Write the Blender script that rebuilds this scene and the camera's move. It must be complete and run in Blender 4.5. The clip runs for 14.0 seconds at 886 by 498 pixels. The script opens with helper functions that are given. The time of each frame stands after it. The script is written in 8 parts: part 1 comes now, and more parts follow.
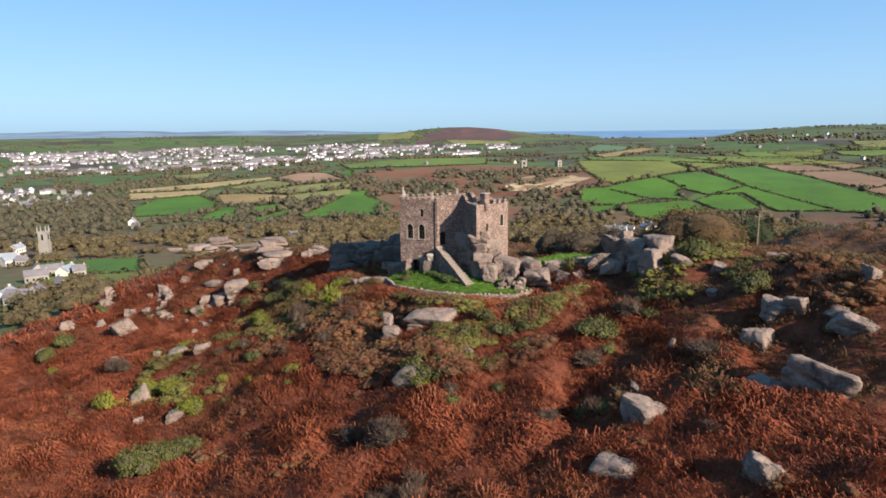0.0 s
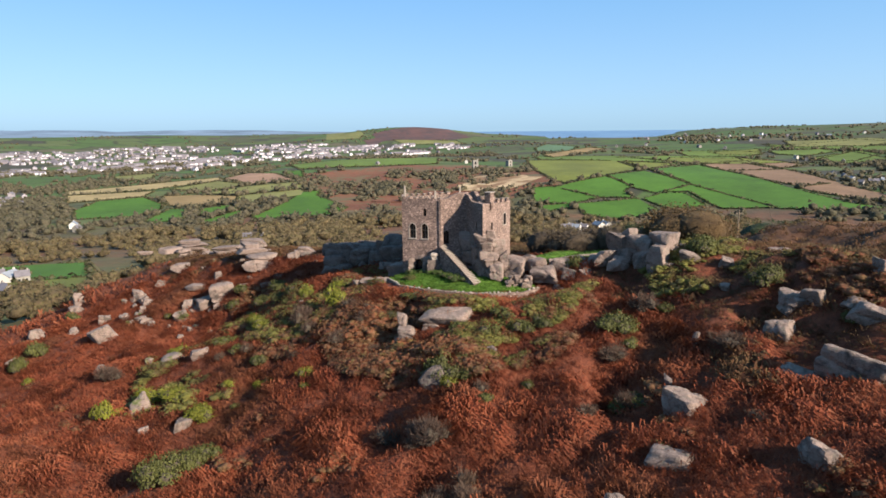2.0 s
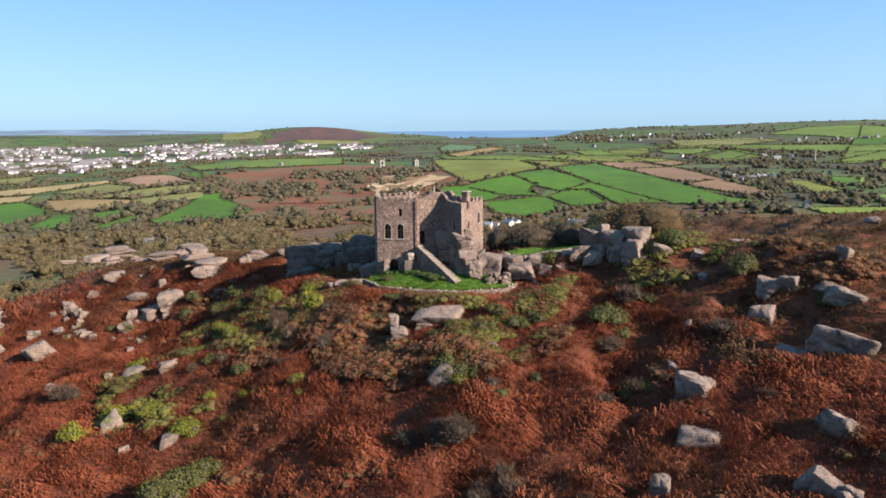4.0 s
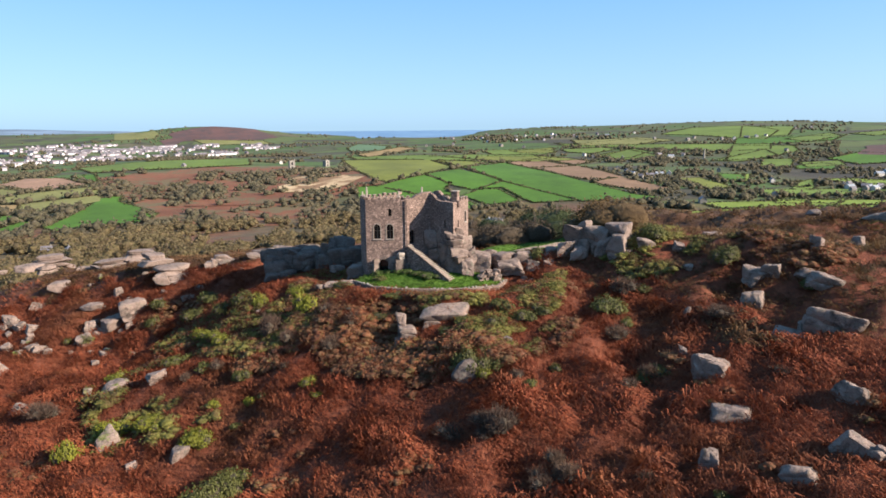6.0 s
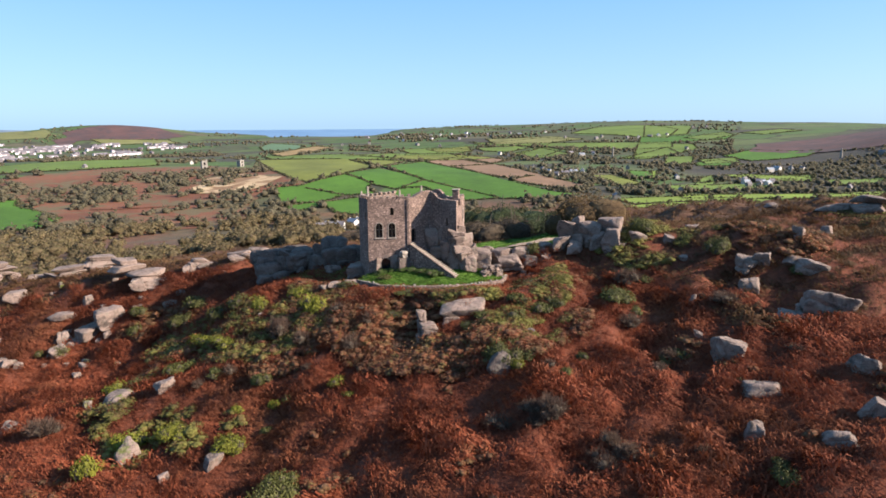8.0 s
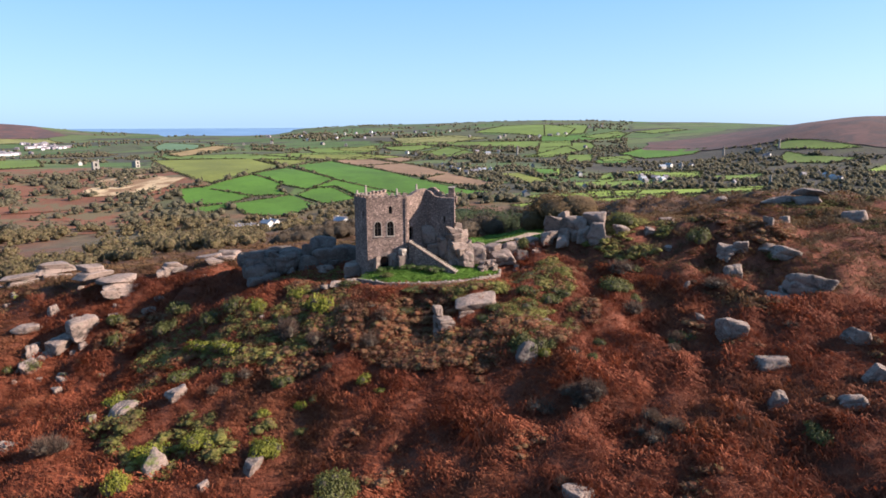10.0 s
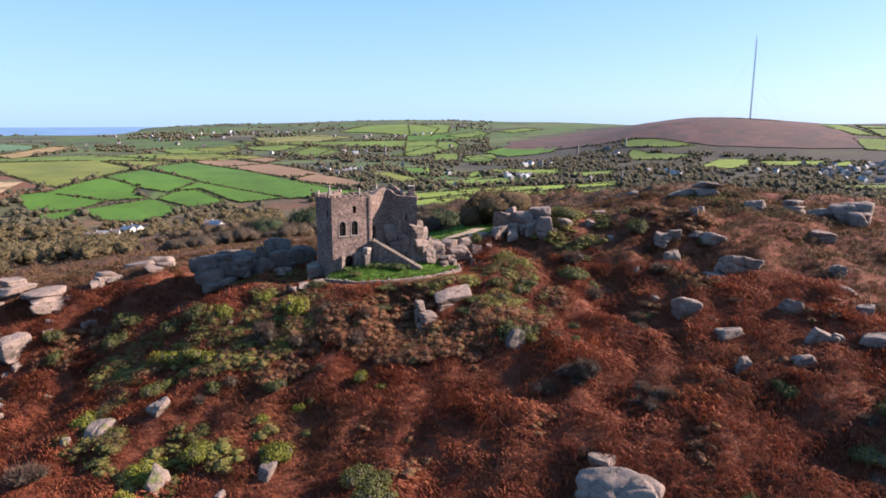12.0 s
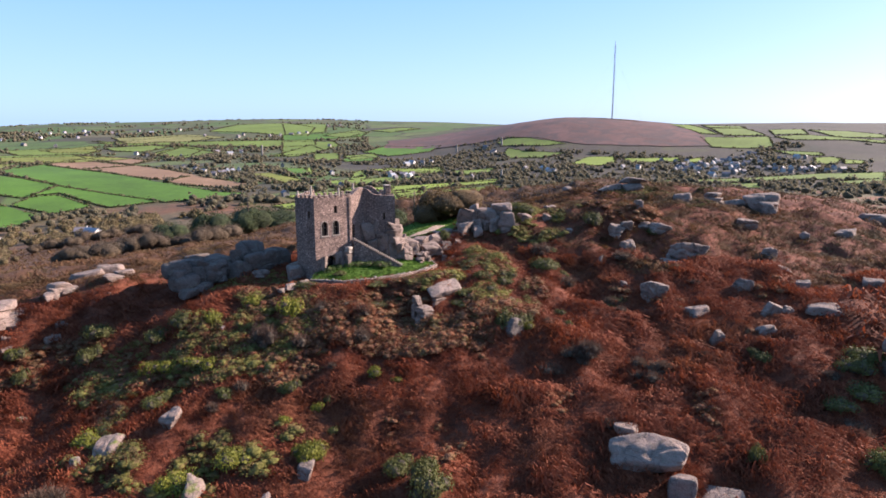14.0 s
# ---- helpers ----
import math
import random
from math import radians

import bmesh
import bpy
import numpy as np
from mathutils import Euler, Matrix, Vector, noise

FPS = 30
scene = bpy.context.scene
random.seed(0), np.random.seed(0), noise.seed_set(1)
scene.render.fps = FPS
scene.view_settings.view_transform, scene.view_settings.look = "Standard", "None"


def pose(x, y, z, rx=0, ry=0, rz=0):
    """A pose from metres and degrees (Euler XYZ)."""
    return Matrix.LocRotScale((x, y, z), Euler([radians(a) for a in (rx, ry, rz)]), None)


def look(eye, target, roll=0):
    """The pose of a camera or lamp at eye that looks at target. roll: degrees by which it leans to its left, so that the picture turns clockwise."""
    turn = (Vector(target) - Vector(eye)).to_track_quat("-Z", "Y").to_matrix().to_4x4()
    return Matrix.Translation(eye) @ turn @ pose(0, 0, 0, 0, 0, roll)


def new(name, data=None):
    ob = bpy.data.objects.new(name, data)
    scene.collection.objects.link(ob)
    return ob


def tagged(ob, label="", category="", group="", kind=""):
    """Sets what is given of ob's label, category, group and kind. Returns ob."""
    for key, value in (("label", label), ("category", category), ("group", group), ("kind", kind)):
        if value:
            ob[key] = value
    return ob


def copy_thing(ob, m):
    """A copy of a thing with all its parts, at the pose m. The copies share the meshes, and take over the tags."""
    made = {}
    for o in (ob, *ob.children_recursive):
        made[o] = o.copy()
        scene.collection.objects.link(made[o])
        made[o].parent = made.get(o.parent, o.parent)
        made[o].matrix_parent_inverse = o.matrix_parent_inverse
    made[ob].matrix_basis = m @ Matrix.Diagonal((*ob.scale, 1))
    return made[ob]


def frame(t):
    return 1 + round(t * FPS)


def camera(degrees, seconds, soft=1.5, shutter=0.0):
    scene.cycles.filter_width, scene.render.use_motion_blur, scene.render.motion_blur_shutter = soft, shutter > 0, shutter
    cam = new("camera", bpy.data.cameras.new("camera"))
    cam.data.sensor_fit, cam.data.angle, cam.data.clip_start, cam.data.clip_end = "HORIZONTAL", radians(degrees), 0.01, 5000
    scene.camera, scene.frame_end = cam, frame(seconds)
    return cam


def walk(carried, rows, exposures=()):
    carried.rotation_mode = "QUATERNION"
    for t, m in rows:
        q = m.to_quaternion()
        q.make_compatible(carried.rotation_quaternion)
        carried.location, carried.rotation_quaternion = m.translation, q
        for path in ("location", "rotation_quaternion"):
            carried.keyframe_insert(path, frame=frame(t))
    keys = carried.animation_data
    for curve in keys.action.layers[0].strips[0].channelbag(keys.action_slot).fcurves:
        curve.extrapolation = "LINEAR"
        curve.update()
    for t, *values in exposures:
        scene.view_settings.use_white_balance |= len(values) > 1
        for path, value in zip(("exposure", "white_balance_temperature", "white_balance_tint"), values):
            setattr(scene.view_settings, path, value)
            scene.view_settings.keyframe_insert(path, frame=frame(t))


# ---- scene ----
cam = camera(68.6, 14.0, 1.65)
METRES, EYE, TILT, LEAN, TURN = 85.0, 19.5, 0.0, 0.0, 10.4
ROWS = [
    (0.0, 0.0, 0.0, 0.0, -0.11, -10.22, 0.61),
    (0.5, -0.0184, 0.0007, -0.0003, -0.56, -10.22, 0.59),
    (1.0, -0.0395, 0.0018, -0.0002, -1.06, -10.23, 0.58),
    (1.5, -0.0636, 0.0031, -0.0004, -2.62, -10.24, 0.54),
    (2.0, -0.0897, 0.0046, -0.0004, -4.7, -10.27, 0.53),
    (2.5, -0.1174, 0.0065, -0.0002, -6.95, -10.3, 0.49),
    (3.0, -0.1465, 0.0091, 0.0001, -9.12, -10.31, 0.49),
    (5.5, -0.3077, 0.0334, 0.0026, -19.55, -10.41, 0.42),
    (6.0, -0.3416, 0.0411, 0.0032, -21.59, -10.42, 0.41),
    (6.5, -0.3757, 0.0501, 0.0038, -23.64, -10.46, 0.41),
    (7.0, -0.4104, 0.0605, 0.0043, -25.69, -10.49, 0.39),
    (7.5, -0.4457, 0.0721, 0.0046, -27.66, -10.52, 0.37),
    (8.0, -0.4808, 0.0851, 0.0052, -29.24, -10.56, 0.35),
    (10.5, -0.661, 0.172, 0.0068, -40.19, -10.72, 0.22),
    (11.0, -0.6966, 0.1939, 0.0073, -42.74, -10.76, 0.19),
    (11.5, -0.732, 0.2178, 0.0078, -46.26, -10.77, 0.17),
    (12.0, -0.7676, 0.2436, 0.0083, -49.86, -10.77, 0.13),
    (12.5, -0.8022, 0.2716, 0.0089, -52.73, -10.77, 0.12),
    (13.0, -0.8358, 0.3012, 0.0095, -55.45, -10.82, 0.1),
    (13.5, -0.868, 0.333, 0.01, -58.19, -10.81, 0.08),
    (14.0, -0.8995, 0.3666, 0.0105, -60.86, -10.84, 0.06),
]
walk(cam, [(t, pose(0, 0, EYE, TILT, LEAN, TURN) @ pose(METRES * x, METRES * y, METRES * z, 90 + pitch, roll, yaw)) for t, x, y, z, yaw, pitch, roll in ROWS],
     [(0.0, 1.0, 6750, 11), (6.5, 1.2, 6750, 13), (10.5, 1.28, 6700, 19), (14.0, 1.37, 6650, 25)])

# ---- light ----
SUN_AZ, SUN_EL = 122.0, 26.5          # degrees clockwise from +y, and above the horizon
world = bpy.data.worlds.new("sky")
scene.world = world
world.use_nodes = True
wn = world.node_tree.nodes
sky = wn.new("ShaderNodeTexSky")
sky.sky_type = 'NISHITA'
sky.sun_disc = False
sky.sun_elevation = radians(SUN_EL)
sky.sun_rotation = radians(SUN_AZ)
sky.air_density, sky.dust_density, sky.ozone_density = 0.6, 1.3, 2.5
sky.altitude = 100
even = wn.new("ShaderNodeMix")          # thin high haze evens the blue of the sky
even.data_type = 'RGBA'
even.inputs[0].default_value = 0.6
up = wn.new("ShaderNodeSeparateXYZ")
blue = wn.new("ShaderNodeValToRGB")       # paler towards the horizon
for e, (p, c) in zip(blue.color_ramp.elements, ((0.0, (0.40, 0.69, 0.97)), (0.22, (0.19, 0.52, 0.97)))):
    e.position, e.color = p, (*c, 1)
lift = wn.new("ShaderNodeVectorMath")
lift.operation = 'SCALE'
lift.inputs["Scale"].default_value = 8.1
world.node_tree.links.new(wn.new("ShaderNodeTexCoord").outputs["Generated"], up.inputs[0])
world.node_tree.links.new(up.outputs["Z"], blue.inputs["Fac"])
world.node_tree.links.new(blue.outputs["Color"], lift.inputs[0])
world.node_tree.links.new(lift.outputs[0], even.inputs[7])
world.node_tree.links.new(sky.outputs[0], even.inputs[6])
above = wn.new("ShaderNodeVectorMath")   # the haze at the horizon goes on below it
above.operation = 'MAXIMUM'
above.inputs[1].default_value = (-1, -1, 0.004)
world.node_tree.links.new(wn.new("ShaderNodeTexCoord").outputs["Generated"], above.inputs[0])
world.node_tree.links.new(above.outputs[0], sky.inputs["Vector"])
wn["Background"].inputs["Strength"].default_value = 0.077
world.node_tree.links.new(even.outputs[2], wn["Background"].inputs["Color"])
sun = new("sun", bpy.data.lights.new("sun", 'SUN'))
sun.data.energy, sun.data.angle, sun.data.color = 6.3, radians(0.6), (1.0, 0.915, 0.775)
toward = Vector((math.sin(radians(SUN_AZ)) * math.cos(radians(SUN_EL)), math.cos(radians(SUN_AZ)) * math.cos(radians(SUN_EL)), math.sin(radians(SUN_EL))))
sun.matrix_world = look(toward * 300, (0, 0, 0))

# ---- materials ----
def material(name, rough=0.9):
    m = bpy.data.materials.new(name)
    m.use_nodes = True
    b = m.node_tree.nodes["Principled BSDF"]
    b.inputs["Roughness"].default_value = rough
    b.inputs["Specular IOR Level"].default_value = 0.25
    return m, m.node_tree.nodes, m.node_tree.links, b


def coords(nodes, links, space="Object"):
    """Position in metres: the mesh's own, or the world's."""
    if space == "World":
        return nodes.new("ShaderNodeNewGeometry").outputs["Position"]
    return nodes.new("ShaderNodeTexCoord").outputs["Object"]


def noisy(nodes, links, co, scale, detail=4.0, rough=0.6, distortion=0.0):
    n = nodes.new("ShaderNodeTexNoise")
    n.inputs["Scale"].default_value, n.inputs["Detail"].default_value = scale, detail
    n.inputs["Roughness"].default_value, n.inputs["Distortion"].default_value = rough, distortion
    links.new(co, n.inputs["Vector"])
    return n.outputs["Fac"]


def ramp(nodes, links, fac, stops):
    r = nodes.new("ShaderNodeValToRGB")
    e = r.color_ramp.elements
    while len(e) < len(stops):
        e.new(0.5)
    for k, (p, c) in enumerate(stops):
        e[k].position, e[k].color = p, (*c, 1)
    links.new(fac, r.inputs["Fac"])
    return r.outputs["Color"]


def mixed(nodes, links, fac, a, b, mode='MIX'):
    m = nodes.new("ShaderNodeMix")
    m.data_type, m.blend_type = 'RGBA', mode
    for sock, v in ((m.inputs[0], fac), (m.inputs[6], a), (m.inputs[7], b)):
        if isinstance(v, (int, float)):
            sock.default_value = v
        elif isinstance(v, tuple):
            sock.default_value = (*v, 1)
        else:
            links.new(v, sock)
    return m.outputs[2]


def steps(nodes, links, fac, lo, hi):
    m = nodes.new("ShaderNodeMapRange")
    m.inputs["From Min"].default_value, m.inputs["From Max"].default_value = lo, hi
    links.new(fac, m.inputs["Value"])
    return m.outputs["Result"]


def bumped(nodes, links, b, height, strength, distance, also=None):
    n = nodes.new("ShaderNodeBump")
    n.inputs["Strength"].default_value, n.inputs["Distance"].default_value = strength, distance
    links.new(height, n.inputs["Height"])
    if also is not None:
        links.new(also, n.inputs["Normal"])
    links.new(n.outputs["Normal"], b.inputs["Normal"])
    return n.outputs["Normal"]


def granite(name, light=(0.220, 0.158, 0.134), dark=(0.068, 0.053, 0.047), moss=0.0):
    m, n, l, b = material(name, 0.92)
    co = coords(n, l, "World")
    broad = noisy(n, l, co, 0.5, 6, 0.7, 0.8)
    col = ramp(n, l, broad, [(0.32, dark), (0.47, light), (0.74, tuple(min(1, c * 1.22) for c in light))])
    grain = noisy(n, l, co, 7.0, 6, 0.75)
    col = mixed(n, l, 0.8, col, ramp(n, l, grain, [(0.3, (0.42, 0.40, 0.39)), (0.62, (1.0, 1.0, 1.0))]), 'MULTIPLY')
    # level weather joints, wavering, and dark lichen
    flat_co = n.new("ShaderNodeMapping")
    flat_co.inputs["Scale"].default_value = (0.25, 0.25, 1.0)
    l.new(co, flat_co.inputs["Vector"])
    j = noisy(n, l, flat_co.outputs[0], 1.1, 2, 0.5, 0.4)
    away = n.new("ShaderNodeMath")
    away.operation = 'SUBTRACT'
    away.inputs[1].default_value = 0.5
    l.new(j, away.inputs[0])
    size = n.new("ShaderNodeMath")
    size.operation = 'ABSOLUTE'
    l.new(away.outputs[0], size.inputs[0])
    crack = steps(n, l, size.outputs[0], 0.002, 0.016)
    col = mixed(n, l, 0.55, col, ramp(n, l, crack, [(0.0, (0.35, 0.33, 0.31)), (1.0, (1.0, 1.0, 1.0))]), 'MULTIPLY')
    cell = n.new("ShaderNodeTexVoronoi")
    cell.feature = 'DISTANCE_TO_EDGE'
    cell.inputs["Scale"].default_value = 0.36
    bent = n.new("ShaderNodeMix")
    bent.data_type, bent.blend_type = 'RGBA', 'ADD'
    bent.inputs[0].default_value = 0.9
    bend = n.new("ShaderNodeTexNoise")
    bend.inputs["Scale"].default_value, bend.inputs["Detail"].default_value = 0.9, 5
    l.new(co, bend.inputs["Vector"]), l.new(co, bent.inputs[6]), l.new(bend.outputs["Color"], bent.inputs[7])
    l.new(bent.outputs[2], cell.inputs["Vector"])
    split = steps(n, l, cell.outputs["Distance"], 0.0, 0.026)
    col = mixed(n, l, 0.30, col, ramp(n, l, split, [(0.0, (0.25, 0.23, 0.21)), (1.0, (1.0, 1.0, 1.0))]), 'MULTIPLY')
    lich = steps(n, l, noisy(n, l, co, 1.7, 5, 0.75), 0.54, 0.66)
    k = n.new("ShaderNodeMath")
    k.operation = 'MULTIPLY'
    k.inputs[1].default_value = 0.72
    l.new(lich, k.inputs[0])
    col = mixed(n, l, k.outputs[0], col, (0.125, 0.12, 0.095))
    if moss:
        g = steps(n, l, noisy(n, l, co, 0.8, 4, 0.6), 0.60 - moss * 0.3, 0.72 - moss * 0.3)
        col = mixed(n, l, g, col, (0.10, 0.115, 0.025))
    l.new(col, b.inputs["Base Color"])
    first = bumped(n, l, b, split, 0.35, 0.08)
    bumped(n, l, b, noisy(n, l, co, 1.7, 8, 0.70), 0.9, 0.30, first)
    return m


def masonry(name, stone=(0.196, 0.136, 0.117), joint=(0.165, 0.120, 0.104), scale=4.8):
    m, n, l, b = material(name, 0.95)
    co = coords(n, l, "World")
    sq = n.new("ShaderNodeMapping")
    sq.inputs["Scale"].default_value = (1, 1, 1.2)
    l.new(co, sq.inputs["Vector"])
    nz = n.new("ShaderNodeTexNoise")
    nz.inputs["Scale"].default_value = 2.0
    l.new(co, nz.inputs["Vector"])
    warp = n.new("ShaderNodeMix")
    warp.data_type, warp.blend_type = 'RGBA', 'ADD'
    warp.inputs[0].default_value = 0.18
    l.new(sq.outputs[0], warp.inputs[6]), l.new(nz.outputs["Color"], warp.inputs[7])
    v = n.new("ShaderNodeTexVoronoi")
    v.inputs["Scale"].default_value = scale
    l.new(warp.outputs[2], v.inputs["Vector"])
    e = n.new("ShaderNodeTexVoronoi")
    e.feature = 'DISTANCE_TO_EDGE'
    e.inputs["Scale"].default_value = scale
    l.new(warp.outputs[2], e.inputs["Vector"])
    sep = n.new("ShaderNodeSeparateColor")
    l.new(v.outputs["Color"], sep.inputs["Color"])
    col = ramp(n, l, sep.outputs["Red"], [(0.0, tuple(c * 0.55 for c in stone)), (0.4, tuple(c * 0.9 for c in stone)), (0.8, tuple(c * 1.3 for c in stone)), (1.0, tuple(c * 2.0 for c in stone))])
    gap = steps(n, l, e.outputs["Distance"], 0.02, 0.09)
    col = mixed(n, l, gap, joint, col)
    col = mixed(n, l, 0.8, col, ramp(n, l, noisy(n, l, co, 0.35, 5, 0.65), [(0.3, (0.62, 0.60, 0.58)), (0.65, (1.08, 1.04, 1.0))]), 'MULTIPLY')
    l.new(col, b.inputs["Base Color"])
    first = bumped(n, l, b, gap, 0.8, 0.05)
    bumped(n, l, b, noisy(n, l, co, 8, 5, 0.7), 0.6, 0.05, first)
    return m


def plain(name, colour, rough=0.85, spread=0.25, scale=2.0):
    m, n, l, b = material(name, rough)
    co = coords(n, l, "World")
    lo, hi = tuple(c * (1 - spread) for c in colour), tuple(min(1, c * (1 + spread)) for c in colour)
    col = ramp(n, l, noisy(n, l, co, scale, 5, 0.65), [(0.3, lo), (0.7, hi)])
    l.new(col, b.inputs["Base Color"])
    bumped(n, l, b, noisy(n, l, co, scale * 6, 4, 0.7), 0.4, 0.04)
    return m


def leafy(name, colours, rough=0.75, island=True, through_light=0.25, fuzz=0.0, patches=None, tints=0.15):
    """Leaves: each island takes its own tint, and a broad noise lies over them."""
    m, n, l, b = material(name, rough)
    g = n.new("ShaderNodeNewGeometry")
    stops = [(k / max(1, len(colours) - 1), c) for k, c in enumerate(colours)]
    co = g.outputs["Position"]
    if island:
        col = ramp(n, l, g.outputs["Random Per Island"], stops)
    else:
        spread = n.new("ShaderNodeMapRange")        # tint by the place, a few trees together
        spread.inputs["From Min"].default_value, spread.inputs["From Max"].default_value = 0.30, 0.70
        l.new(noisy(n, l, co, tints, 3, 0.75, 0.6), spread.inputs["Value"])
        col = ramp(n, l, spread.outputs[0], stops)
    if patches:
        col = mixed(n, l, steps(n, l, noisy(n, l, co, 0.045, 5, 0.65), 0.51, 0.64), col, patches)
    over = ramp(n, l, noisy(n, l, co, 0.16, 4, 0.6), [(0.32, (0.62, 0.60, 0.62)), (0.66, (1.15, 1.12, 1.05))])
    col = mixed(n, l, 1.0, col, over, 'MULTIPLY')
    l.new(col, b.inputs["Base Color"])
    if fuzz:
        fine = ramp(n, l, noisy(n, l, co, fuzz, 4, 0.75), [(0.32, (0.62, 0.61, 0.63)), (0.66, (1.18, 1.16, 1.12))])
        l.new(mixed(n, l, 1.0, col, fine, 'MULTIPLY'), b.inputs["Base Color"])
        bumped(n, l, b, noisy(n, l, co, fuzz, 5, 0.8), 1.0, 1.2 / fuzz)
    if through_light:
        t = n.new("ShaderNodeBsdfTranslucent")
        l.new(col, t.inputs["Color"])
        mx = n.new("ShaderNodeMixShader")
        mx.inputs[0].default_value = through_light
        out = n["Material Output"]
        l.new(b.outputs[0], mx.inputs[1]), l.new(t.outputs[0], mx.inputs[2])
        l.new(mx.outputs[0], out.inputs["Surface"])
    return m


def glassy(name):
    m, n, l, b = material(name, 0.15)
    b.inputs["Base Color"].default_value = (0.012, 0.012, 0.014, 1)
    b.inputs["Specular IOR Level"].default_value = 0.5
    return m


GRANITE = granite("granite")
# the same granite darkened: these rocks' shade is put into its colour
GRANITE_SHADED = granite("granite_shaded", (0.112, 0.084, 0.074), (0.046, 0.037, 0.036))
GRANITE_MOSSY = granite("granite_mossy", moss=0.28)
MASONRY = masonry("rubble_masonry")
# darker copy of the rubble: side and back walls, stair flank, garden wall
MASONRY_DARK = masonry("darker_masonry", (0.178, 0.126, 0.108), (0.135, 0.100, 0.088))
DRESSED = plain("dressed_granite", (0.25, 0.206, 0.175), 0.9, 0.25, 3.0)
LEDGE = plain("weathered_coping", (0.185, 0.140, 0.118), 0.9, 0.3, 4.0)
PALE_STONE = plain("pale_lichen_stone", (0.24, 0.21, 0.18), 0.9, 0.3, 5.0)
DARK_GLASS = glassy("dark_window")
TIMBER = plain("weathered_timber", (0.16, 0.12, 0.085), 0.85, 0.3, 6.0)
LEAD = plain("lead_roof", (0.17, 0.16, 0.155), 0.7, 0.25, 1.0)


# ---- building helpers ----
def mesh_of(name, bm, mat, smooth=False):
    me = bpy.data.meshes.new(name)
    bm.normal_update()
    bm.to_mesh(me)
    bm.free()
    if mat is not None:
        me.materials.append(mat)
    if smooth:
        me.polygons.foreach_set("use_smooth", [True] * len(me.polygons))
        if smooth == "angular":
            me.set_sharp_from_angle(angle=radians(26))
    return me


def part(name, bm, mat, parent, label="", smooth=False):
    ob = new(name, mesh_of(name, bm, mat, smooth))
    ob.parent = parent
    if label:
        tagged(ob, label)
    return ob


def thing(name, place, label, category, group="", kind=""):
    ob = new(name)
    ob.matrix_world = place if isinstance(place, Matrix) else Matrix.Translation(place)
    return tagged(ob, label, category, group, kind)


def raw(name, verts, faces, mat, smooth=False):
    """A mesh from numpy arrays of triangles or quads."""
    me = bpy.data.meshes.new(name)
    v, f = np.asarray(verts, np.float32), np.asarray(faces, np.int32)
    k = f.shape[1]
    me.vertices.add(len(v)), me.loops.add(f.size), me.polygons.add(len(f))
    me.vertices.foreach_set("co", v.ravel())
    me.loops.foreach_set("vertex_index", f.ravel())
    me.polygons.foreach_set("loop_start", np.arange(0, f.size, k, dtype=np.int32))
    me.polygons.foreach_set("use_smooth", np.full(len(f), smooth))
    me.update(calc_edges=True)
    if mat is not None:
        me.materials.append(mat)
    return me


def box(bm, x0, x1, y0, y1, z0, z1, m=None, bevel=0.0):
    """A box between the given planes, turned by m."""
    tmp = bmesh.ops.create_cube(bm, size=1.0)["verts"]
    for v in tmp:
        v.co = Vector((x0 + (v.co.x + 0.5) * (x1 - x0), y0 + (v.co.y + 0.5) * (y1 - y0), z0 + (v.co.z + 0.5) * (z1 - z0)))
    if bevel:
        es = {e for v in tmp for e in v.link_edges}
        out = bmesh.ops.bevel(bm, geom=list(es), offset=bevel, segments=1, affect='EDGES')
        tmp = list({v for f in out["faces"] for v in f.verts} | {v for v in tmp if v.is_valid})
    if m is not None:
        for v in tmp:
            v.co = m @ v.co
    return tmp


def lattice(x, y, cell, seed):
    """Smooth value noise in numpy, 0 to 1."""
    u, v = np.asarray(x) / cell, np.asarray(y) / cell
    i, j = np.floor(u).astype(np.int64), np.floor(v).astype(np.int64)
    a, b = u - i, v - j
    a, b = a * a * (3 - 2 * a), b * b * (3 - 2 * b)

    def h(p, q):
        k = (p * 374761393 + q * 668265263 + seed * 1442695041) & 0x7FFFFFFF
        k = ((k ^ (k >> 13)) * 1274126177) & 0x7FFFFFFF
        return ((k ^ (k >> 16)) & 0xFFFF) / 65535.0
    return (h(i, j) * (1 - a) + h(i + 1, j) * a) * (1 - b) + (h(i, j + 1) * (1 - a) + h(i + 1, j + 1) * a) * b

# ---- ground ----
# heights along rings round the castle, by bearing, with mounds and hollows on the hill
CX, CY = -20.0, 80.0
RADII = [0, 60, 110, 200, 350, 600, 900, 1200, 1600, 2200, 3000, 4950]
CONTOURS = []
CONTOURS.append((-70, [0, -10, -32, -52, -62, -78, -78, -74, -68, -52, -34, 3]))
CONTOURS.append((-42, [0, -6, -20, -43, -62, -78, -78, -74, -66, -52, -34, 3]))
CONTOURS.append((-12, [0, -5, -14, -33, -54, -76, -64, -44, -46, -40, -26, 7]))
CONTOURS.append((8, [0, -4, -14, -30, -50, -76, -47, -46, -36, -22, -8, 11]))
CONTOURS.append((22, [0, -1, -12, -28, -45, -72, -54, -50, -32, -2, 26, 9]))
CONTOURS.append((34, [0, 1, -7, -27, -45, -68, -56, -48, -26, 14, 44, 8]))
CONTOURS.append((48, [0, 4, 1, -24, -45, -70, -64, -52, -22, 14, 33, 6]))
CONTOURS.append((62, [0, 6, 4, -22, -45, -72, -66, -38, 34, 20, 12, 5]))
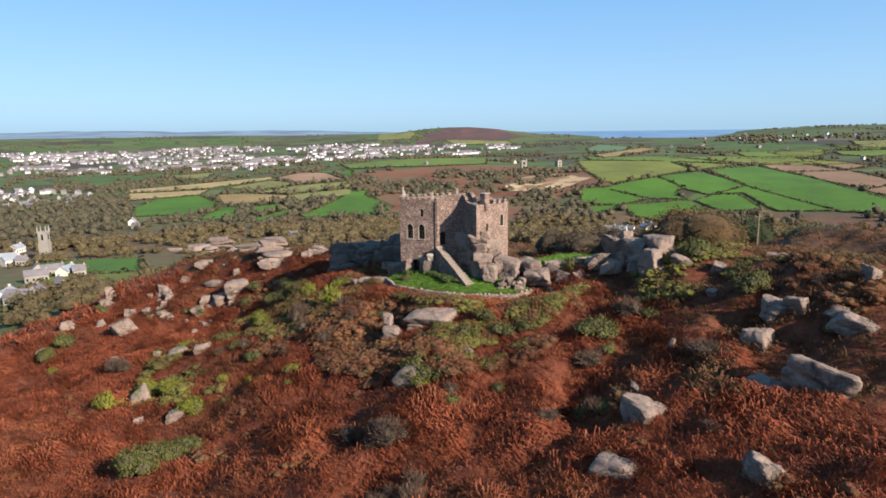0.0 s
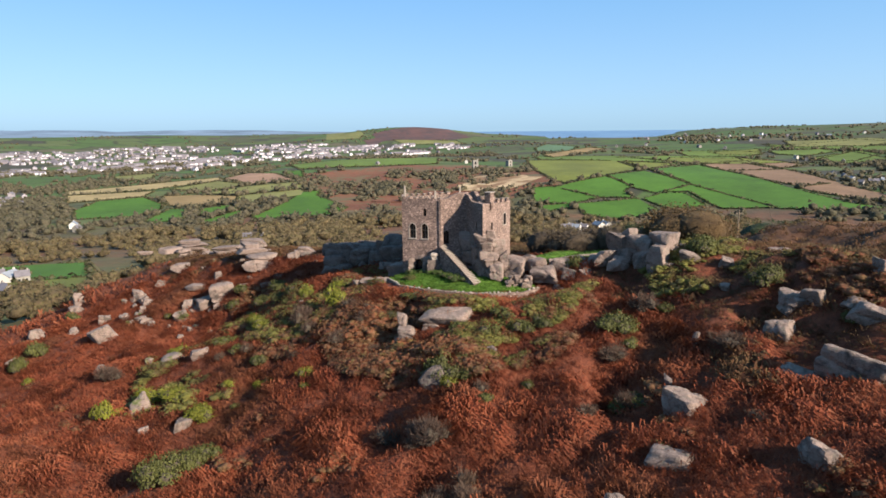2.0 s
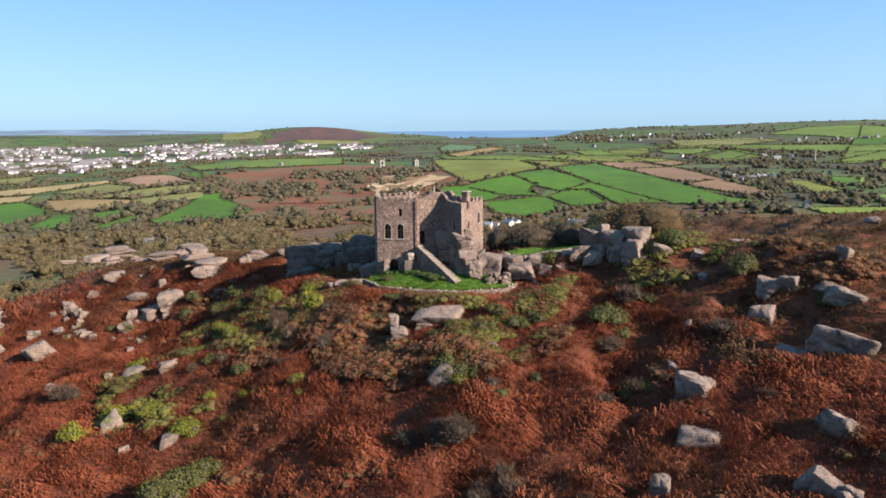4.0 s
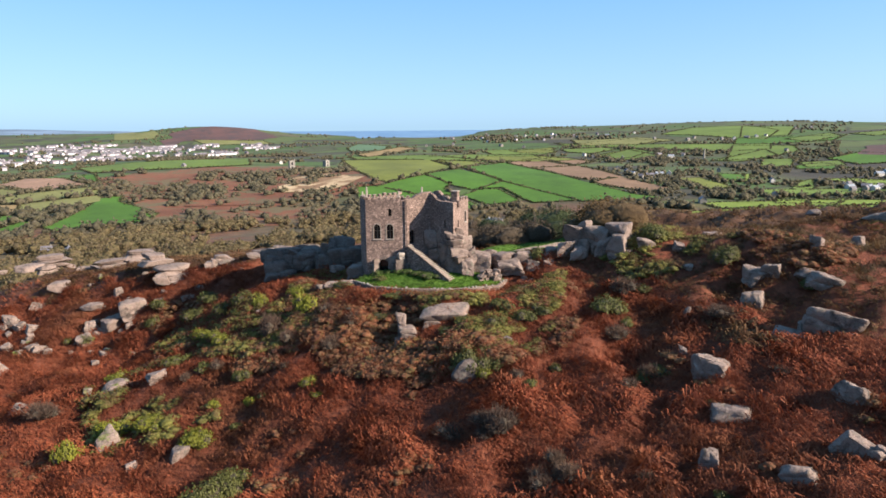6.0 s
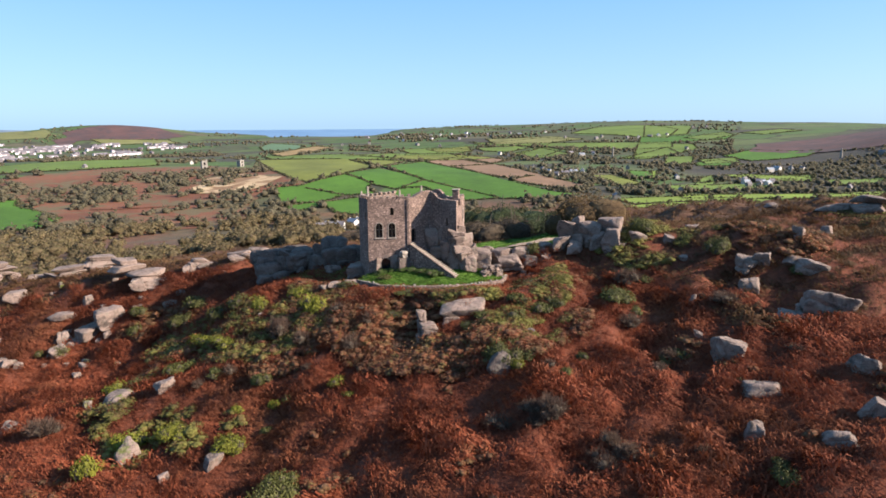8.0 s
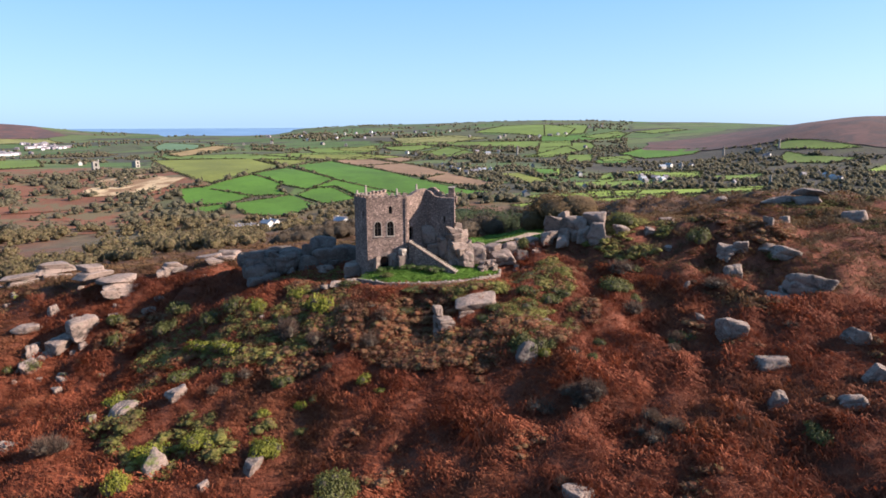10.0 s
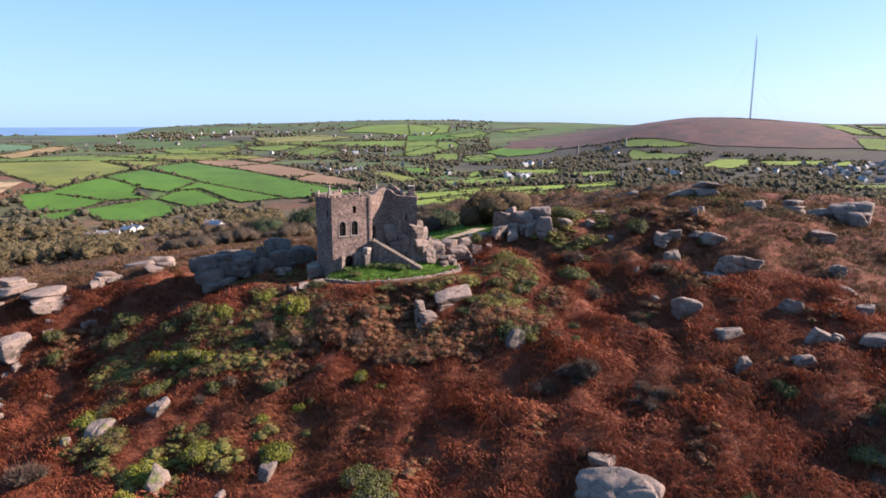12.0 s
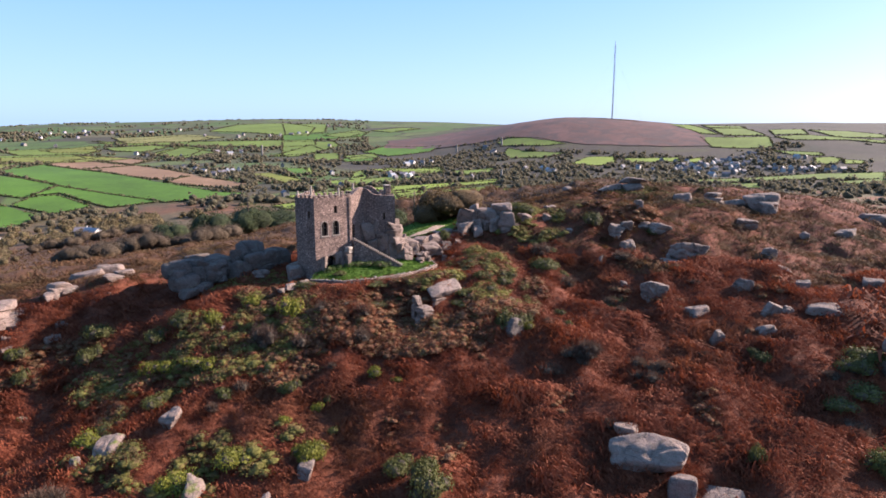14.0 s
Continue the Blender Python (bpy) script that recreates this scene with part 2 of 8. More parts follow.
CONTOURS.append((78, [0, 6, 5, -18, -40, -70, -68, -50, 0, 18, 22, 5]))
CONTOURS.append((100, [0, 4, 4, -10, -45, -70, -70, -55, -20, 10, 20, 5]))
CONTOURS.append((180, [0, -10, -26, -50, -70, -78, -75, -70, -60, -45, -30, 3]))
MOUNDS = [(-60, 78, 34, -1.93), (36, 126, 34, -15.65), (-36, 30, 34, -6.05), (-32, 95, 17, 1.27), (33, 43, 17, 3.13), (-84, 82, 17, -1.05), (7, 69, 17, -0.94), (-84, 126, 34, 8.73), (7, 30, 17, 1.23), (33, 121, 17, 6.62), (-71, 108, 17, 1.38), (-32, 121, 17, 3.0), (-45, 56, 17, -1.05), (-84, 102, 34, -6.26), (46, 56, 17, 0.0), (-6, 82, 17, -3.58), (20, 43, 17, -1.28), (-36, 126, 34, -5.45), (-45, 108, 17, 1.61), (36, 78, 34, 1.97)]
MOUNDS += [(-19, 69, 17, 0.35), (-19, 95, 17, 2.2), (-84, 78, 34, -5.62), (-84, 121, 17, -2.07), (7, 56, 17, -1.58), (-19, 43, 17, 0.94), (33, 69, 17, -1.17), (12, 30, 34, 2.97), (-45, 69, 17, -2.37), (-45, 121, 17, 3.52), (-58, 121, 17, -0.8), (-32, 56, 17, -1.28), (-32, 82, 17, 1.39), (12, 102, 34, 1.71), (-58, 108, 17, -1.55), (7, 43, 17, -1.48), (20, 56, 17, -0.73), (46, 30, 17, -0.25), (7, 95, 17, -0.59), (-58, 82, 17, 0.74), (-449, 2974, 360, 58), (-760, 2900, 350, 8), (-115, 112, 28, 8)]
# smaller rises and hollows of the hilltop, of the ridge to the east and of the west slope
MOUNDS += [(-97, 117, 26, -3.1), (33, 39, 13, -3.5), (-18, 74, 8, 2.3), (22, 66, 8, 2.3), (-38, 72, 13, -1.1), (-66, 106, 8, -1.7), (52, 46, 13, -1.3), (-82, 122, 8, -1.8), (-58, 118, 8, 1.7), (20, 78, 13, 1.5), (-52, 98, 13, -1.7), (-66, 86, 8, 1.2)]
MOUNDS += [(-97, 156, 26, 1.2), (-86, 94, 8, -1.2), (6, 50, 8, 2.1), (-6, 46, 8, -0.5), (6, 62, 8, -1.9), (10, 38, 8, -0.7), (-10, 58, 8, 1.1), (38, 42, 8, -1.7), (-106, 122, 8, -1.2), (-2, 50, 8, -1.4)]


def contour(x, y):
    dx, dy = x - CX, y - CY
    r = np.hypot(dx, dy)
    a = np.degrees(np.arctan2(dx, dy))
    azs = np.array([c[0] for c in CONTOURS] + [290.0])
    tab = np.array([c[1] for c in CONTOURS] + [CONTOURS[0][1]], float)
    a = np.where(a < azs[0], a + 360, a)
    i = np.clip(np.searchsorted(azs, a, side='right') - 1, 0, len(azs) - 2)
    f = np.clip((a - azs[i]) / (azs[i + 1] - azs[i]), 0, 1)
    f = f * f * (3 - 2 * f)
    R = np.sqrt(np.array(RADII, float)); q = np.sqrt(np.minimum(r, 4949))
    j = np.clip(np.searchsorted(R, q, side='right') - 1, 0, len(R) - 2)
    n = len(R)
    u = (q - R[j]) / (R[j + 1] - R[j])
    def cub(row):
        p0, p1 = tab[row, np.maximum(j - 1, 0)], tab[row, j]
        p2, p3 = tab[row, j + 1], tab[row, np.minimum(j + 2, n - 1)]
        g0, g1, g2, g3 = R[np.maximum(j - 1, 0)], R[j], R[j + 1], R[np.minimum(j + 2, n - 1)]
        h = g2 - g1
        m1 = (p2 - p0) / (g2 - g0) * h
        m2 = (p3 - p1) / (g3 - g1) * h
        return (2*u**3-3*u**2+1)*p1 + (u**3-2*u**2+u)*m1 + (-2*u**3+3*u**2)*p2 + (u**3-u**2)*m2
    return cub(i) * (1 - f) + cub(i + 1) * f


def ground(x, y):
    x, y = np.asarray(x, float), np.asarray(y, float)
    z = contour(x, y)
    for mx, my, mr, mh in MOUNDS:
        z = z + mh * np.exp(-((x - mx) ** 2 + (y - my) ** 2) / (mr * mr))
    return z


LAWN = [(-24.2, 87.6), (-22.0, 83.6), (-18.5, 81.6), (-14.0, 80.2), (-9.5, 79.6), (-5.6, 80.6), (-3.6, 83.4), (-4.6, 86.2), (-9.0, 87.0), (-14.0, 89.0), (-20.0, 91.0)]
LAWN_Z = -1.0
FRONT = LAWN[:8] + LAWN[6:0:-1]


def inside(x, y, poly):
    x, y = np.asarray(x, float), np.asarray(y, float)
    hit = np.zeros(np.broadcast(x, y).shape, bool)
    for (ax, ay), (bx, by) in zip(poly, poly[1:] + poly[:1]):
        hit ^= ((ay > y) != (by > y)) & (x < (bx - ax) * (y - ay) / (by - ay + 1e-12) + ax)
    return hit


def edge_distance(x, y, poly):
    best = np.full(np.broadcast(x, y).shape, 1e9)
    for (ax, ay), (bx, by) in zip(poly, poly[1:] + poly[:1]):
        dx, dy = bx - ax, by - ay
        t = np.clip(((x - ax) * dx + (y - ay) * dy) / (dx * dx + dy * dy), 0, 1)
        best = np.minimum(best, np.hypot(x - ax - t * dx, y - ay - t * dy))
    return best


def coast(az):
    """How far off the shore lies by bearing: a bay comes nearer."""
    return 3700 - 1050 * np.clip(np.minimum(az - 1, 16 - az) / 3, 0, 1)


MOUNDS += [(-2950, 1780, 420, 24), (-2650, 2120, 400, 26), (-2330, 2480, 400, 24), (-1960, 2780, 400, 26), (-1560, 3010, 400, 25), (-1120, 3180, 380, 20), (-650, 3330, 330, 14)]
# small scarps: steep on one side, easing out on the other
GULLIES = [((16.4, 54.5), (16.2, 63.0), 1.6), ((16.0, 65.0), (15.4, 72.0), 1.2), ((1.1, 51.3), (1.3, 58.5), 2.0), ((-22.2, 69.5), (-22.4, 76.5), 1.4)]


def surface(x, y):
    """The ground as built: the hill, its hummocks and the levelled lawn."""
    x, y = np.asarray(x, float), np.asarray(y, float)
    z = ground(x, y)
    r = np.hypot(x - CX, y - CY)
    near = np.clip((190 - r) / 70, 0, 1)
    u, v = x * 0.82 + y * 0.57, y * 0.82 - x * 0.57
    z = z + near * ((lattice(x, y, 6.5, 3) - 0.5) * 1.7 + (lattice(x, y, 2.3, 5) - 0.5) * 0.7 + (lattice(u * 0.5, v, 2.6, 6) - 0.5) * 1.2)
    for (ax, ay), (bx, by), deep in GULLIES:
        dx, dy = bx - ax, by - ay
        long = math.hypot(dx, dy)
        along = ((x - ax) * dx + (y - ay) * dy) / long
        side = ((y - ay) * dx - (x - ax) * dy) / long
        past = np.maximum(np.maximum(-along, along - long), 0)
        z = z - deep * np.exp(-(past / 2.5) ** 2) * np.exp(-(side / np.where(side > 0, 1.3, 5.5)) ** 2)
    far = np.clip((r - 500) / 900, 0, 1)
    z = z + far * (lattice(x, y, 260, 8) - 0.5) * 9
    # the land falls to the sea
    az = np.degrees(np.arctan2(x - CX, y - CY))
    sea = np.clip((r - coast(az)) / 250, 0, 1) * np.clip((az + 75) / 10, 0, 1) * np.clip((24 - az) / 4, 0, 1)
    z = z * (1 - sea) - 30 * sea
    inn = inside(x, y, LAWN)
    d = edge_distance(x, y, LAWN)
    # a terrace before the garden wall keeps below it
    front = np.clip((84.5 - y) / 2, 0, 1) * np.clip((x + 30) / 4, 0, 1) * np.clip((2 - x) / 3, 0, 1) * ~inn
    z = z + (np.minimum(z, -1.75 + 0.20 * np.minimum(d, 9)) - z) * front * np.clip((10 - d) / 3, 0, 1)
    w = np.where(inn, 1.0, np.clip(1 - d / 1.2, 0, 1))
    rise = LAWN_Z + 0.26 * np.clip(edge_distance(x, y, FRONT), 0, 7)
    return z * (1 - w) + np.where(inn, rise, LAWN_Z - 0.5) * w


def spaced(c, fine, step, near, far, n):
    """Grid lines: even at the near part, then growing to the horizon."""
    mid = np.arange(c - near, c + near + 0.01, step) + fine
    grow = near + (far - near) * ((np.geomspace(1, 400, n) - 1) / 399)[1:]
    return np.concatenate([(c - grow)[::-1] + fine, mid, c + grow + fine])


GX = spaced(-20, 0, 1.0, 105, 4950, 75)
GY = spaced(75, 0, 1.0, 85, 4950, 75)
gxx, gyy = np.meshgrid(GX, GY)
GZ = surface(gxx, gyy)


def on_ground(x, y):
    """The height of the ground's mesh."""
    i = np.clip(np.searchsorted(GX, x) - 1, 0, len(GX) - 2)
    j = np.clip(np.searchsorted(GY, y) - 1, 0, len(GY) - 2)
    a, b = (x - GX[i]) / (GX[i + 1] - GX[i]), (y - GY[j]) / (GY[j + 1] - GY[j])
    return (GZ[j, i] * (1 - a) + GZ[j, i + 1] * a) * (1 - b) + (GZ[j + 1, i] * (1 - a) + GZ[j + 1, i + 1] * a) * b


def ground_material():
    m, n, l, b = material("moorland", 0.95)
    co = coords(n, l, "World")
    rust = ramp(n, l, noisy(n, l, co, 0.5, 6, 0.7), [(0.28, (0.055, 0.017, 0.009)), (0.5, (0.115, 0.032, 0.016)), (0.72, (0.155, 0.050, 0.025))])
    rust = mixed(n, l, 1.0, rust, ramp(n, l, noisy(n, l, co, 3.2, 6, 0.8), [(0.30, (0.42, 0.40, 0.40)), (0.50, (0.95, 0.92, 0.90)), (0.68, (1.30, 1.25, 1.20))]), 'MULTIPLY')
    scrub = ramp(n, l, noisy(n, l, co, 0.012, 6, 0.7), [(0.34, (0.060, 0.056, 0.030)), (0.48, (0.090, 0.064, 0.038)), (0.60, (0.12, 0.055, 0.032))])
    grain = noisy(n, l, co, 0.09, 5, 0.75)
    scrub = mixed(n, l, 0.9, scrub, ramp(n, l, grain, [(0.3, (0.45, 0.45, 0.45)), (0.68, (1.25, 1.2, 1.1))]), 'MULTIPLY')
    green = ramp(n, l, noisy(n, l, co, 0.004, 5, 0.6), [(0.4, (0.050, 0.080, 0.022)), (0.6, (0.058, 0.046, 0.032))])
    tan = ramp(n, l, noisy(n, l, co, 0.25, 6, 0.7), [(0.3, (0.038, 0.018, 0.010)), (0.5, (0.070, 0.030, 0.015)), (0.7, (0.078, 0.044, 0.021))])
    axes = n.new("ShaderNodeSeparateXYZ")
    l.new(co, axes.inputs[0])
    north = n.new("ShaderNodeVectorMath")
    north.operation = 'DOT_PRODUCT'
    north.inputs[1].default_value = (0.3, 1.0, 0.0)
    l.new(co, north.inputs[0])
    rust = mixed(n, l, steps(n, l, north.outputs["Value"], 103, 117), rust, tan)
    low = ramp(n, l, noisy(n, l, co, 0.06, 6, 0.7), [(0.34, (0.050, 0.062, 0.022)), (0.5, (0.075, 0.085, 0.030)), (0.66, (0.100, 0.072, 0.040))])
    rust = mixed(n, l, steps(n, l, axes.outputs["X"], -160, -200), rust, low)
    d = n.new("ShaderNodeVectorMath")
    d.operation = 'DISTANCE'
    d.inputs[1].default_value = (CX, CY, 0)
    l.new(co, d.inputs[0])
    c1 = mixed(n, l, steps(n, l, d.outputs["Value"], 330, 520), rust, scrub)
    # small pastures, stubble and moor parted by hedges, on the far hills
    turn = n.new("ShaderNodeMapping")
    turn.inputs["Rotation"].default_value = (0, 0, 0.5)
    turn.inputs["Scale"].default_value = (1 / 165, 1 / 95, 1)
    wander = n.new("ShaderNodeTexNoise")
    wander.inputs["Scale"].default_value = 0.006
    bend = n.new("ShaderNodeMix")
    bend.data_type, bend.blend_type = 'RGBA', 'ADD'
    bend.inputs[0].default_value = 0.7
    l.new(co, wander.inputs["Vector"]), l.new(co, turn.inputs["Vector"])
    l.new(turn.outputs[0], bend.inputs[6]), l.new(wander.outputs["Color"], bend.inputs[7])
    plots, hedges = n.new("ShaderNodeTexVoronoi"), n.new("ShaderNodeTexVoronoi")
    hedges.feature = 'DISTANCE_TO_EDGE'
    for v in (plots, hedges):
        v.voronoi_dimensions = '2D'
        v.inputs["Scale"].default_value, v.inputs["Randomness"].default_value = 1.0, 0.72
        l.new(bend.outputs[2], v.inputs["Vector"])
    tint = n.new("ShaderNodeSeparateColor")
    l.new(plots.outputs["Color"], tint.inputs["Color"])
    crops = n.new("ShaderNodeValToRGB")
    crops.color_ramp.interpolation = 'CONSTANT'
    shades = [(0.0, (0.048, 0.081, 0.021)), (0.22, (0.069, 0.088, 0.030)), (0.42, (0.058, 0.062, 0.030)), (0.56, (0.053, 0.088, 0.023)), (0.68, (0.086, 0.074, 0.042)), (0.76, (0.042, 0.038, 0.027)), (0.90, (0.076, 0.093, 0.033))]
    while len(crops.color_ramp.elements) < len(shades):
        crops.color_ramp.elements.new(0.5)
    for e, (p, c) in zip(crops.color_ramp.elements, shades):
        e.position, e.color = p, (*c, 1)
    l.new(tint.outputs["Red"], crops.inputs["Fac"])
    plot = mixed(n, l, steps(n, l, hedges.outputs["Distance"], 0.025, 0.06), (0.035, 0.038, 0.018), crops.outputs["Color"])
    plot = mixed(n, l, 0.8, plot, ramp(n, l, noisy(n, l, co, 0.03, 5, 0.7), [(0.3, (0.7, 0.7, 0.7)), (0.7, (1.15, 1.15, 1.1))]), 'MULTIPLY')
    green = mixed(n, l, steps(n, l, noisy(n, l, co, 0.0022, 4, 0.6), 0.56, 0.60), plot, green)
    east = ramp(n, l, noisy(n, l, co, 0.008, 6, 0.7), [(0.36, (0.026, 0.026, 0.018)), (0.52, (0.040, 0.032, 0.027)), (0.66, (0.050, 0.050, 0.024))])
    near_moor = n.new("ShaderNodeMath")
    near_moor.operation = 'MULTIPLY'
    l.new(steps(n, l, axes.outputs["X"], 620, 720), near_moor.inputs[0])
    l.new(steps(n, l, axes.outputs["Y"], 1250, 1050), near_moor.inputs[1])
    green = mixed(n, l, near_moor.outputs[0], green, east)
    c2 = mixed(n, l, steps(n, l, d.outputs["Value"], 640, 780), c1, green)
    l.new(c2, b.inputs["Base Color"])
    bumped(n, l, b, noisy(n, l, co, 1.2, 8, 0.75), 0.8, 0.35)
    return m


nx, ny = len(GX), len(GY)
gi = np.arange(ny - 1)[:, None] * nx + np.arange(nx - 1)[None]
gf = np.stack([gi, gi + 1, gi + nx + 1, gi + nx], -1).reshape(-1, 4)
ground_ob = new("ground", raw("ground", np.stack([gxx.ravel(), gyy.ravel(), GZ.ravel()], 1), gf, ground_material(), True))
tagged(ground_ob, "rust-brown moorland hill above a wide green valley", "ground", kind="structure")

# ---- the castle ----
CA, CB, CI, CC, CD, CF, CG, CE = (-22.4, 88.6), (-16.8, 87.3), (-13.4, 88.1), (-10.9, 83.9), (-7.3, 90.3), (-10.2, 95.0), (-16.5, 96.4), (-22.9, 92.2)
castle = thing("castle", (-16, 89, 0), "small brown granite rubble castle with battlements, built on boulders", "castle")
BASE = Vector((-16, 89, 0))


def arch_outline(s, z, w, h, pointed=1.25, n=7):
    """The outline of an opening with a pointed head; its foot at s, z."""
    r = w * 0.5 * pointed
    spring = z + h - math.sqrt(max(0.01, r * r - (r - w / 2) ** 2))
    pts = [(s - w / 2, z), (s + w / 2, z)]
    top = math.acos(max(-1, min(1, (r - w / 2) / r)))
    for k in range(n + 1):
        a = top * k / n
        pts.append((s + w / 2 - r + r * math.cos(a), spring + r * math.sin(a)))
    for k in range(n - 1, -1, -1):
        a = top * k / n
        pts.append((s - w / 2 + r - r * math.cos(a), spring + r * math.sin(a)))
    return pts


def wall_panel(p, q, outline, holes, thick, parent, mat, start=0.0, finish=0.0, label="", name="wall"):
    """A wall from p to q with its outline in (along, up), holes cut through; start and finish shorten its inner face for the corners."""
    p, q = Vector((*p, 0)), Vector((*q, 0))
    along = (q - p).normalized()
    inward = Vector((-along.y, along.x, 0))
    length = (q - p).length
    bm = bmesh.new()
    edges = []
    for ring in [outline] + holes:
        vs = [bm.verts.new((s, 0, z)) for s, z in ring]
        edges += [bm.edges.new((vs[k], vs[(k + 1) % len(vs)])) for k in range(len(vs))]
    bmesh.ops.triangle_fill(bm, use_beauty=True, use_dissolve=False, edges=edges, normal=(0, -1, 0))
    out = bmesh.ops.extrude_face_region(bm, geom=bm.faces[:])
    for v in [g for g in out["geom"] if isinstance(g, bmesh.types.BMVert)]:
        v.co.y += thick
        if v.co.x < 0.01:
            v.co.x += start
        elif v.co.x > length - 0.01:
            v.co.x -= finish
    bmesh.ops.recalc_face_normals(bm, faces=bm.faces[:])
    for v in bm.verts:
        v.co = p + along * v.co.x + inward * v.co.y + Vector((0, 0, v.co.z)) - BASE
    return part(name, bm, mat, parent, label), along, inward, p


def opening(at, along, inward, s, z, w, h, parent, surround=True, depth=0.45, pointed=1.25):
    """A window: stone surround, dark glass set back and a glazing bar; without surround, the dark pane alone."""
    ring = arch_outline(s, z, w, h, pointed)
    o = at - BASE
    bm = bmesh.new()
    vs = [bm.verts.new(o + along * a + inward * depth + Vector((0, 0, b))) for a, b in ring]
    bm.faces.new(vs)
    win = part("window", bm, DARK_GLASS, parent, "dark pane of a pointed window, arch or door")
    if surround:
        bm = bmesh.new()
        big = arch_outline(s, z, w + 0.2, h + 0.12, pointed)
        inner, outer = [], []
        for (a, b), (c, d) in zip(ring, big):
            inner.append((a, b)), outer.append((c, d))
        grid = []
        for dep in (-0.05, 0.2):
            grid.append(([bm.verts.new(o + along * a + inward * dep + Vector((0, 0, b))) for a, b in inner],
                         [bm.verts.new(o + along * a + inward * dep + Vector((0, 0, b))) for a, b in outer]))
        k = len(ring)
        for i in range(1, k):
            j = (i + 1) % k
            bm.faces.new((grid[0][0][i], grid[0][0][j], grid[0][1][j], grid[0][1][i]))
            bm.faces.new((grid[0][1][i], grid[0][1][j], grid[1][1][j], grid[1][1][i]))
            bm.faces.new((grid[0][0][j], grid[0][0][i], grid[1][0][i], grid[1][0][j]))
        bmesh.ops.recalc_face_normals(bm, faces=bm.faces[:])
        part("surround", bm, DRESSED, win, "pale dressed granite surround")
        bm = bmesh.new()
        m = Matrix((( *along, 0), (*inward, 0), (0, 0, 1, 0), (0, 0, 0, 1))).transposed()
        m.translation = o
        box(bm, s - w / 2 - 0.16, s + w / 2 + 0.16, -0.12, 0.25, z - 0.16, z, m, 0.02)
        part("sill", bm, DRESSED, win, "pale granite sill")
        bm = bmesh.new()
        box(bm, s - 0.035, s + 0.035, depth - 0.06, depth - 0.01, z, z + h * 0.97, m)
        box(bm, s - w / 2, s + w / 2, depth - 0.055, depth - 0.015, z + h * 0.52, z + h * 0.52 + 0.06, m)
        part("glazing_bar", bm, TIMBER, win)
    return win


def merlons(p, q, z, parent, size=(0.55, 0.5, 0.62), gap=0.6, first=0.0, mat=None, seed=1, coped=True):
    """Battlements along the top of a wall, each a stone block with a coping."""
    rnd = random.Random(seed)
    p, q = Vector((*p, 0)), Vector((*q, 0))
    along = (q - p).normalized()
    m = Matrix(((*along, 0), (-along.y, along.x, 0, 0), (0, 0, 1, 0), (0, 0, 0, 1))).transposed()
    s, length = first, (q - p).length
    while s + size[0] * 0.6 < length:
        w = min(size[0] * rnd.uniform(0.85, 1.1), length - s)
        h = size[2] * rnd.uniform(0.55, 1.1)
        bm = bmesh.new()
        m.translation = p - BASE
        box(bm, s, s + w, 0.02, size[1], z - 0.05, z + h, m, 0.05)
        block = part("merlon", bm, mat or MASONRY, parent)
        if coped:
            bm = bmesh.new()
            box(bm, s - 0.04, s + w + 0.04, -0.03, size[1] + 0.04, z + h, z + h + 0.09, m, 0.02)
            part("coping", bm, LEDGE, block)
        s += w + gap * rnd.uniform(0.85, 1.15)


def flat(points):
    return [(float(a), float(b)) for a, b in points]


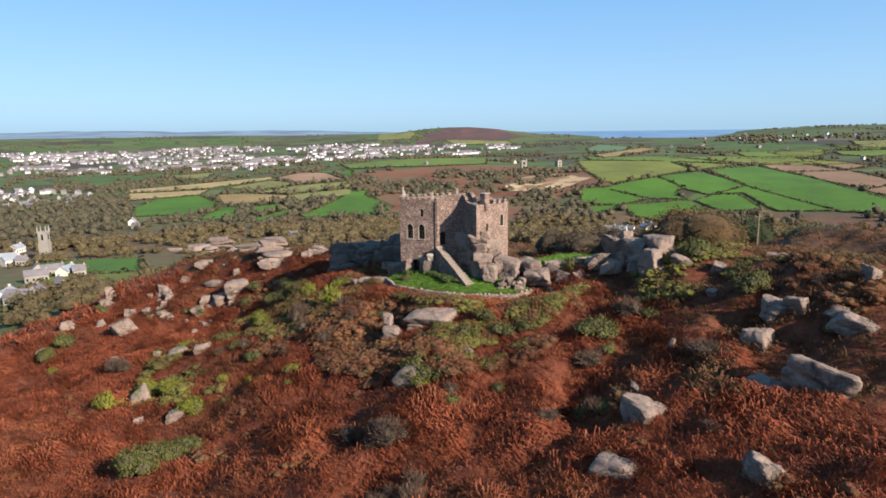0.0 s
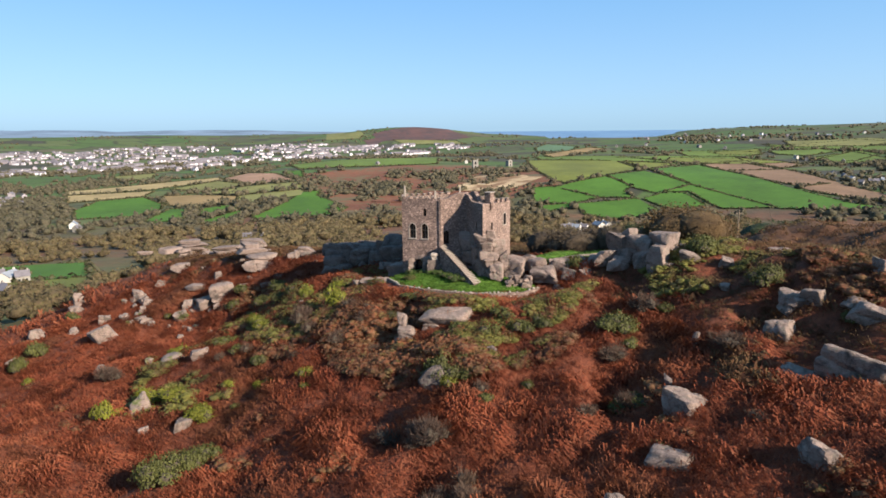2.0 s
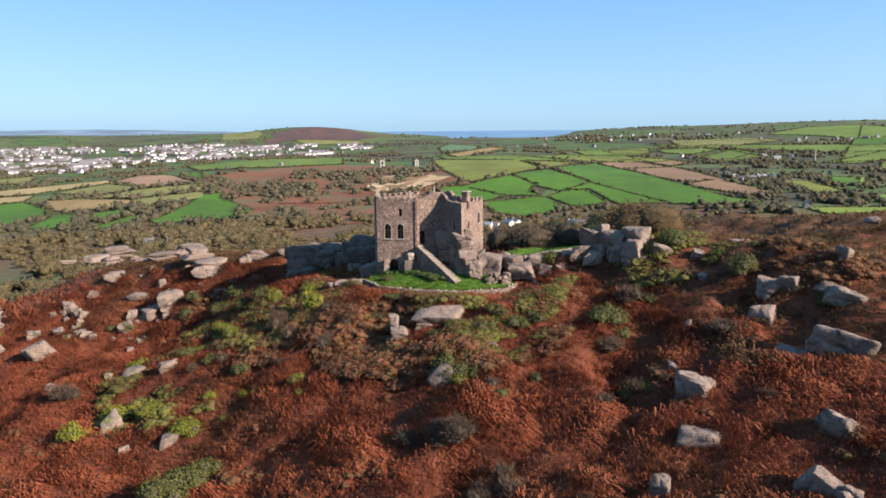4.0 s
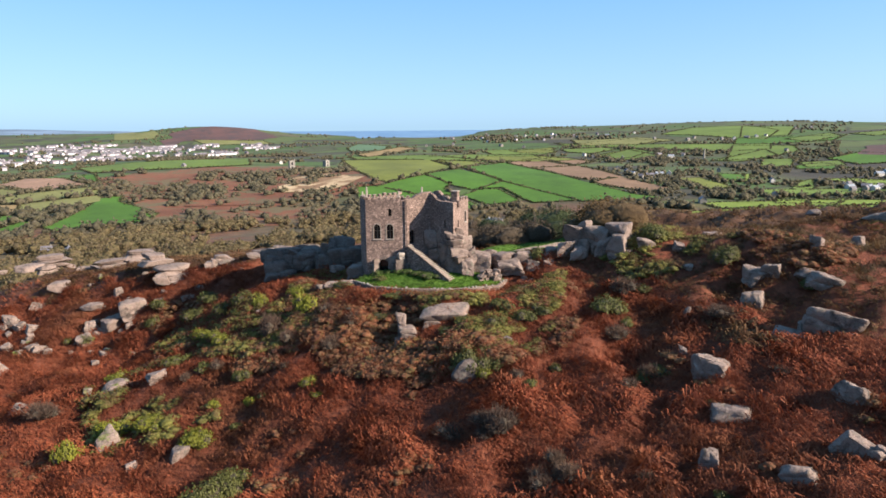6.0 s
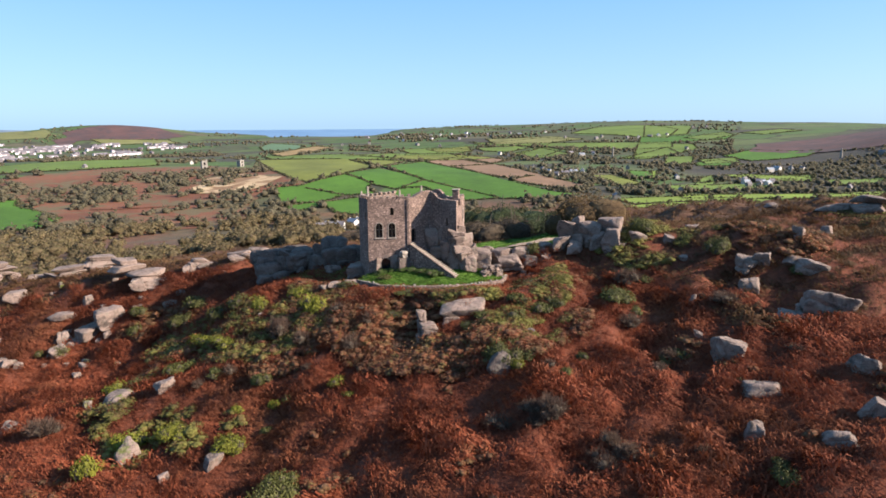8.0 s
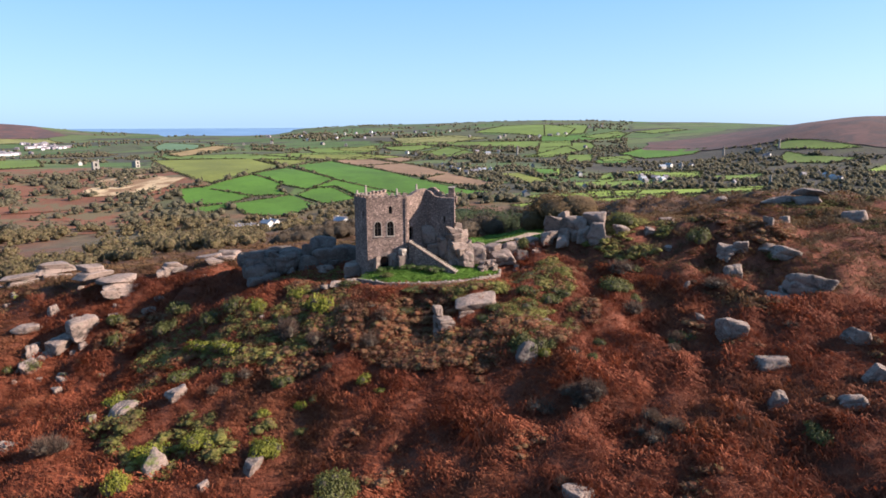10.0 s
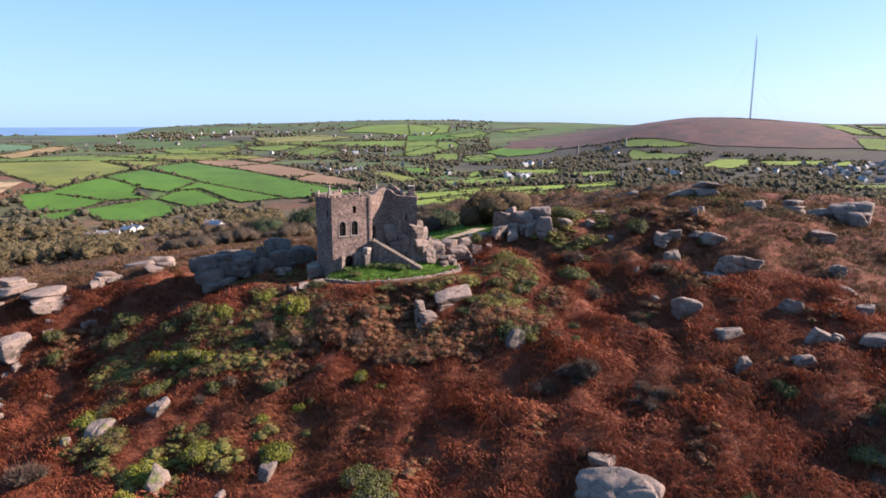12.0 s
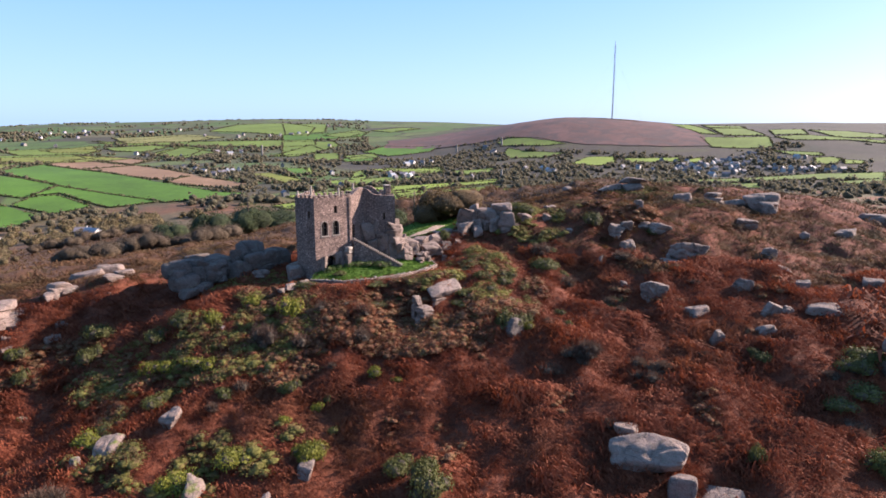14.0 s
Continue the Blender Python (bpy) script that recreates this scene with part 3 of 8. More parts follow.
def build_castle():
    lab = lambda a, b: math.hypot(b[0] - a[0], b[1] - a[1])
    ab, bi, ic, cd = lab(CA, CB), lab(CB, CI), lab(CI, CC), lab(CC, CD)
    # the tall tower: front, with two large and one small window and a low arch at the foot
    front_holes = [arch_outline(1.55, 4.75, 0.95, 2.1), arch_outline(3.35, 4.75, 0.95, 2.1), arch_outline(3.38, 7.9, 0.5, 1.1), arch_outline(2.4, 0.1, 1.3, 1.75), ]
    _, al, inn, o = wall_panel(CA, CB, flat([(0, -1.2), (ab, -1.2), (ab, 10.2), (0, 10.2)]), front_holes, 0.8, castle, MASONRY, 0.7, 0.8, "rubble wall of red-brown granite")
    opening(o, al, inn, 1.55, 4.75, 0.95, 2.1, castle)
    opening(o, al, inn, 3.35, 4.75, 0.95, 2.1, castle)
    opening(o, al, inn, 3.38, 7.9, 0.5, 1.1, castle, False)
    # a dark pane stands in for the shade inside the low arch
    opening(o, al, inn, 2.4, 0.1, 1.3, 1.75, castle, False, 0.7)
    merlons(CA, CB, 10.25, castle, (0.46, 0.42, 0.26), first=0.0, gap=0.42, seed=2)
    # its left side
    el = lab(CE, CA)
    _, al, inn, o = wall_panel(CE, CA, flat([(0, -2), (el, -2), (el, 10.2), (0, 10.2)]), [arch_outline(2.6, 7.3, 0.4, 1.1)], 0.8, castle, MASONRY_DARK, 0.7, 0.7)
    opening(o, al, inn, 2.6, 7.3, 0.4, 1.1, castle, False)
    merlons(CE, CA, 10.25, castle, (0.46, 0.42, 0.28), first=0.1, gap=0.42, seed=3)
    # the link wall beside the tower, with the door at the head of the steps
    door = arch_outline(0.75, 4.0, 0.8, 1.95)
    _, al, inn, o = wall_panel(CB, CI, flat([(0, -1), (bi, -1), (bi, 11.15), (bi - 1.1, 11.1), (bi - 2.0, 10.75), (0.9, 10.4), (0, 10.25)]), [door], 0.8, castle, MASONRY, 0.0, -0.5)
    # the door is the same dark pane, set back
    opening(o, al, inn, 0.75, 4.0, 0.8, 1.95, castle, False, 0.5)
    # the angle pilaster between tower and link
    bm = bmesh.new()
    m = pose(CB[0] - BASE.x, CB[1] - BASE.y, 0, 0, 0, -13)
    box(bm, -0.30, 0.12, -0.12, 0.3, 0.2, 10.1, m, 0.05)
    part("pilaster", bm, MASONRY, castle)
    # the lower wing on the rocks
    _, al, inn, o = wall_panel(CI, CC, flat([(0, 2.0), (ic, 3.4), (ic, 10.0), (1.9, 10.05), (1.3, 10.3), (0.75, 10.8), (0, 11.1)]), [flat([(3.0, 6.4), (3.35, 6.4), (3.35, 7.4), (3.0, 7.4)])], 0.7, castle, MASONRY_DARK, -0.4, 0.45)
    opening(o, al, inn, 3.17, 6.4, 0.35, 1.0, castle, False, 0.4, 6.0)
    right_holes = [flat([(2.15, 6.3), (2.6, 6.3), (2.6, 7.3), (2.15, 7.3)]), arch_outline(5.75, 6.7, 0.7, 1.6)]
    _, al, inn, o = wall_panel(CC, CD, flat([(0, 3.4), (cd, 0.6), (cd, 9.7), (0, 10.0)]), right_holes, 0.7, castle, MASONRY, 0.45, 0.7)
    opening(o, al, inn, 2.37, 6.3, 0.45, 1.0, castle, False, 0.4, 6.0)
    opening(o, al, inn, 5.75, 6.7, 0.7, 1.6, castle)
    d = Vector((CD[0] - CC[0], CD[1] - CC[1])).normalized()
    start = (CC[0] + d.x * 3.5, CC[1] + d.y * 3.5)
    merlons(start, CD, 9.7, castle, (0.6, 0.45, 0.6), 0.6, 0.4, seed=5)
    # chimney block on the parapet, and the leaning remains of a gable
    ang = math.degrees(math.atan2(d.y, d.x))
    bm = bmesh.new()
    m = pose(CC[0] + d.x * 2.5 - BASE.x, CC[1] + d.y * 2.5 - BASE.y, 0, 0, 0, ang)
    box(bm, -0.55, 0.55, 0.02, 0.9, 9.4, 11.3, m, 0.06)
    ch = part("chimney", bm, MASONRY, castle)
    bm = bmesh.new()
    box(bm, -0.62, 0.62, -0.05, 0.97, 11.3, 11.42, m, 0.03)
    part("coping", bm, DRESSED, ch)
    bm = bmesh.new()
    m = pose(CI[0] - BASE.x, CI[1] - BASE.y, 0, 0, 0, math.degrees(math.atan2(CC[1] - CI[1], CC[0] - CI[0])))
    vs = []
    for y in (0.75, 1.25):
        vs.append([bm.verts.new(m @ Vector((s, y, z))) for s, z in ((-0.4, 9.5), (2.9, 9.5), (2.9, 9.9), (2.2, 10.2), (1.6, 10.9), (0.9, 11.35), (0.2, 11.3), (-0.4, 10.9))])
    bm.faces.new(vs[0]), bm.faces.new(vs[1][::-1])
    for k in range(8):
        bm.faces.new((vs[0][k], vs[1][k], vs[1][(k + 1) % 8], vs[0][(k + 1) % 8]))
    bmesh.ops.recalc_face_normals(bm, faces=bm.faces[:])
    part("gable", bm, MASONRY, castle, "broken rubble gable")
    for k in range(5):
        bm = bmesh.new()
        s = 0.9 + k * 0.75
        box(bm, s, s + 0.35, 1.6, 2.0, 9.2, 10.1 + 0.15 * (k % 2), m, 0.05)
        part("roof_block", bm, MASONRY, castle)
    # the back
    for a, b, z in ((CD, CF, 9.5), (CF, CG, 9.6), (CG, CE, 10.2)):
        n = lab(a, b)
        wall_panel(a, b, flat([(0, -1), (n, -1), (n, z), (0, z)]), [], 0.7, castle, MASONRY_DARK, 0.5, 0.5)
        merlons(a, b, z, castle, (0.5, 0.45, 0.32), 0.5, seed=int(z * 10) + 1)
    # lead roofs behind the parapets
    for ring, z in (((CA, CB, CI, CG, CE), 9.4), ((CI, CC, CD, CF, CG), 8.9)):
        bm = bmesh.new()
        cx, cy = sum(p[0] for p in ring) / 5, sum(p[1] for p in ring) / 5
        bm.faces.new([bm.verts.new((cx + (p[0] - cx) * 0.93 - BASE.x, cy + (p[1] - cy) * 0.93 - BASE.y, z)) for p in ring])
        out = bmesh.ops.extrude_face_region(bm, geom=bm.faces[:])
        bmesh.ops.translate(bm, vec=(0, 0, -0.25), verts=[g for g in out["geom"] if isinstance(g, bmesh.types.BMVert)])
        bmesh.ops.recalc_face_normals(bm, faces=bm.faces[:])
        part("roof", bm, LEAD, castle, "flat grey roof behind the parapet")
    # pinnacles at the corners
    for x, y, z, h in ((CA[0] + 0.3, CA[1] + 0.9, 10.2, 1.75), (CB[0] - 0.9, CB[1] + 1.4, 10.0, 1.35), (CI[0] - 0.9, CI[1] + 1.2, 10.4, 1.4), (CE[0] + 0.4, CE[1] - 0.2, 10.2, 0.9)):
        bm = bmesh.new()
        vs = box(bm, -0.17, 0.17, -0.17, 0.17, z - 0.4, z + h, Matrix.Translation((x - BASE.x, y - BASE.y, 0)), 0.04)
        for v in vs:
            if v.co.z > z + h - 0.3:
                v.co.x = (v.co.x - x + BASE.x) * 0.6 + x - BASE.x
                v.co.y = (v.co.y - y + BASE.y) * 0.6 + y - BASE.y
        pin = part("pinnacle", bm, DRESSED, castle, "pale granite pinnacle")


build_castle()


def build_steps():
    """The outer stair from the lawn up to the castle door, with its solid rubble flank."""
    top, foot = Vector((-16.6, 86.9, 4.0)), Vector((-11.5, 81.9, LAWN_Z + 0.85))
    st = thing("stone_stair", (foot.x, foot.y, LAWN_Z), "outdoor stair of pale granite steps beside the castle", "stair")
    run = Vector((foot.x - top.x, foot.y - top.y, 0))
    n = 27
    ang = math.degrees(math.atan2(run.y, run.x))
    length = run.length
    drop = top.z - foot.z
    m = pose(top.x - foot.x, top.y - foot.y, -LAWN_Z, 0, 0, ang)
    rnd = random.Random(4)
    for k in range(n):
        s0 = length * k / n
        z1 = top.z - drop * (k + 0.2) / n
        bm = bmesh.new()
        w = 0.5 if k < 19 else 0.62
        box(bm, s0 + 0.05, s0 + length / n * 0.72, -w - rnd.uniform(0, 0.08), w + rnd.uniform(0, 0.08), z1 - 0.10, z1 + rnd.uniform(-0.01, 0.01), m, 0.025)
        part("step", bm, DRESSED, st)
    bm = bmesh.new()
    prof = [(0, -0.6), (length * 0.97, -0.6), (length * 0.97, top.z - drop * 0.97 - 0.16), (length * 0.8, top.z - drop * 0.8 - 0.16), (0, top.z - 0.16)]
    vs = [[bm.verts.new(m @ Vector((s, y, z))) for s, z in prof] for y in (-0.44, 0.44)]
    bm.faces.new(vs[0]), bm.faces.new(vs[1][::-1])
    for k in range(5):
        bm.faces.new((vs[0][k], vs[1][k], vs[1][(k + 1) % 5], vs[0][(k + 1) % 5]))
    bmesh.ops.recalc_face_normals(bm, faces=bm.faces[:])
    part("flank", bm, MASONRY_DARK, st, "solid rubble flank under the steps")


build_steps()

# ---- rocks ----
def unit_ball(sub):
    bm = bmesh.new()
    bmesh.ops.create_icosphere(bm, subdivisions=sub, radius=1.0)
    v = np.array([p.co[:] for p in bm.verts])
    f = np.array([[p.index for p in t.verts] for t in bm.faces])
    bm.free()
    return v / np.linalg.norm(v, axis=1, keepdims=True), f


BALLS = {4: unit_ball(4), 5: unit_ball(5)}


def stone_mesh(w, d, h, seed, cuts=9, deep=0.55, edge=0.10, rough=0.075):
    """A weathered granite block: flat joint faces met by worn edges, cut by sloping planes, with level weather joints; its foot at z = 0."""
    g = np.random.default_rng(seed)
    way, faces = BALLS[5 if max(w, d, h) > 5.0 else 4]
    normals = np.concatenate([np.eye(3), -np.eye(3)]) + g.normal(0, 0.20, (6, 3))
    reach = np.ones(6)
    more = g.normal(0, 1, (cuts, 3)) + np.array([0, 0, 0.45])
    more /= np.linalg.norm(more, axis=1, keepdims=True)
    normals = np.concatenate([normals, more])
    reach = np.concatenate([reach, np.abs(more).sum(1) * g.uniform(deep, 0.98, cuts)])
    sharp = min(26.0, max(4.5, 2.9 / edge))
    k = np.maximum(way @ (normals / reach[:, None]).T, 0.0) ** sharp
    p = way / (k.sum(1) ** (1 / sharp))[:, None]
    lo, hi = p.min(0), p.max(0)
    size = np.array([w, d, h])
    small = min(w, d, h)
    p = (p - (lo + hi) / 2) / (hi - lo) * size
    off = Vector(g.uniform(-50, 50, 3))
    wave = 2.2 / max(w, d, h)
    lump = np.array([(noise.noise(Vector(q) * wave * 1.3 + off), noise.noise(Vector(q) * wave * 3.4 - off)) for q in p])
    out = (lump[:, 0] * 0.9 + lump[:, 1] * 0.6) * rough * small
    for _ in range(2):      # open joints, the first nearly level, the second steep
        n = np.array([g.normal(0, 0.16), g.normal(0, 0.16), 1.0]) if _ == 0 else np.array([g.normal(), g.normal(), 0.15])
        n /= np.linalg.norm(n)
        s = p @ n
        at = g.uniform(-0.25, 0.3) * (s.max() - s.min()) + 0.16 * small * lump[:, 0]
        out -= 0.085 * small * np.exp(-((s - at) / (0.055 * small + 0.03)) ** 2) * g.uniform(0.2, 1.0)
    p = p + way * out[:, None]
    p[:, 2] += h / 2
    me = raw("stone", p, faces, None)
    bm = bmesh.new()
    bm.from_mesh(me)
    bpy.data.meshes.remove(me)
    return bm


SEED = [100]


def boulder(x, y, w, d, h, rz, shape="block", mat=None, z=None, tilt=None, roll=None, label="weathered pale granite boulder lying in the bracken"):
    SEED[0] += 1
    rnd = random.Random(SEED[0])
    cuts, deep, edge = {"slab": (5, 0.62, 0.26), "large": (6, 0.62, 0.22), "block": (7, 0.56, 0.16)}[shape]
    bm = stone_mesh(w, d, h * 1.06, SEED[0], cuts, deep, edge)
    tip = (rnd.uniform(-5, 5) if shape == "slab" else rnd.uniform(-9, 9)) if tilt is None else tilt
    ob = new("boulder", mesh_of("boulder", bm, mat or GRANITE, "angular"))
    ob.matrix_world = pose(x, y, (on_ground(x, y) - 0.36 * h) if z is None else z, tip, rnd.uniform(-8, 8) if roll is None else roll, rz)
    return tagged(ob, label, "boulder", "boulders on the hill")


def tor(x, y, label, blocks, mat=None, z=None, rz=0.0, edge=0.09, lean=7, cuts=8, fill=True):
    """An outcrop of stacked granite: blocks of (dx, dy, dz, w, d, h, turn)."""
    z = on_ground(x, y) if z is None else z
    t = thing("granite_outcrop", pose(x, y, z, 0, 0, rz), label, "rock outcrop")
    for dx, dy, dz, w, d, h, turn in blocks:
        SEED[0] += 1
        rnd = random.Random(SEED[0])
        bm = stone_mesh(w * 1.05, d * 1.1, h * 1.06, SEED[0], max(4, cuts - 3), 0.64, edge, 0.045)
        m = pose(dx, dy, dz, rnd.uniform(-lean, lean), rnd.uniform(-lean, lean), turn + rnd.uniform(-14, 14))
        for v in bm.verts:
            v.co = m @ v.co
        part("rock", bm, mat or GRANITE, t, smooth="angular")
        if fill and dz > 0.7:        # what the block stands on
            bm = stone_mesh(w * 0.85, d * 0.9, dz + 1.3, SEED[0] + 5000, 4, 0.64, edge, 0.045)
            bm.transform(pose(dx + 0.15, dy + 0.45, -1.0, 0, 0, turn + rnd.uniform(-10, 10)))
            part("rock", bm, mat or GRANITE, t, smooth="angular")
    return t


def piled(length, depth, heights, seed, bw=(1.5, 2.8), bh=(1.0, 1.8), back=0.0, rows=1, foot=-0.8):
    """Blocks heaped in rough courses under an outline of heights along the length."""
    rnd = random.Random(seed)
    blocks = []
    for r in range(rows):
        z = foot
        while z < max(heights):
            course = rnd.uniform(*bh)
            u = -length / 2 + rnd.uniform(-0.4, 0.2)
            while u < length / 2:
                w = rnd.uniform(*bw)
                s = (u + w / 2) / length + 0.5
                k = min(max(s, 0), 0.999) * (len(heights) - 1)
                top = heights[int(k)] * (1 - k % 1) + heights[min(int(k) + 1, len(heights) - 1)] * (k % 1)
                room = top - z
                if room > 0.45 * course:
                    tall = min(course * rnd.uniform(0.92, 1.35), max(room * 1.15, 0.6))
                    dep = depth / rows * rnd.uniform(0.85, 1.15)
                    blocks.append((u + w / 2, (r - (rows - 1) / 2) * depth / rows + rnd.uniform(-0.28, 0.28) + back * max(z, 0), z, w * 1.06, dep, tall * 1.06, rnd.uniform(-16, 16)))
                u += w * 0.97
            z += course * 0.93
    return blocks


def heaped(length, depth, heights, n, size, seed, foot=-1.4):
    """Rounded boulders tumbled over one another, highest along the middle line."""
    rnd = random.Random(seed)
    blocks = []
    for k in range(n):
        s = (k + rnd.uniform(0.1, 0.9)) / n
        v = ((k * 0.618 + rnd.uniform(-0.1, 0.1)) % 1) - 0.5
        q = s * (len(heights) - 1)
        top = heights[int(q)] * (1 - q % 1) + heights[min(int(q) + 1, len(heights) - 1)] * (q % 1)
        top = top * (1 - 1.2 * v * v - (0.25 if v < 0 else 0)) * rnd.uniform(0.82, 1.08)
        w = rnd.uniform(*size)
        h = w * rnd.uniform(0.6, 0.95)
        z = top - h
        turn = rnd.uniform(-40, 40)
        blocks.append(((s - 0.5) * length, v * depth, z, w, w * rnd.uniform(0.75, 1.05), h, turn))
        while z > 0.2:
            z -= h * 0.8
            blocks.append(((s - 0.5) * length + rnd.uniform(-0.3, 0.3), v * depth - 0.2, z, w * 1.1, w, h, turn + rnd.uniform(-20, 20)))
    return blocks


# ---- the outcrops, each a thing of stacked blocks ----
tor(-10.2, 83.9, "tall jointed granite stack carrying the castle wing", [(0.4, 1.4, 4.8, 2.1, 1.7, 1.6, 3), (-1.0, 0.6, 4.9, 1.7, 1.4, 1.1, 4), (-0.4, 0.9, 3.6, 2.5, 2.0, 1.4, 3), (0.0, 0.7, 2.5, 2.5, 2.0, 1.3, 3), (0.4, 0.2, 1.3, 2.2, 1.8, 1.5, 3), (0.9, -0.2, 0.1, 2.3, 1.8, 2.1, 3), (1.4, 1.6, 2.8, 1.8, 1.4, 2.3, 2), (1.9, 0.7, 0.2, 1.4, 1.2, 3.4, 2), (-1.0, 0.9, 0.2, 1.1, 0.9, 2.3, 4)], z=0.0, edge=0.13, lean=6)
tor(-12.2, 86.1, "jointed granite blocks under the castle wall", [(-1.7, 2.5, 2.1, 1.6, 1.3, 3.2, -36), (-0.8, 1.6, 2.7, 2.1, 1.7, 3.1, -37), (0.4, 0.5, 3.3, 1.5, 1.2, 2.7, -38), (1.9, -0.5, 3.8, 2.7, 2.2, 2.0, -39), (-0.4, 0.8, 1.2, 2.2, 1.8, 2.0, -37), (0.8, -0.6, 1.0, 2.2, 1.8, 3.2, -39), (-1.7, 2.1, 0.9, 2.2, 1.8, 1.8, -36)], z=0.0, edge=0.13, lean=5)
tor(-4.6, 84.6, "broken granite blocks beside the lawn", [(-1.9, 0.6, -0.2, 3.4, 2.3, 3.3, -22), (1.2, 1.2, -0.2, 2.6, 2.2, 2.9, 10), (2.2, -0.6, -0.2, 3.4, 2.2, 2.1, -25), (4.2, 0.6, -0.2, 3.0, 2.0, 3.0, -36), (4.9, -1.3, -0.6, 2.1, 1.6, 2.4, -10), (-0.3, -1.2, 0.0, 1.2, 1.0, 0.9, -24), (0.2, 2.7, 0.6, 2.4, 1.8, 2.2, -23), (6.8, -0.2, 0.2, 2.4, 1.5, 2.4, -28), (7.4, -1.8, -0.2, 2.0, 1.4, 2.2, 20), (0.6, -0.4, -0.3, 1.3, 1.1, 1.4, 40), (3.4, 1.9, 0.8, 1.8, 1.2, 1.6, 5)], z=-0.2, edge=0.15, lean=12, cuts=9, fill=False)
tor(8.4, 80.2, "large pile of split pale granite blocks", [(-1.3, 4.0, 0.6, 3.5, 2.3, 3.7, -49), (-0.7, 3.4, 0.8, 2.4, 1.4, 4.0, -49), (0.8, 1.5, 1.6, 3.3, 2.2, 2.5, -50), (-1.1, 2.2, 0.0, 1.9, 1.6, 2.3, -49), (0.6, 1.2, -0.3, 2.1, 1.8, 2.6, -50), (0.9, -0.5, 0.3, 2.1, 1.6, 2.6, -51), (2.0, -1.9, -0.1, 2.9, 2.2, 3.6, -52), (2.8, -0.1, 1.6, 3.5, 2.6, 3.2, -52), (-1.7, 3.6, 0.4, 2.1, 1.6, 1.6, -49), (2.8, -3.2, 0.2, 1.6, 1.3, 1.6, -53), (-3.4, 2.6, -0.4, 2.6, 2.0, 2.4, -20), (-2.2, 0.8, -0.4, 2.2, 1.8, 2.0, -30)], edge=0.12, lean=6, cuts=7)
tor(-33.8, 99.6, "outcrop of rounded granite boulders near the castle tower, shade in their colour", [(-2.0, 3.2, 1.8, 3.8, 3.0, 2.5, -3), (-1.5, 1.8, 0.6, 3.0, 2.4, 2.8, -4), (-1.7, 1.3, 0.0, 4.3, 3.2, 2.6, -3), (0.7, 2.2, 1.5, 2.7, 2.2, 2.9, -5), (2.4, 1.2, 0.2, 4.3, 3.3, 3.6, -6), (3.7, 2.3, 1.6, 4.0, 3.2, 2.7, -6), (-0.2, -0.2, -0.2, 2.9, 2.3, 1.5, -4), (-2.3, -0.1, -0.3, 2.7, 2.2, 1.3, -3), (3.1, -0.3, 0.5, 1.7, 1.3, 1.3, -6), (0.3, 0.9, 0.8, 1.7, 1.3, 2.6, -5), (4.5, 1.2, 0.3, 2.3, 1.9, 3.1, -7), (0.6, 2.2, -0.6, 3.4, 2.6, 2.4, 0)], mat=GRANITE_SHADED, edge=0.62, lean=12, fill=False)
tor(-27.2, 97.4, "rounded granite rocks against the castle tower, shade in their colour", [(1.9, 2.9, 1.1, 4.0, 3.2, 3.3, -9), (3.0, 1.2, 0.0, 5.7, 3.2, 3.4, -10), (4.7, 0.0, -0.4, 3.5, 2.3, 3.7, -11), (-0.7, 2.6, 0.4, 1.6, 1.3, 3.2, -8), (-1.1, 1.5, -0.8, 3.0, 2.4, 2.9, -8), (2.5, 0.4, -0.1, 2.8, 2.2, 1.4, -10)], mat=GRANITE_SHADED, edge=0.6, lean=9, fill=False)
boulder(-40.1, 113.9, 3.0, 2.0, 1.2, 5, "slab", label="flat pale granite slab in the heath behind the outcrop")
boulder(-37.6, 114.6, 3.2, 2.0, 1.3, -4, "slab", label="flat pale granite slab in the heath behind the outcrop")
tor(-31.5, 104.0, "long stacked granite slabs behind the castle tower", [(-2.4, 0.3, 2.7, 4.2, 2.4, 0.9, 15), (1.1, 2.1, 2.7, 4.8, 2.3, 1.0, 13), (-2.4, -0.0, 1.7, 5.3, 2.5, 1.2, 15), (-3.7, -1.9, 0.4, 4.0, 1.9, 1.8, 16), (1.5, 1.7, 1.1, 4.6, 2.2, 1.8, 13)], edge=0.25, lean=4, mat=GRANITE_SHADED)
tor(-14.9, 71.0, "broad weathered granite slab propped on smaller stones", [(0.6, 3.6, 0.4, 3.0, 1.4, 0.8, 8), (-1.4, -0.2, -1.6, 2.3, 1.3, 1.1, 10), (0.7, 0.2, -1.6, 1.5, 0.9, 1.0, 9)], edge=0.2, lean=5, fill=False)
tor(-19.4, 70.2, "short pillar of weathered granite blocks", [(-0.5, 1.4, 2.1, 1.2, 0.9, 1.5, -10), (0.2, 0.7, 1.3, 2.2, 1.6, 0.9, -10), (0.2, 0.5, 0.6, 1.9, 1.4, 0.9, -10), (0.2, 0.1, -0.5, 1.5, 1.1, 1.4, -10), (-0.7, 0.7, -1.1, 1.0, 0.7, 2.0, -9), (0.6, -0.0, -1.3, 1.1, 0.8, 1.3, -11)], edge=0.24, lean=5, cuts=7)
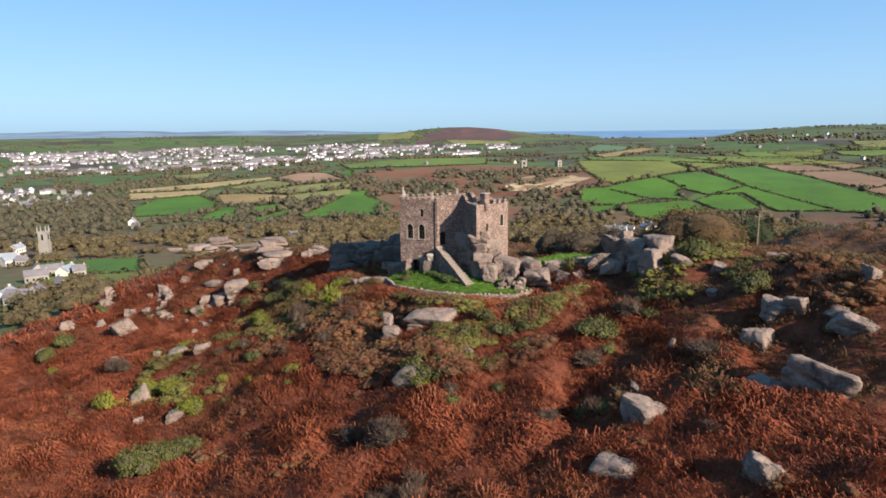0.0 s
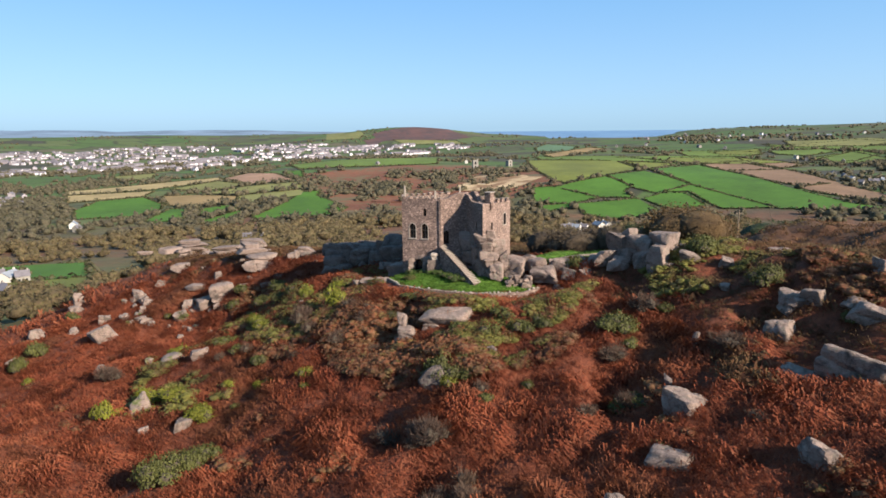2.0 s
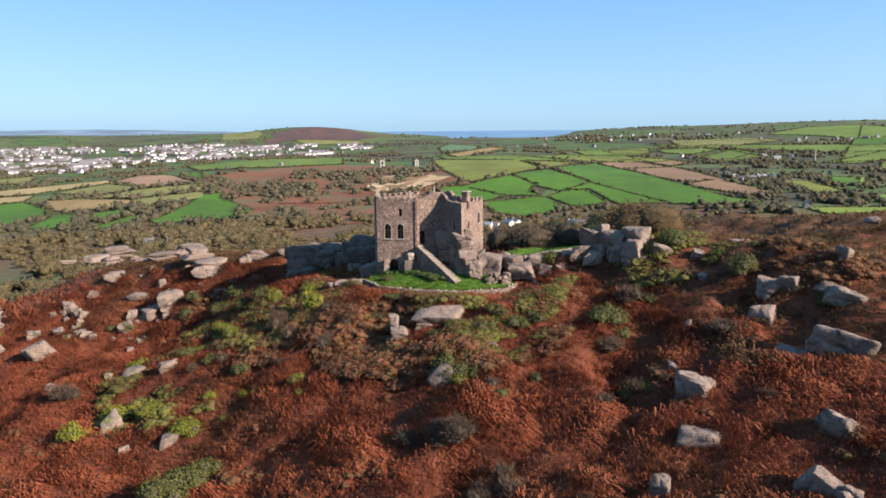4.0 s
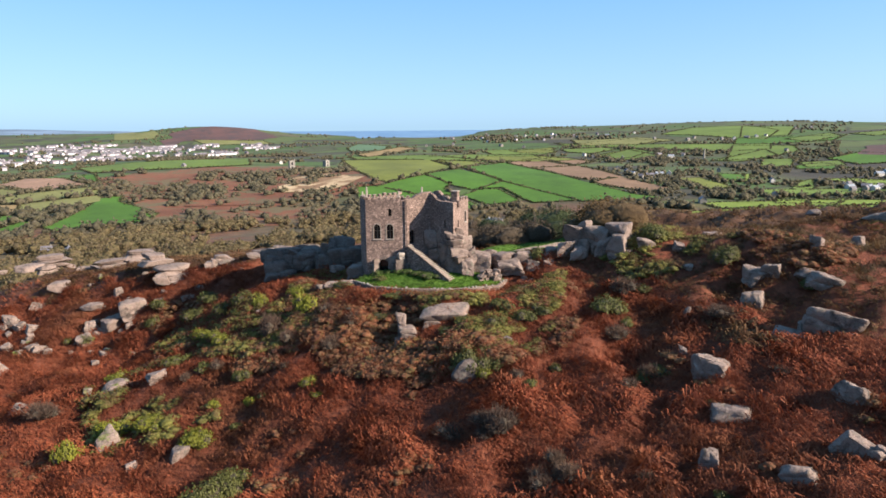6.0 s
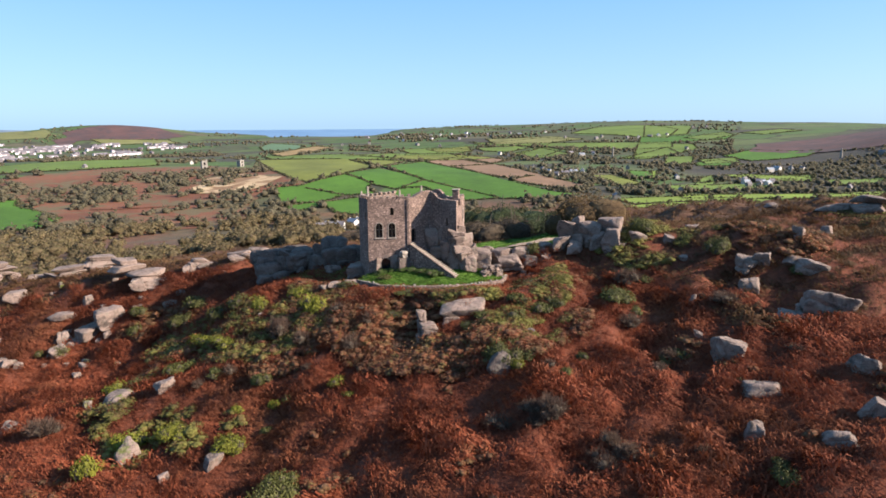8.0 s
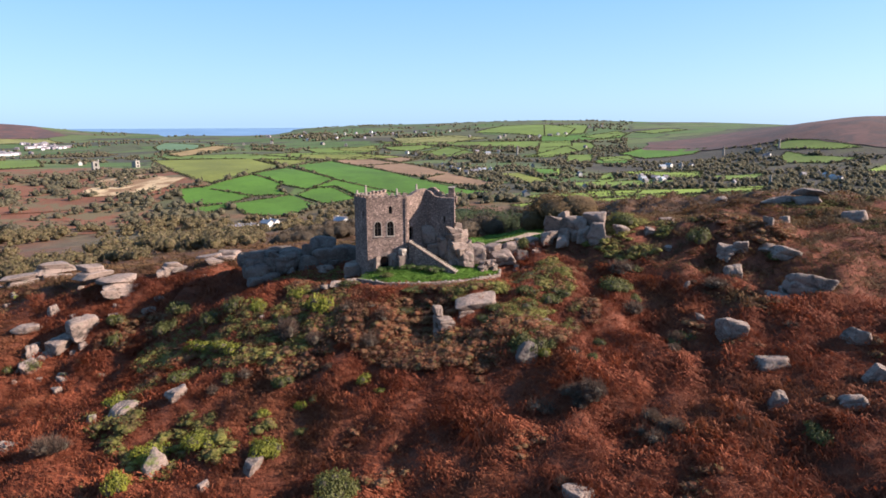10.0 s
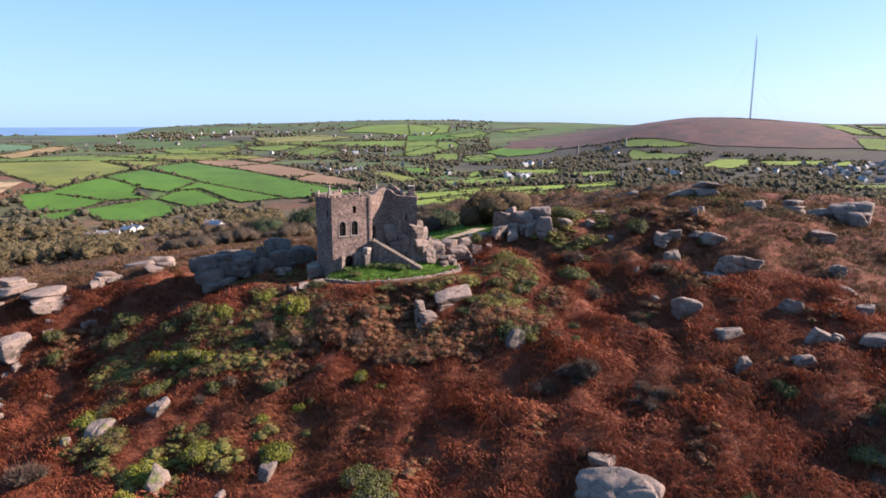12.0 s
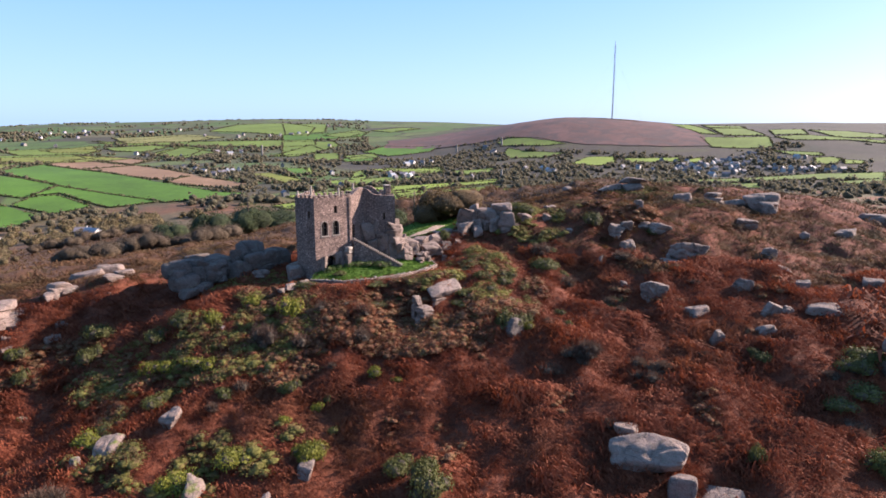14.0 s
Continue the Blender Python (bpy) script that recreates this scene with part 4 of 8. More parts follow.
tor(-84.0, 153.0, "layered pile of flat granite slabs on the skyline", [(-2.9, -0.3, 3.7, 5.2, 2.9, 1.1, 28), (-2.5, -0.1, 2.8, 7.1, 4.0, 1.0, 28), (-2.8, -0.7, 2.1, 6.7, 3.8, 0.9, 28), (-2.9, -1.5, 0.8, 4.8, 2.7, 1.4, 28), (0.4, 0.3, 0.8, 2.6, 2.0, 1.5, 27)], edge=0.3, lean=3, fill=False)
tor(-54.0, 115.0, "low pile of flat rounded granite slabs on the ridge", [(-0.3, 1.9, 2.3, 5.4, 3.6, 1.0, 23), (-0.9, 0.9, 1.4, 5.0, 3.3, 1.2, 23), (0.7, 1.1, 0.6, 5.6, 3.7, 1.3, 22), (1.3, 0.3, -0.5, 4.1, 2.7, 1.5, 22), (-1.7, -0.9, 0.3, 2.6, 2.0, 1.7, 24), (-3.8, 5.2, 2.8, 5.3, 3.5, 1.0, 23), (-4.1, 5.3, 3.6, 3.7, 2.4, 1.2, 24)], edge=0.3, lean=4, fill=False)
tor(-45.3, 116.0, "small pile of rounded granite slabs on the ridge", [(-0.4, 1.2, 0.4, 3.2, 2.4, 1.1, 6), (-1.4, 0.4, -0.6, 2.0, 1.5, 1.6, 7), (0.4, 0.5, -0.4, 2.8, 2.1, 1.2, 6), (-2.5, -0.4, -0.8, 1.8, 1.3, 1.5, 8), (1.5, -0.3, -1.2, 1.9, 1.4, 1.5, 6)], edge=0.3, lean=5, fill=False)
tor(-64.0, 135.0, "stacked granite slabs on the ridge", [(-0.1, 1.5, 1.8, 5.2, 3.4, 0.9, 13), (-0.1, 1.5, 0.9, 6.3, 4.1, 1.1, 13), (-0.0, 0.8, -0.8, 5.1, 3.4, 1.9, 13), (-5.4, -0.2, 0.5, 5.8, 3.3, 0.9, 15), (-4.6, -0.7, -1.0, 5.2, 3.0, 1.6, 15), (3.3, 0.5, -1.1, 3.0, 2.2, 1.6, 12)], edge=0.3, lean=4, fill=False)
tor(-38.5, 122.5, "flat granite slabs in the heath", [(-1.1, 1.4, -0.1, 5.1, 2.9, 1.5, -16), (2.8, 1.5, -0.1, 4.0, 2.2, 1.8, -17)], edge=0.3, lean=4, fill=False)
tor(52.1, 51.7, "broad rounded granite dome on the ridge with small stacked slabs", [(3.1, 0.2, -0.9, 11.0, 5.8, 2.7, -72), (3.8, -2.4, -0.8, 6.6, 5.2, 3.9, -73), (-0.9, 5.5, 2.2, 3.2, 2.7, 1.0, -69), (-1.1, 5.1, 1.4, 3.3, 2.8, 0.9, -69), (-1.3, 4.6, -0.4, 3.2, 2.7, 2.2, -69), (0.8, -4.3, -0.6, 3.2, 1.8, 2.4, -73)], edge=0.45, lean=4, fill=False)
tor(54.9, 76.8, "dark flat granite slabs on the ridge", [(2.2, -0.6, 1.3, 5.9, 3.4, 1.5, -63), (1.5, -0.9, -0.6, 4.7, 2.7, 2.3, -63), (-0.5, 3.0, -0.5, 5.9, 2.8, 1.9, -61), (-6.0, 11.2, -0.3, 1.9, 1.3, 1.1, -57)], edge=0.3, lean=4, fill=False)
tor(-78.0, 143.0, "scattered low granite slabs along the ridge", [(-10.5, 3.0, -0.6, 5.2, 2.6, 1.5, 28), (-7.0, 2.0, -0.5, 3.6, 2.2, 1.2, 20), (2.0, -1.6, -0.5, 4.2, 2.4, 1.4, 24), (5.6, -3.2, -0.5, 4.6, 2.6, 1.7, 24), (-15.5, 0.0, -0.6, 3.4, 2.0, 1.1, 30)], edge=0.3, lean=4, fill=False)
tor(-6.6, 82.4, "small fallen granite blocks on the lawn's edge", piled(2.6, 1.2, [0.5, 0.9, 0.5], 24, (0.6, 1.1), (0.5, 0.9)), z=-0.2, rz=20, lean=14)
tor(-23.2, 90.6, "rough granite footing of the castle tower", [
    (-0.4, 1.2, -1.2, 2.6, 2.8, 3.4, 5), (0.4, -1.2, -1.2, 1.4, 1.4, 2.3, 20), (0.6, 2.4, -1.0, 2.6, 2.4, 3.6, 0), (1.2, -2.3, -1.2, 1.2, 1.0, 2.7, 10), (3.3, -2.7, -1.2, 1.5, 1.0, 2.9, -8), (4.4, -3.0, -1.2, 1.3, 1.0, 2.7, 12), (2.2, -2.2, 0.6, 1.6, 0.7, 0.8, 0)], edge=0.16)
tor(-20.0, 87.9, "rough granite stones flanking the low arch of the tower", [(-1.3, 0.35, -0.4, 1.0, 0.8, 2.2, 10),  (1.15, -0.2, -0.4, 1.15, 0.8, 2.5, -12), (2.1, -0.4, -0.6, 1.2, 0.8, 2.7, 8), (0.0, 0.2, 1.75, 2.0, 0.5, 0.6, -13)], z=0.0, edge=0.2, lean=5, fill=False)
tor(3.4, 86.2, "low granite blocks between the lawn and the pile", [(-1.4, 0.3, -0.5, 1.8, 1.4, 1.4, 20), (0.6, -0.2, -0.6, 2.2, 1.6, 1.6, -15), (2.2, -0.9, -0.5, 1.6, 1.2, 1.3, 35), (-0.2, -1.2, -0.5, 1.1, 0.9, 0.9, 0)], edge=0.22, lean=12, fill=False)
tor(-25.6, 87.6, "low broken granite ledge beside the lawn", [(-1.6, 0.2, -0.3, 2.6, 1.1, 0.8, 8), (0.6, 0.0, -0.3, 2.2, 1.2, 1.0, -6), (2.0, -0.6, -0.4, 1.4, 1.0, 0.9, 20), (-3.2, 0.5, -0.4, 1.8, 0.9, 0.6, 12)], edge=0.2, lean=5)
tor(4.6, 18.6, "tall granite tor on the near shoulder of the hill", heaped(6.0, 4.5, [5.0, 8.0, 8.4, 7.0], 10, (3.0, 4.8), 33), rz=-50, edge=0.2, lean=12, cuts=8)
# the long boulder that leans over a flat slab on the east slope
leaning = thing("granite_outcrop", pose(18.8, 50.4, float(on_ground(18.8, 50.4)), 0, 0, -43), "large pale granite boulder leaning over a flat slab", "rock outcrop")
for place, w, d, h, seed, n in ((pose(0.2, 0.2, -0.55, -10, 14, 0), 5.2, 3.7, 3.2, 905, 5), (pose(-2.3, -1.0, -0.55, 2, 3, 0), 4.6, 2.4, 0.8, 902, 6), (pose(-1.9, 1.6, -0.6, 0, 0, 40), 1.8, 1.6, 1.5, 903, 7)):
    bm = stone_mesh(w, d, h, seed, n, 0.66, 0.24)
    bm.transform(place)
    part("rock", bm, GRANITE, leaning, smooth="angular")

broad_slab = stone_mesh(6.3, 3.0, 1.75, 911, 4, 0.72, 0.26, 0.05)
boulder_slab = new("boulder", mesh_of("boulder", broad_slab, GRANITE, "angular"))
boulder_slab.matrix_world = pose(-14.5, 71.7, -2.5, 17, -3, -8)
tagged(boulder_slab, "broad smooth granite slab tilted below the garden wall", "boulder", "boulders on the hill")

# loose boulders, over the hill
boulder(-77.1, 101.8, 4.7, 2.8, 3.8, 35, "large", GRANITE, roll=-18)
boulder(-86.0, 114.4, 2.4, 1.9, 2.0, 35, "block", GRANITE)
boulder(-97.5, 111.4, 4.0, 2.4, 3.0, 39, "block", GRANITE, roll=-25)
boulder(-99.0, 126.3, 2.7, 1.9, 3.7, 36, "block", GRANITE, roll=-10)
boulder(-96.5, 121.5, 3.3, 2.7, 2.2, 37, "block", GRANITE)
boulder(-90.7, 111.3, 2.5, 1.8, 1.6, 37, "block", GRANITE)
boulder(-95.2, 100.5, 1.6, 1.3, 1.4, 42, "block", GRANITE)
boulder(-67.2, 84.4, 2.3, 1.6, 1.6, 36, "block", GRANITE, roll=15)
boulder(-54.8, 82.7, 4.3, 3.0, 1.8, 31, "large", GRANITE_MOSSY, roll=-15)
boulder(-49.2, 80.2, 2.6, 1.9, 1.7, 28, "block", GRANITE, roll=-10)
boulder(-58.6, 82.8, 1.3, 1.0, 2.0, 33, "block", GRANITE_MOSSY)
boulder(-52.6, 71.2, 2.8, 1.9, 3.0, 33, "large", GRANITE_MOSSY, roll=-20)
boulder(-43.9, 64.8, 2.7, 1.9, 1.5, 30, "large", GRANITE, roll=-5)
boulder(-48.9, 64.6, 1.2, 0.8, 1.1, 34, "block", GRANITE)
boulder(-82.9, 122.2, 2.7, 2.2, 3.1, 32, "block", GRANITE)
boulder(-76.7, 114.0, 2.2, 1.5, 1.9, 32, "block", GRANITE)
boulder(-75.4, 110.7, 1.2, 0.8, 1.7, 32, "block", GRANITE)
boulder(-80.2, 126.1, 3.1, 2.2, 1.7, 31, "block", GRANITE, roll=8)
boulder(-67.2, 115.0, 3.9, 3.1, 1.5, 28, "slab", GRANITE)
boulder(-66.2, 110.4, 2.5, 2.0, 2.0, 29, "block", GRANITE)
boulder(-62.2, 109.9, 3.9, 3.1, 2.5, 27, "large", GRANITE, roll=-12)
boulder(-59.6, 110.6, 4.7, 3.7, 3.4, 26, "large", GRANITE)
boulder(-63.6, 117.7, 1.9, 1.3, 1.8, 26, "block", GRANITE, roll=-10)
boulder(-66.5, 107.9, 2.6, 1.8, 1.9, 29, "block", GRANITE, roll=-15)
boulder(-78.6, 110.5, 2.4, 1.7, 1.6, 33, "block", GRANITE, roll=-15)
boulder(-73.2, 107.6, 2.4, 1.7, 1.4, 32, "block", GRANITE)
boulder(-37.5, 88.8, 0.7, 0.5, 0.9, 20, "block", GRANITE)
boulder(-77.0, 128.5, 4.1, 2.9, 2.2, 19, "block", GRANITE)
boulder(-80.8, 120.4, 2.9, 2.0, 1.8, 22, "block", GRANITE)
boulder(-75.6, 110.2, 1.4, 1.0, 1.2, 21, "block", GRANITE)
boulder(-74.4, 108.1, 2.3, 1.6, 1.4, 21, "block", GRANITE, roll=-10)
boulder(-15.2, 59.9, 2.8, 2.2, 3.0, -15, "large", GRANITE_SHADED, roll=14)
boulder(-13.1, 62.2, 1.1, 0.9, 1.4, -17, "block", GRANITE)
boulder(-9.3, 64.1, 1.1, 0.7, 1.3, -19, "block", GRANITE, roll=10)
boulder(19.7, 62.4, 3.1, 2.5, 2.2, -39, "large", GRANITE, roll=8)
boulder(21.4, 61.1, 2.1, 1.5, 2.1, -41, "large", GRANITE, roll=-20)
boulder(23.2, 59.3, 2.2, 1.7, 1.8, -42, "slab", GRANITE, roll=25)
boulder(23.8, 56.6, 4.0, 2.4, 1.8, -44, "slab", GRANITE, roll=15)
boulder(17.3, 59.2, 2.5, 1.8, 2.1, -39, "large", GRANITE)
boulder(6.5, 50.4, 3.7, 3.2, 3.3, -37, "large", GRANITE, roll=4)
boulder(6.6, 55.0, 0.9, 0.7, 1.0, -34, "block", GRANITE)
boulder(12.1, 40.4, 2.9, 2.0, 2.2, -47, "block", GRANITE, roll=18)
boulder(8.1, 35.7, 2.7, 1.6, 2.2, -47, "large", GRANITE, roll=22)
boulder(3.9, 35.0, 2.9, 2.1, 1.7, -45, "large", GRANITE, roll=-8)
boulder(-0.3, 39.6, 1.7, 1.2, 2.2, -38, "block", GRANITE, roll=-5)
boulder(4.2, 43.2, 4.0, 2.4, 1.5, -39, "slab", GRANITE, roll=-4)
boulder(9.6, 34.2, 1.5, 1.0, 1.2, -49, "block", GRANITE)
boulder(36.6, 65.8, 1.6, 1.3, 2.3, -46, "block", GRANITE)
boulder(24.0, 77.6, 2.6, 1.8, 1.4, -35, "block", GRANITE, roll=10)
boulder(13.5, 76.4, 2.7, 1.9, 1.8, -30, "block", GRANITE)
boulder(17.2, 74.3, 1.9, 1.6, 1.5, -33, "block", GRANITE)
boulder(15.5, 69.0, 1.2, 1.0, 0.9, -34, "block", GRANITE)
boulder(10.1, 60.6, 0.8, 0.5, 2.0, -34, "block", GRANITE, roll=10)
boulder(11.6, 29.8, 5.1, 2.6, 1.6, -77, "slab", GRANITE)
boulder(17.0, 33.7, 1.9, 1.3, 1.6, -75, "block", GRANITE)
boulder(27.0, 40.9, 2.5, 1.8, 2.2, -73, "block", GRANITE)
boulder(20.7, 38.0, 3.9, 2.0, 1.1, -73, "slab", GRANITE, roll=4)
boulder(38.8, 47.3, 3.9, 2.7, 1.9, -71, "block", GRANITE)
boulder(43.0, 38.8, 1.6, 1.1, 1.6, -76, "block", GRANITE)
boulder(27.0, 61.6, 1.4, 1.2, 2.4, -60, "large", GRANITE, roll=-8)
boulder(9.2, 34.3, 1.3, 0.9, 1.1, -73, "block", GRANITE)
boulder(-27.4, 78.6, 1.0, 0.7, 0.9, -33, "block", GRANITE)
boulder(-23.9, 37.8, 7.3, 4.5, 3.5, -70, "large", GRANITE, roll=-12)
boulder(-25.5, 34.8, 2.7, 1.9, 3.9, -72, "large", GRANITE, roll=10)
boulder(-22.9, 31.6, 4.2, 3.4, 1.0, -76, "large", GRANITE)
boulder(49.4, 33.9, 3.3, 2.3, 1.9, -83, "block", GRANITE)
boulder(68.5, 31.0, 7.5, 4.5, 2.9, -85, "slab", GRANITE)
boulder(24.0, 26.5, 2.6, 1.8, 1.3, -85, "block", GRANITE)
boulder(45.0, 60.6, 4.2, 3.2, 2.6, -70, "large", GRANITE, roll=4)
boulder(-22.6, 41.2, 2.6, 2.2, 0.9, -60, "slab", GRANITE)
boulder(-26.4, 96.2, 2.4, 2.0, 1.4, 10, "block", GRANITE)

# smaller stones strewn over the west slope, in loose clusters
strew = random.Random(515)
for cx, cy, n, spread in ((-70, 110, 9, 7.0), (-63, 110, 9, 4.0), (-62, 104, 4, 5.0), (-84, 118, 5, 6.0), (-48, 108, 4, 4.0), (-56, 120, 5, 4.0), (-70, 130, 5, 6.0), (14, 82, 4, 2.5), (-0.5, 82.0, 3, 2.0)):
    for k in range(n):
        size = strew.uniform(0.7, 1.7)
        boulder(round(cx + strew.gauss(0, 0.6) * spread, 1), round(cy + strew.gauss(0, 0.5) * spread, 1), round(size, 2), round(size * strew.uniform(0.6, 0.95), 2), round(size * strew.uniform(0.5, 0.9), 2), round(strew.uniform(-60, 60)), "block", strew.choice((None, None, GRANITE_MOSSY)))

# ---- bracken and shrubs ----
BRACKEN = leafy("dead_bracken", [(0.153, 0.035, 0.016), (0.182, 0.044, 0.020), (0.209, 0.054, 0.024), (0.221, 0.076, 0.039)], 0.85, True, 0.30, 0.0, (0.173, 0.063, 0.031))
HEATH = leafy("dry_heath", [(0.099, 0.044, 0.022), (0.117, 0.054, 0.025), (0.124, 0.067, 0.032), (0.099, 0.062, 0.028)], 0.85, True, 0.3, 0.0, (0.111, 0.074, 0.036))


def frond_tuft(rnd, fronds=8, wide=1.0, lean=0.52):
    """Arched fronds from one root, most of them fallen to one side."""
    v, f = [], []
    for k in range(fronds):
        a = rnd.gauss(0, 0.8) if rnd.random() < 0.75 else rnd.uniform(0, 2 * math.pi)
        ln, lift, wd = rnd.uniform(0.6, 1.5), rnd.uniform(0.22, 0.8), rnd.uniform(0.028, 0.056) * wide
        dx, dy = math.cos(a), math.sin(a)
        ox, oy = rnd.uniform(-0.25, 0.25), rnd.uniform(-0.25, 0.25)
        b = len(v)
        v += [(ox, oy, 0.0), (ox + dx * ln * lean - dy * wd, oy + dy * ln * lean + dx * wd, lift), (ox + dx * ln, oy + dy * ln, lift * 0.5), (ox + dx * ln * lean + dy * wd, oy + dy * ln * lean - dx * wd, lift * 0.92)]
        f.append((b, b + 1, b + 2, b + 3))
    return np.array(v), np.array(f)


def scatter(name, xs, ys, sizes, templates, mat, label, category, sink=0.05, seed=1, z=None, facing=None, smooth=False):
    """Many small plants joined into one mesh."""
    g = np.random.default_rng(seed)
    zs = on_ground(xs, ys) if z is None else z
    which, turn = g.integers(0, len(templates), len(xs)), g.uniform(0, 2 * np.pi, len(xs)) if facing is None else facing
    V, Fc, base = [], [], 0
    for k, (tv, tf) in enumerate(templates):
        s = np.where(which == k)[0]
        c, sn = np.cos(turn[s])[:, None], np.sin(turn[s])[:, None]
        sz = sizes[s][:, None]
        x = (tv[:, 0] * c - tv[:, 1] * sn) * sz + xs[s][:, None]
        y = (tv[:, 0] * sn + tv[:, 1] * c) * sz + ys[s][:, None]
        zz = tv[:, 2][None] * sz + zs[s][:, None] - sink
        V.append(np.stack([x, y, zz], -1).reshape(-1, 3))
        Fc.append((tf[None] + base + (np.arange(len(s)) * len(tv))[:, None, None]).reshape(-1, tf.shape[1]))
        base += len(s) * len(tv)
    ob = new(name, raw(name, np.concatenate(V), np.concatenate(Fc), mat, smooth))
    return tagged(ob, label, category, kind="stuff")


GRASS_BANK = [(-6.4, 89.6), (2, 87.2), (8, 86.6), (14, 89), (18, 96), (8, 104), (-4, 101), (-9, 97)]


# the foot of the hill, under and before the camera
FOREGROUND = [(-125, 72), (-68, 66), (-58, 46), (-32, 42), (-28, 30), (-16, 17), (0, 22), (16, 30), (30, 20), (100, -10), (100, -60), (-125, -60)]


def bracken_patch(name, n, x0, x1, y0, y1, rmin, rmax, size, seed, fronds, wide, label, mat=None, north=None):
    mat = mat or BRACKEN
    g = np.random.default_rng(seed)
    xs, ys = g.uniform(x0, x1, n), g.uniform(y0, y1, n)
    r = np.hypot(xs - CX, ys - 70)
    keep = (r < rmax) & (r >= rmin)
    keep &= ~inside(xs, ys, LAWN) & (edge_distance(xs, ys, LAWN) > 0.8 + 1.6 * lattice(xs, ys, 3, 15))
    keep &= ~inside(xs, ys, [CA, CB, CI, CC, CD, CF, CG, CE]) & ~inside(xs, ys, GRASS_BANK)
    dense = lattice(xs, ys, 9, 12) * 0.6 + lattice(xs, ys, 3.5, 13) * 0.4
    keep &= g.uniform(0, 1, n) < 0.75 + 0.6 * dense
    if north is not None:
        side = np.maximum(ys + 0.12 * np.maximum(xs + 20, 0) - 0.4 * np.maximum(-40 - xs, 0), 119 + 0.55 * (xs - 22) + 0.25 * (ys - 56)) + 10 * lattice(xs, ys, 14, 66) + 8 * lattice(xs, ys, 3, 67) > 122
        keep &= side if north else ~side
    keep &= xs > -160 - 24 * lattice(xs, ys, 20, 68)
    front = inside(xs, ys, FOREGROUND)
    keep &= front if name == "near_bracken" else ~front
    xs, ys = xs[keep], ys[keep]
    clump = lattice(xs, ys + 0.4 * xs, 2.3, 61)
    sizes = g.uniform(0.8, 1.2, len(xs)) * (0.62 + 0.30 * lattice(xs, ys, 6, 4) + 1.05 * clump * clump) * size
    facing = (lattice(xs, ys, 7, 91) + 0.5 * lattice(xs, ys, 2.4, 92)) * 6.3 + g.normal(0, 0.35, len(xs))
    rnd = random.Random(seed)
    scatter(name, xs, ys, sizes, [frond_tuft(rnd, fronds, wide) for _ in range(12)], mat, label, "bracken", 0.08, seed, None, facing)


bracken_patch("bracken", 150000, -112, 75, -20, 162, 0, 88, 0.82, 7, 11, 0.82, "rust-brown dead bracken covering the hillside", BRACKEN, False)
bracken_patch("dry_heath", 64000, -112, 75, 10, 162, 0, 88, 0.8, 17, 9, 1.0, "tan and brown dry heath behind the ridge", HEATH, True)
bracken_patch("outer_bracken", 44000, -185, 130, -40, 230, 88, 175, 1.5, 8, 6, 1.6, "rust-brown bracken on the outer slopes of the hill", BRACKEN, False)
bracken_patch("outer_heath", 34000, -150, 130, -20, 230, 88, 150, 0.95, 18, 6, 1.6, "tan and brown heath on the outer slopes of the hill", HEATH, True)
bracken_patch("near_bracken", 18000, -125, 100, -60, 72, 0, 150, 1.75, 10, 6, 1.8, "rust-brown bracken at the foot of the slope")
bracken_patch("heath", 20000, -330, 330, 100, 520, 150, 420, 1.5, 9, 5, 2.0, "brown heath and bracken falling to the valley", HEATH)

YELLOW = leafy("gorse_in_sun", [(0.121, 0.129, 0.018), (0.155, 0.161, 0.021), (0.190, 0.182, 0.023)], 0.7)
DARK = leafy("gorse_green", [(0.062, 0.064, 0.019), (0.082, 0.085, 0.024), (0.102, 0.104, 0.029)], 0.7)
DRY = leafy("bare_heather", [(0.070, 0.042, 0.031), (0.098, 0.062, 0.046), (0.125, 0.084, 0.064)], 0.85)
LUSH = leafy("garden_leaves", [(0.050, 0.080, 0.020), (0.068, 0.104, 0.026), (0.088, 0.128, 0.030)], 0.75)
TWIG = plain("twigs", (0.055, 0.042, 0.03), 0.9, 0.3, 4.0)


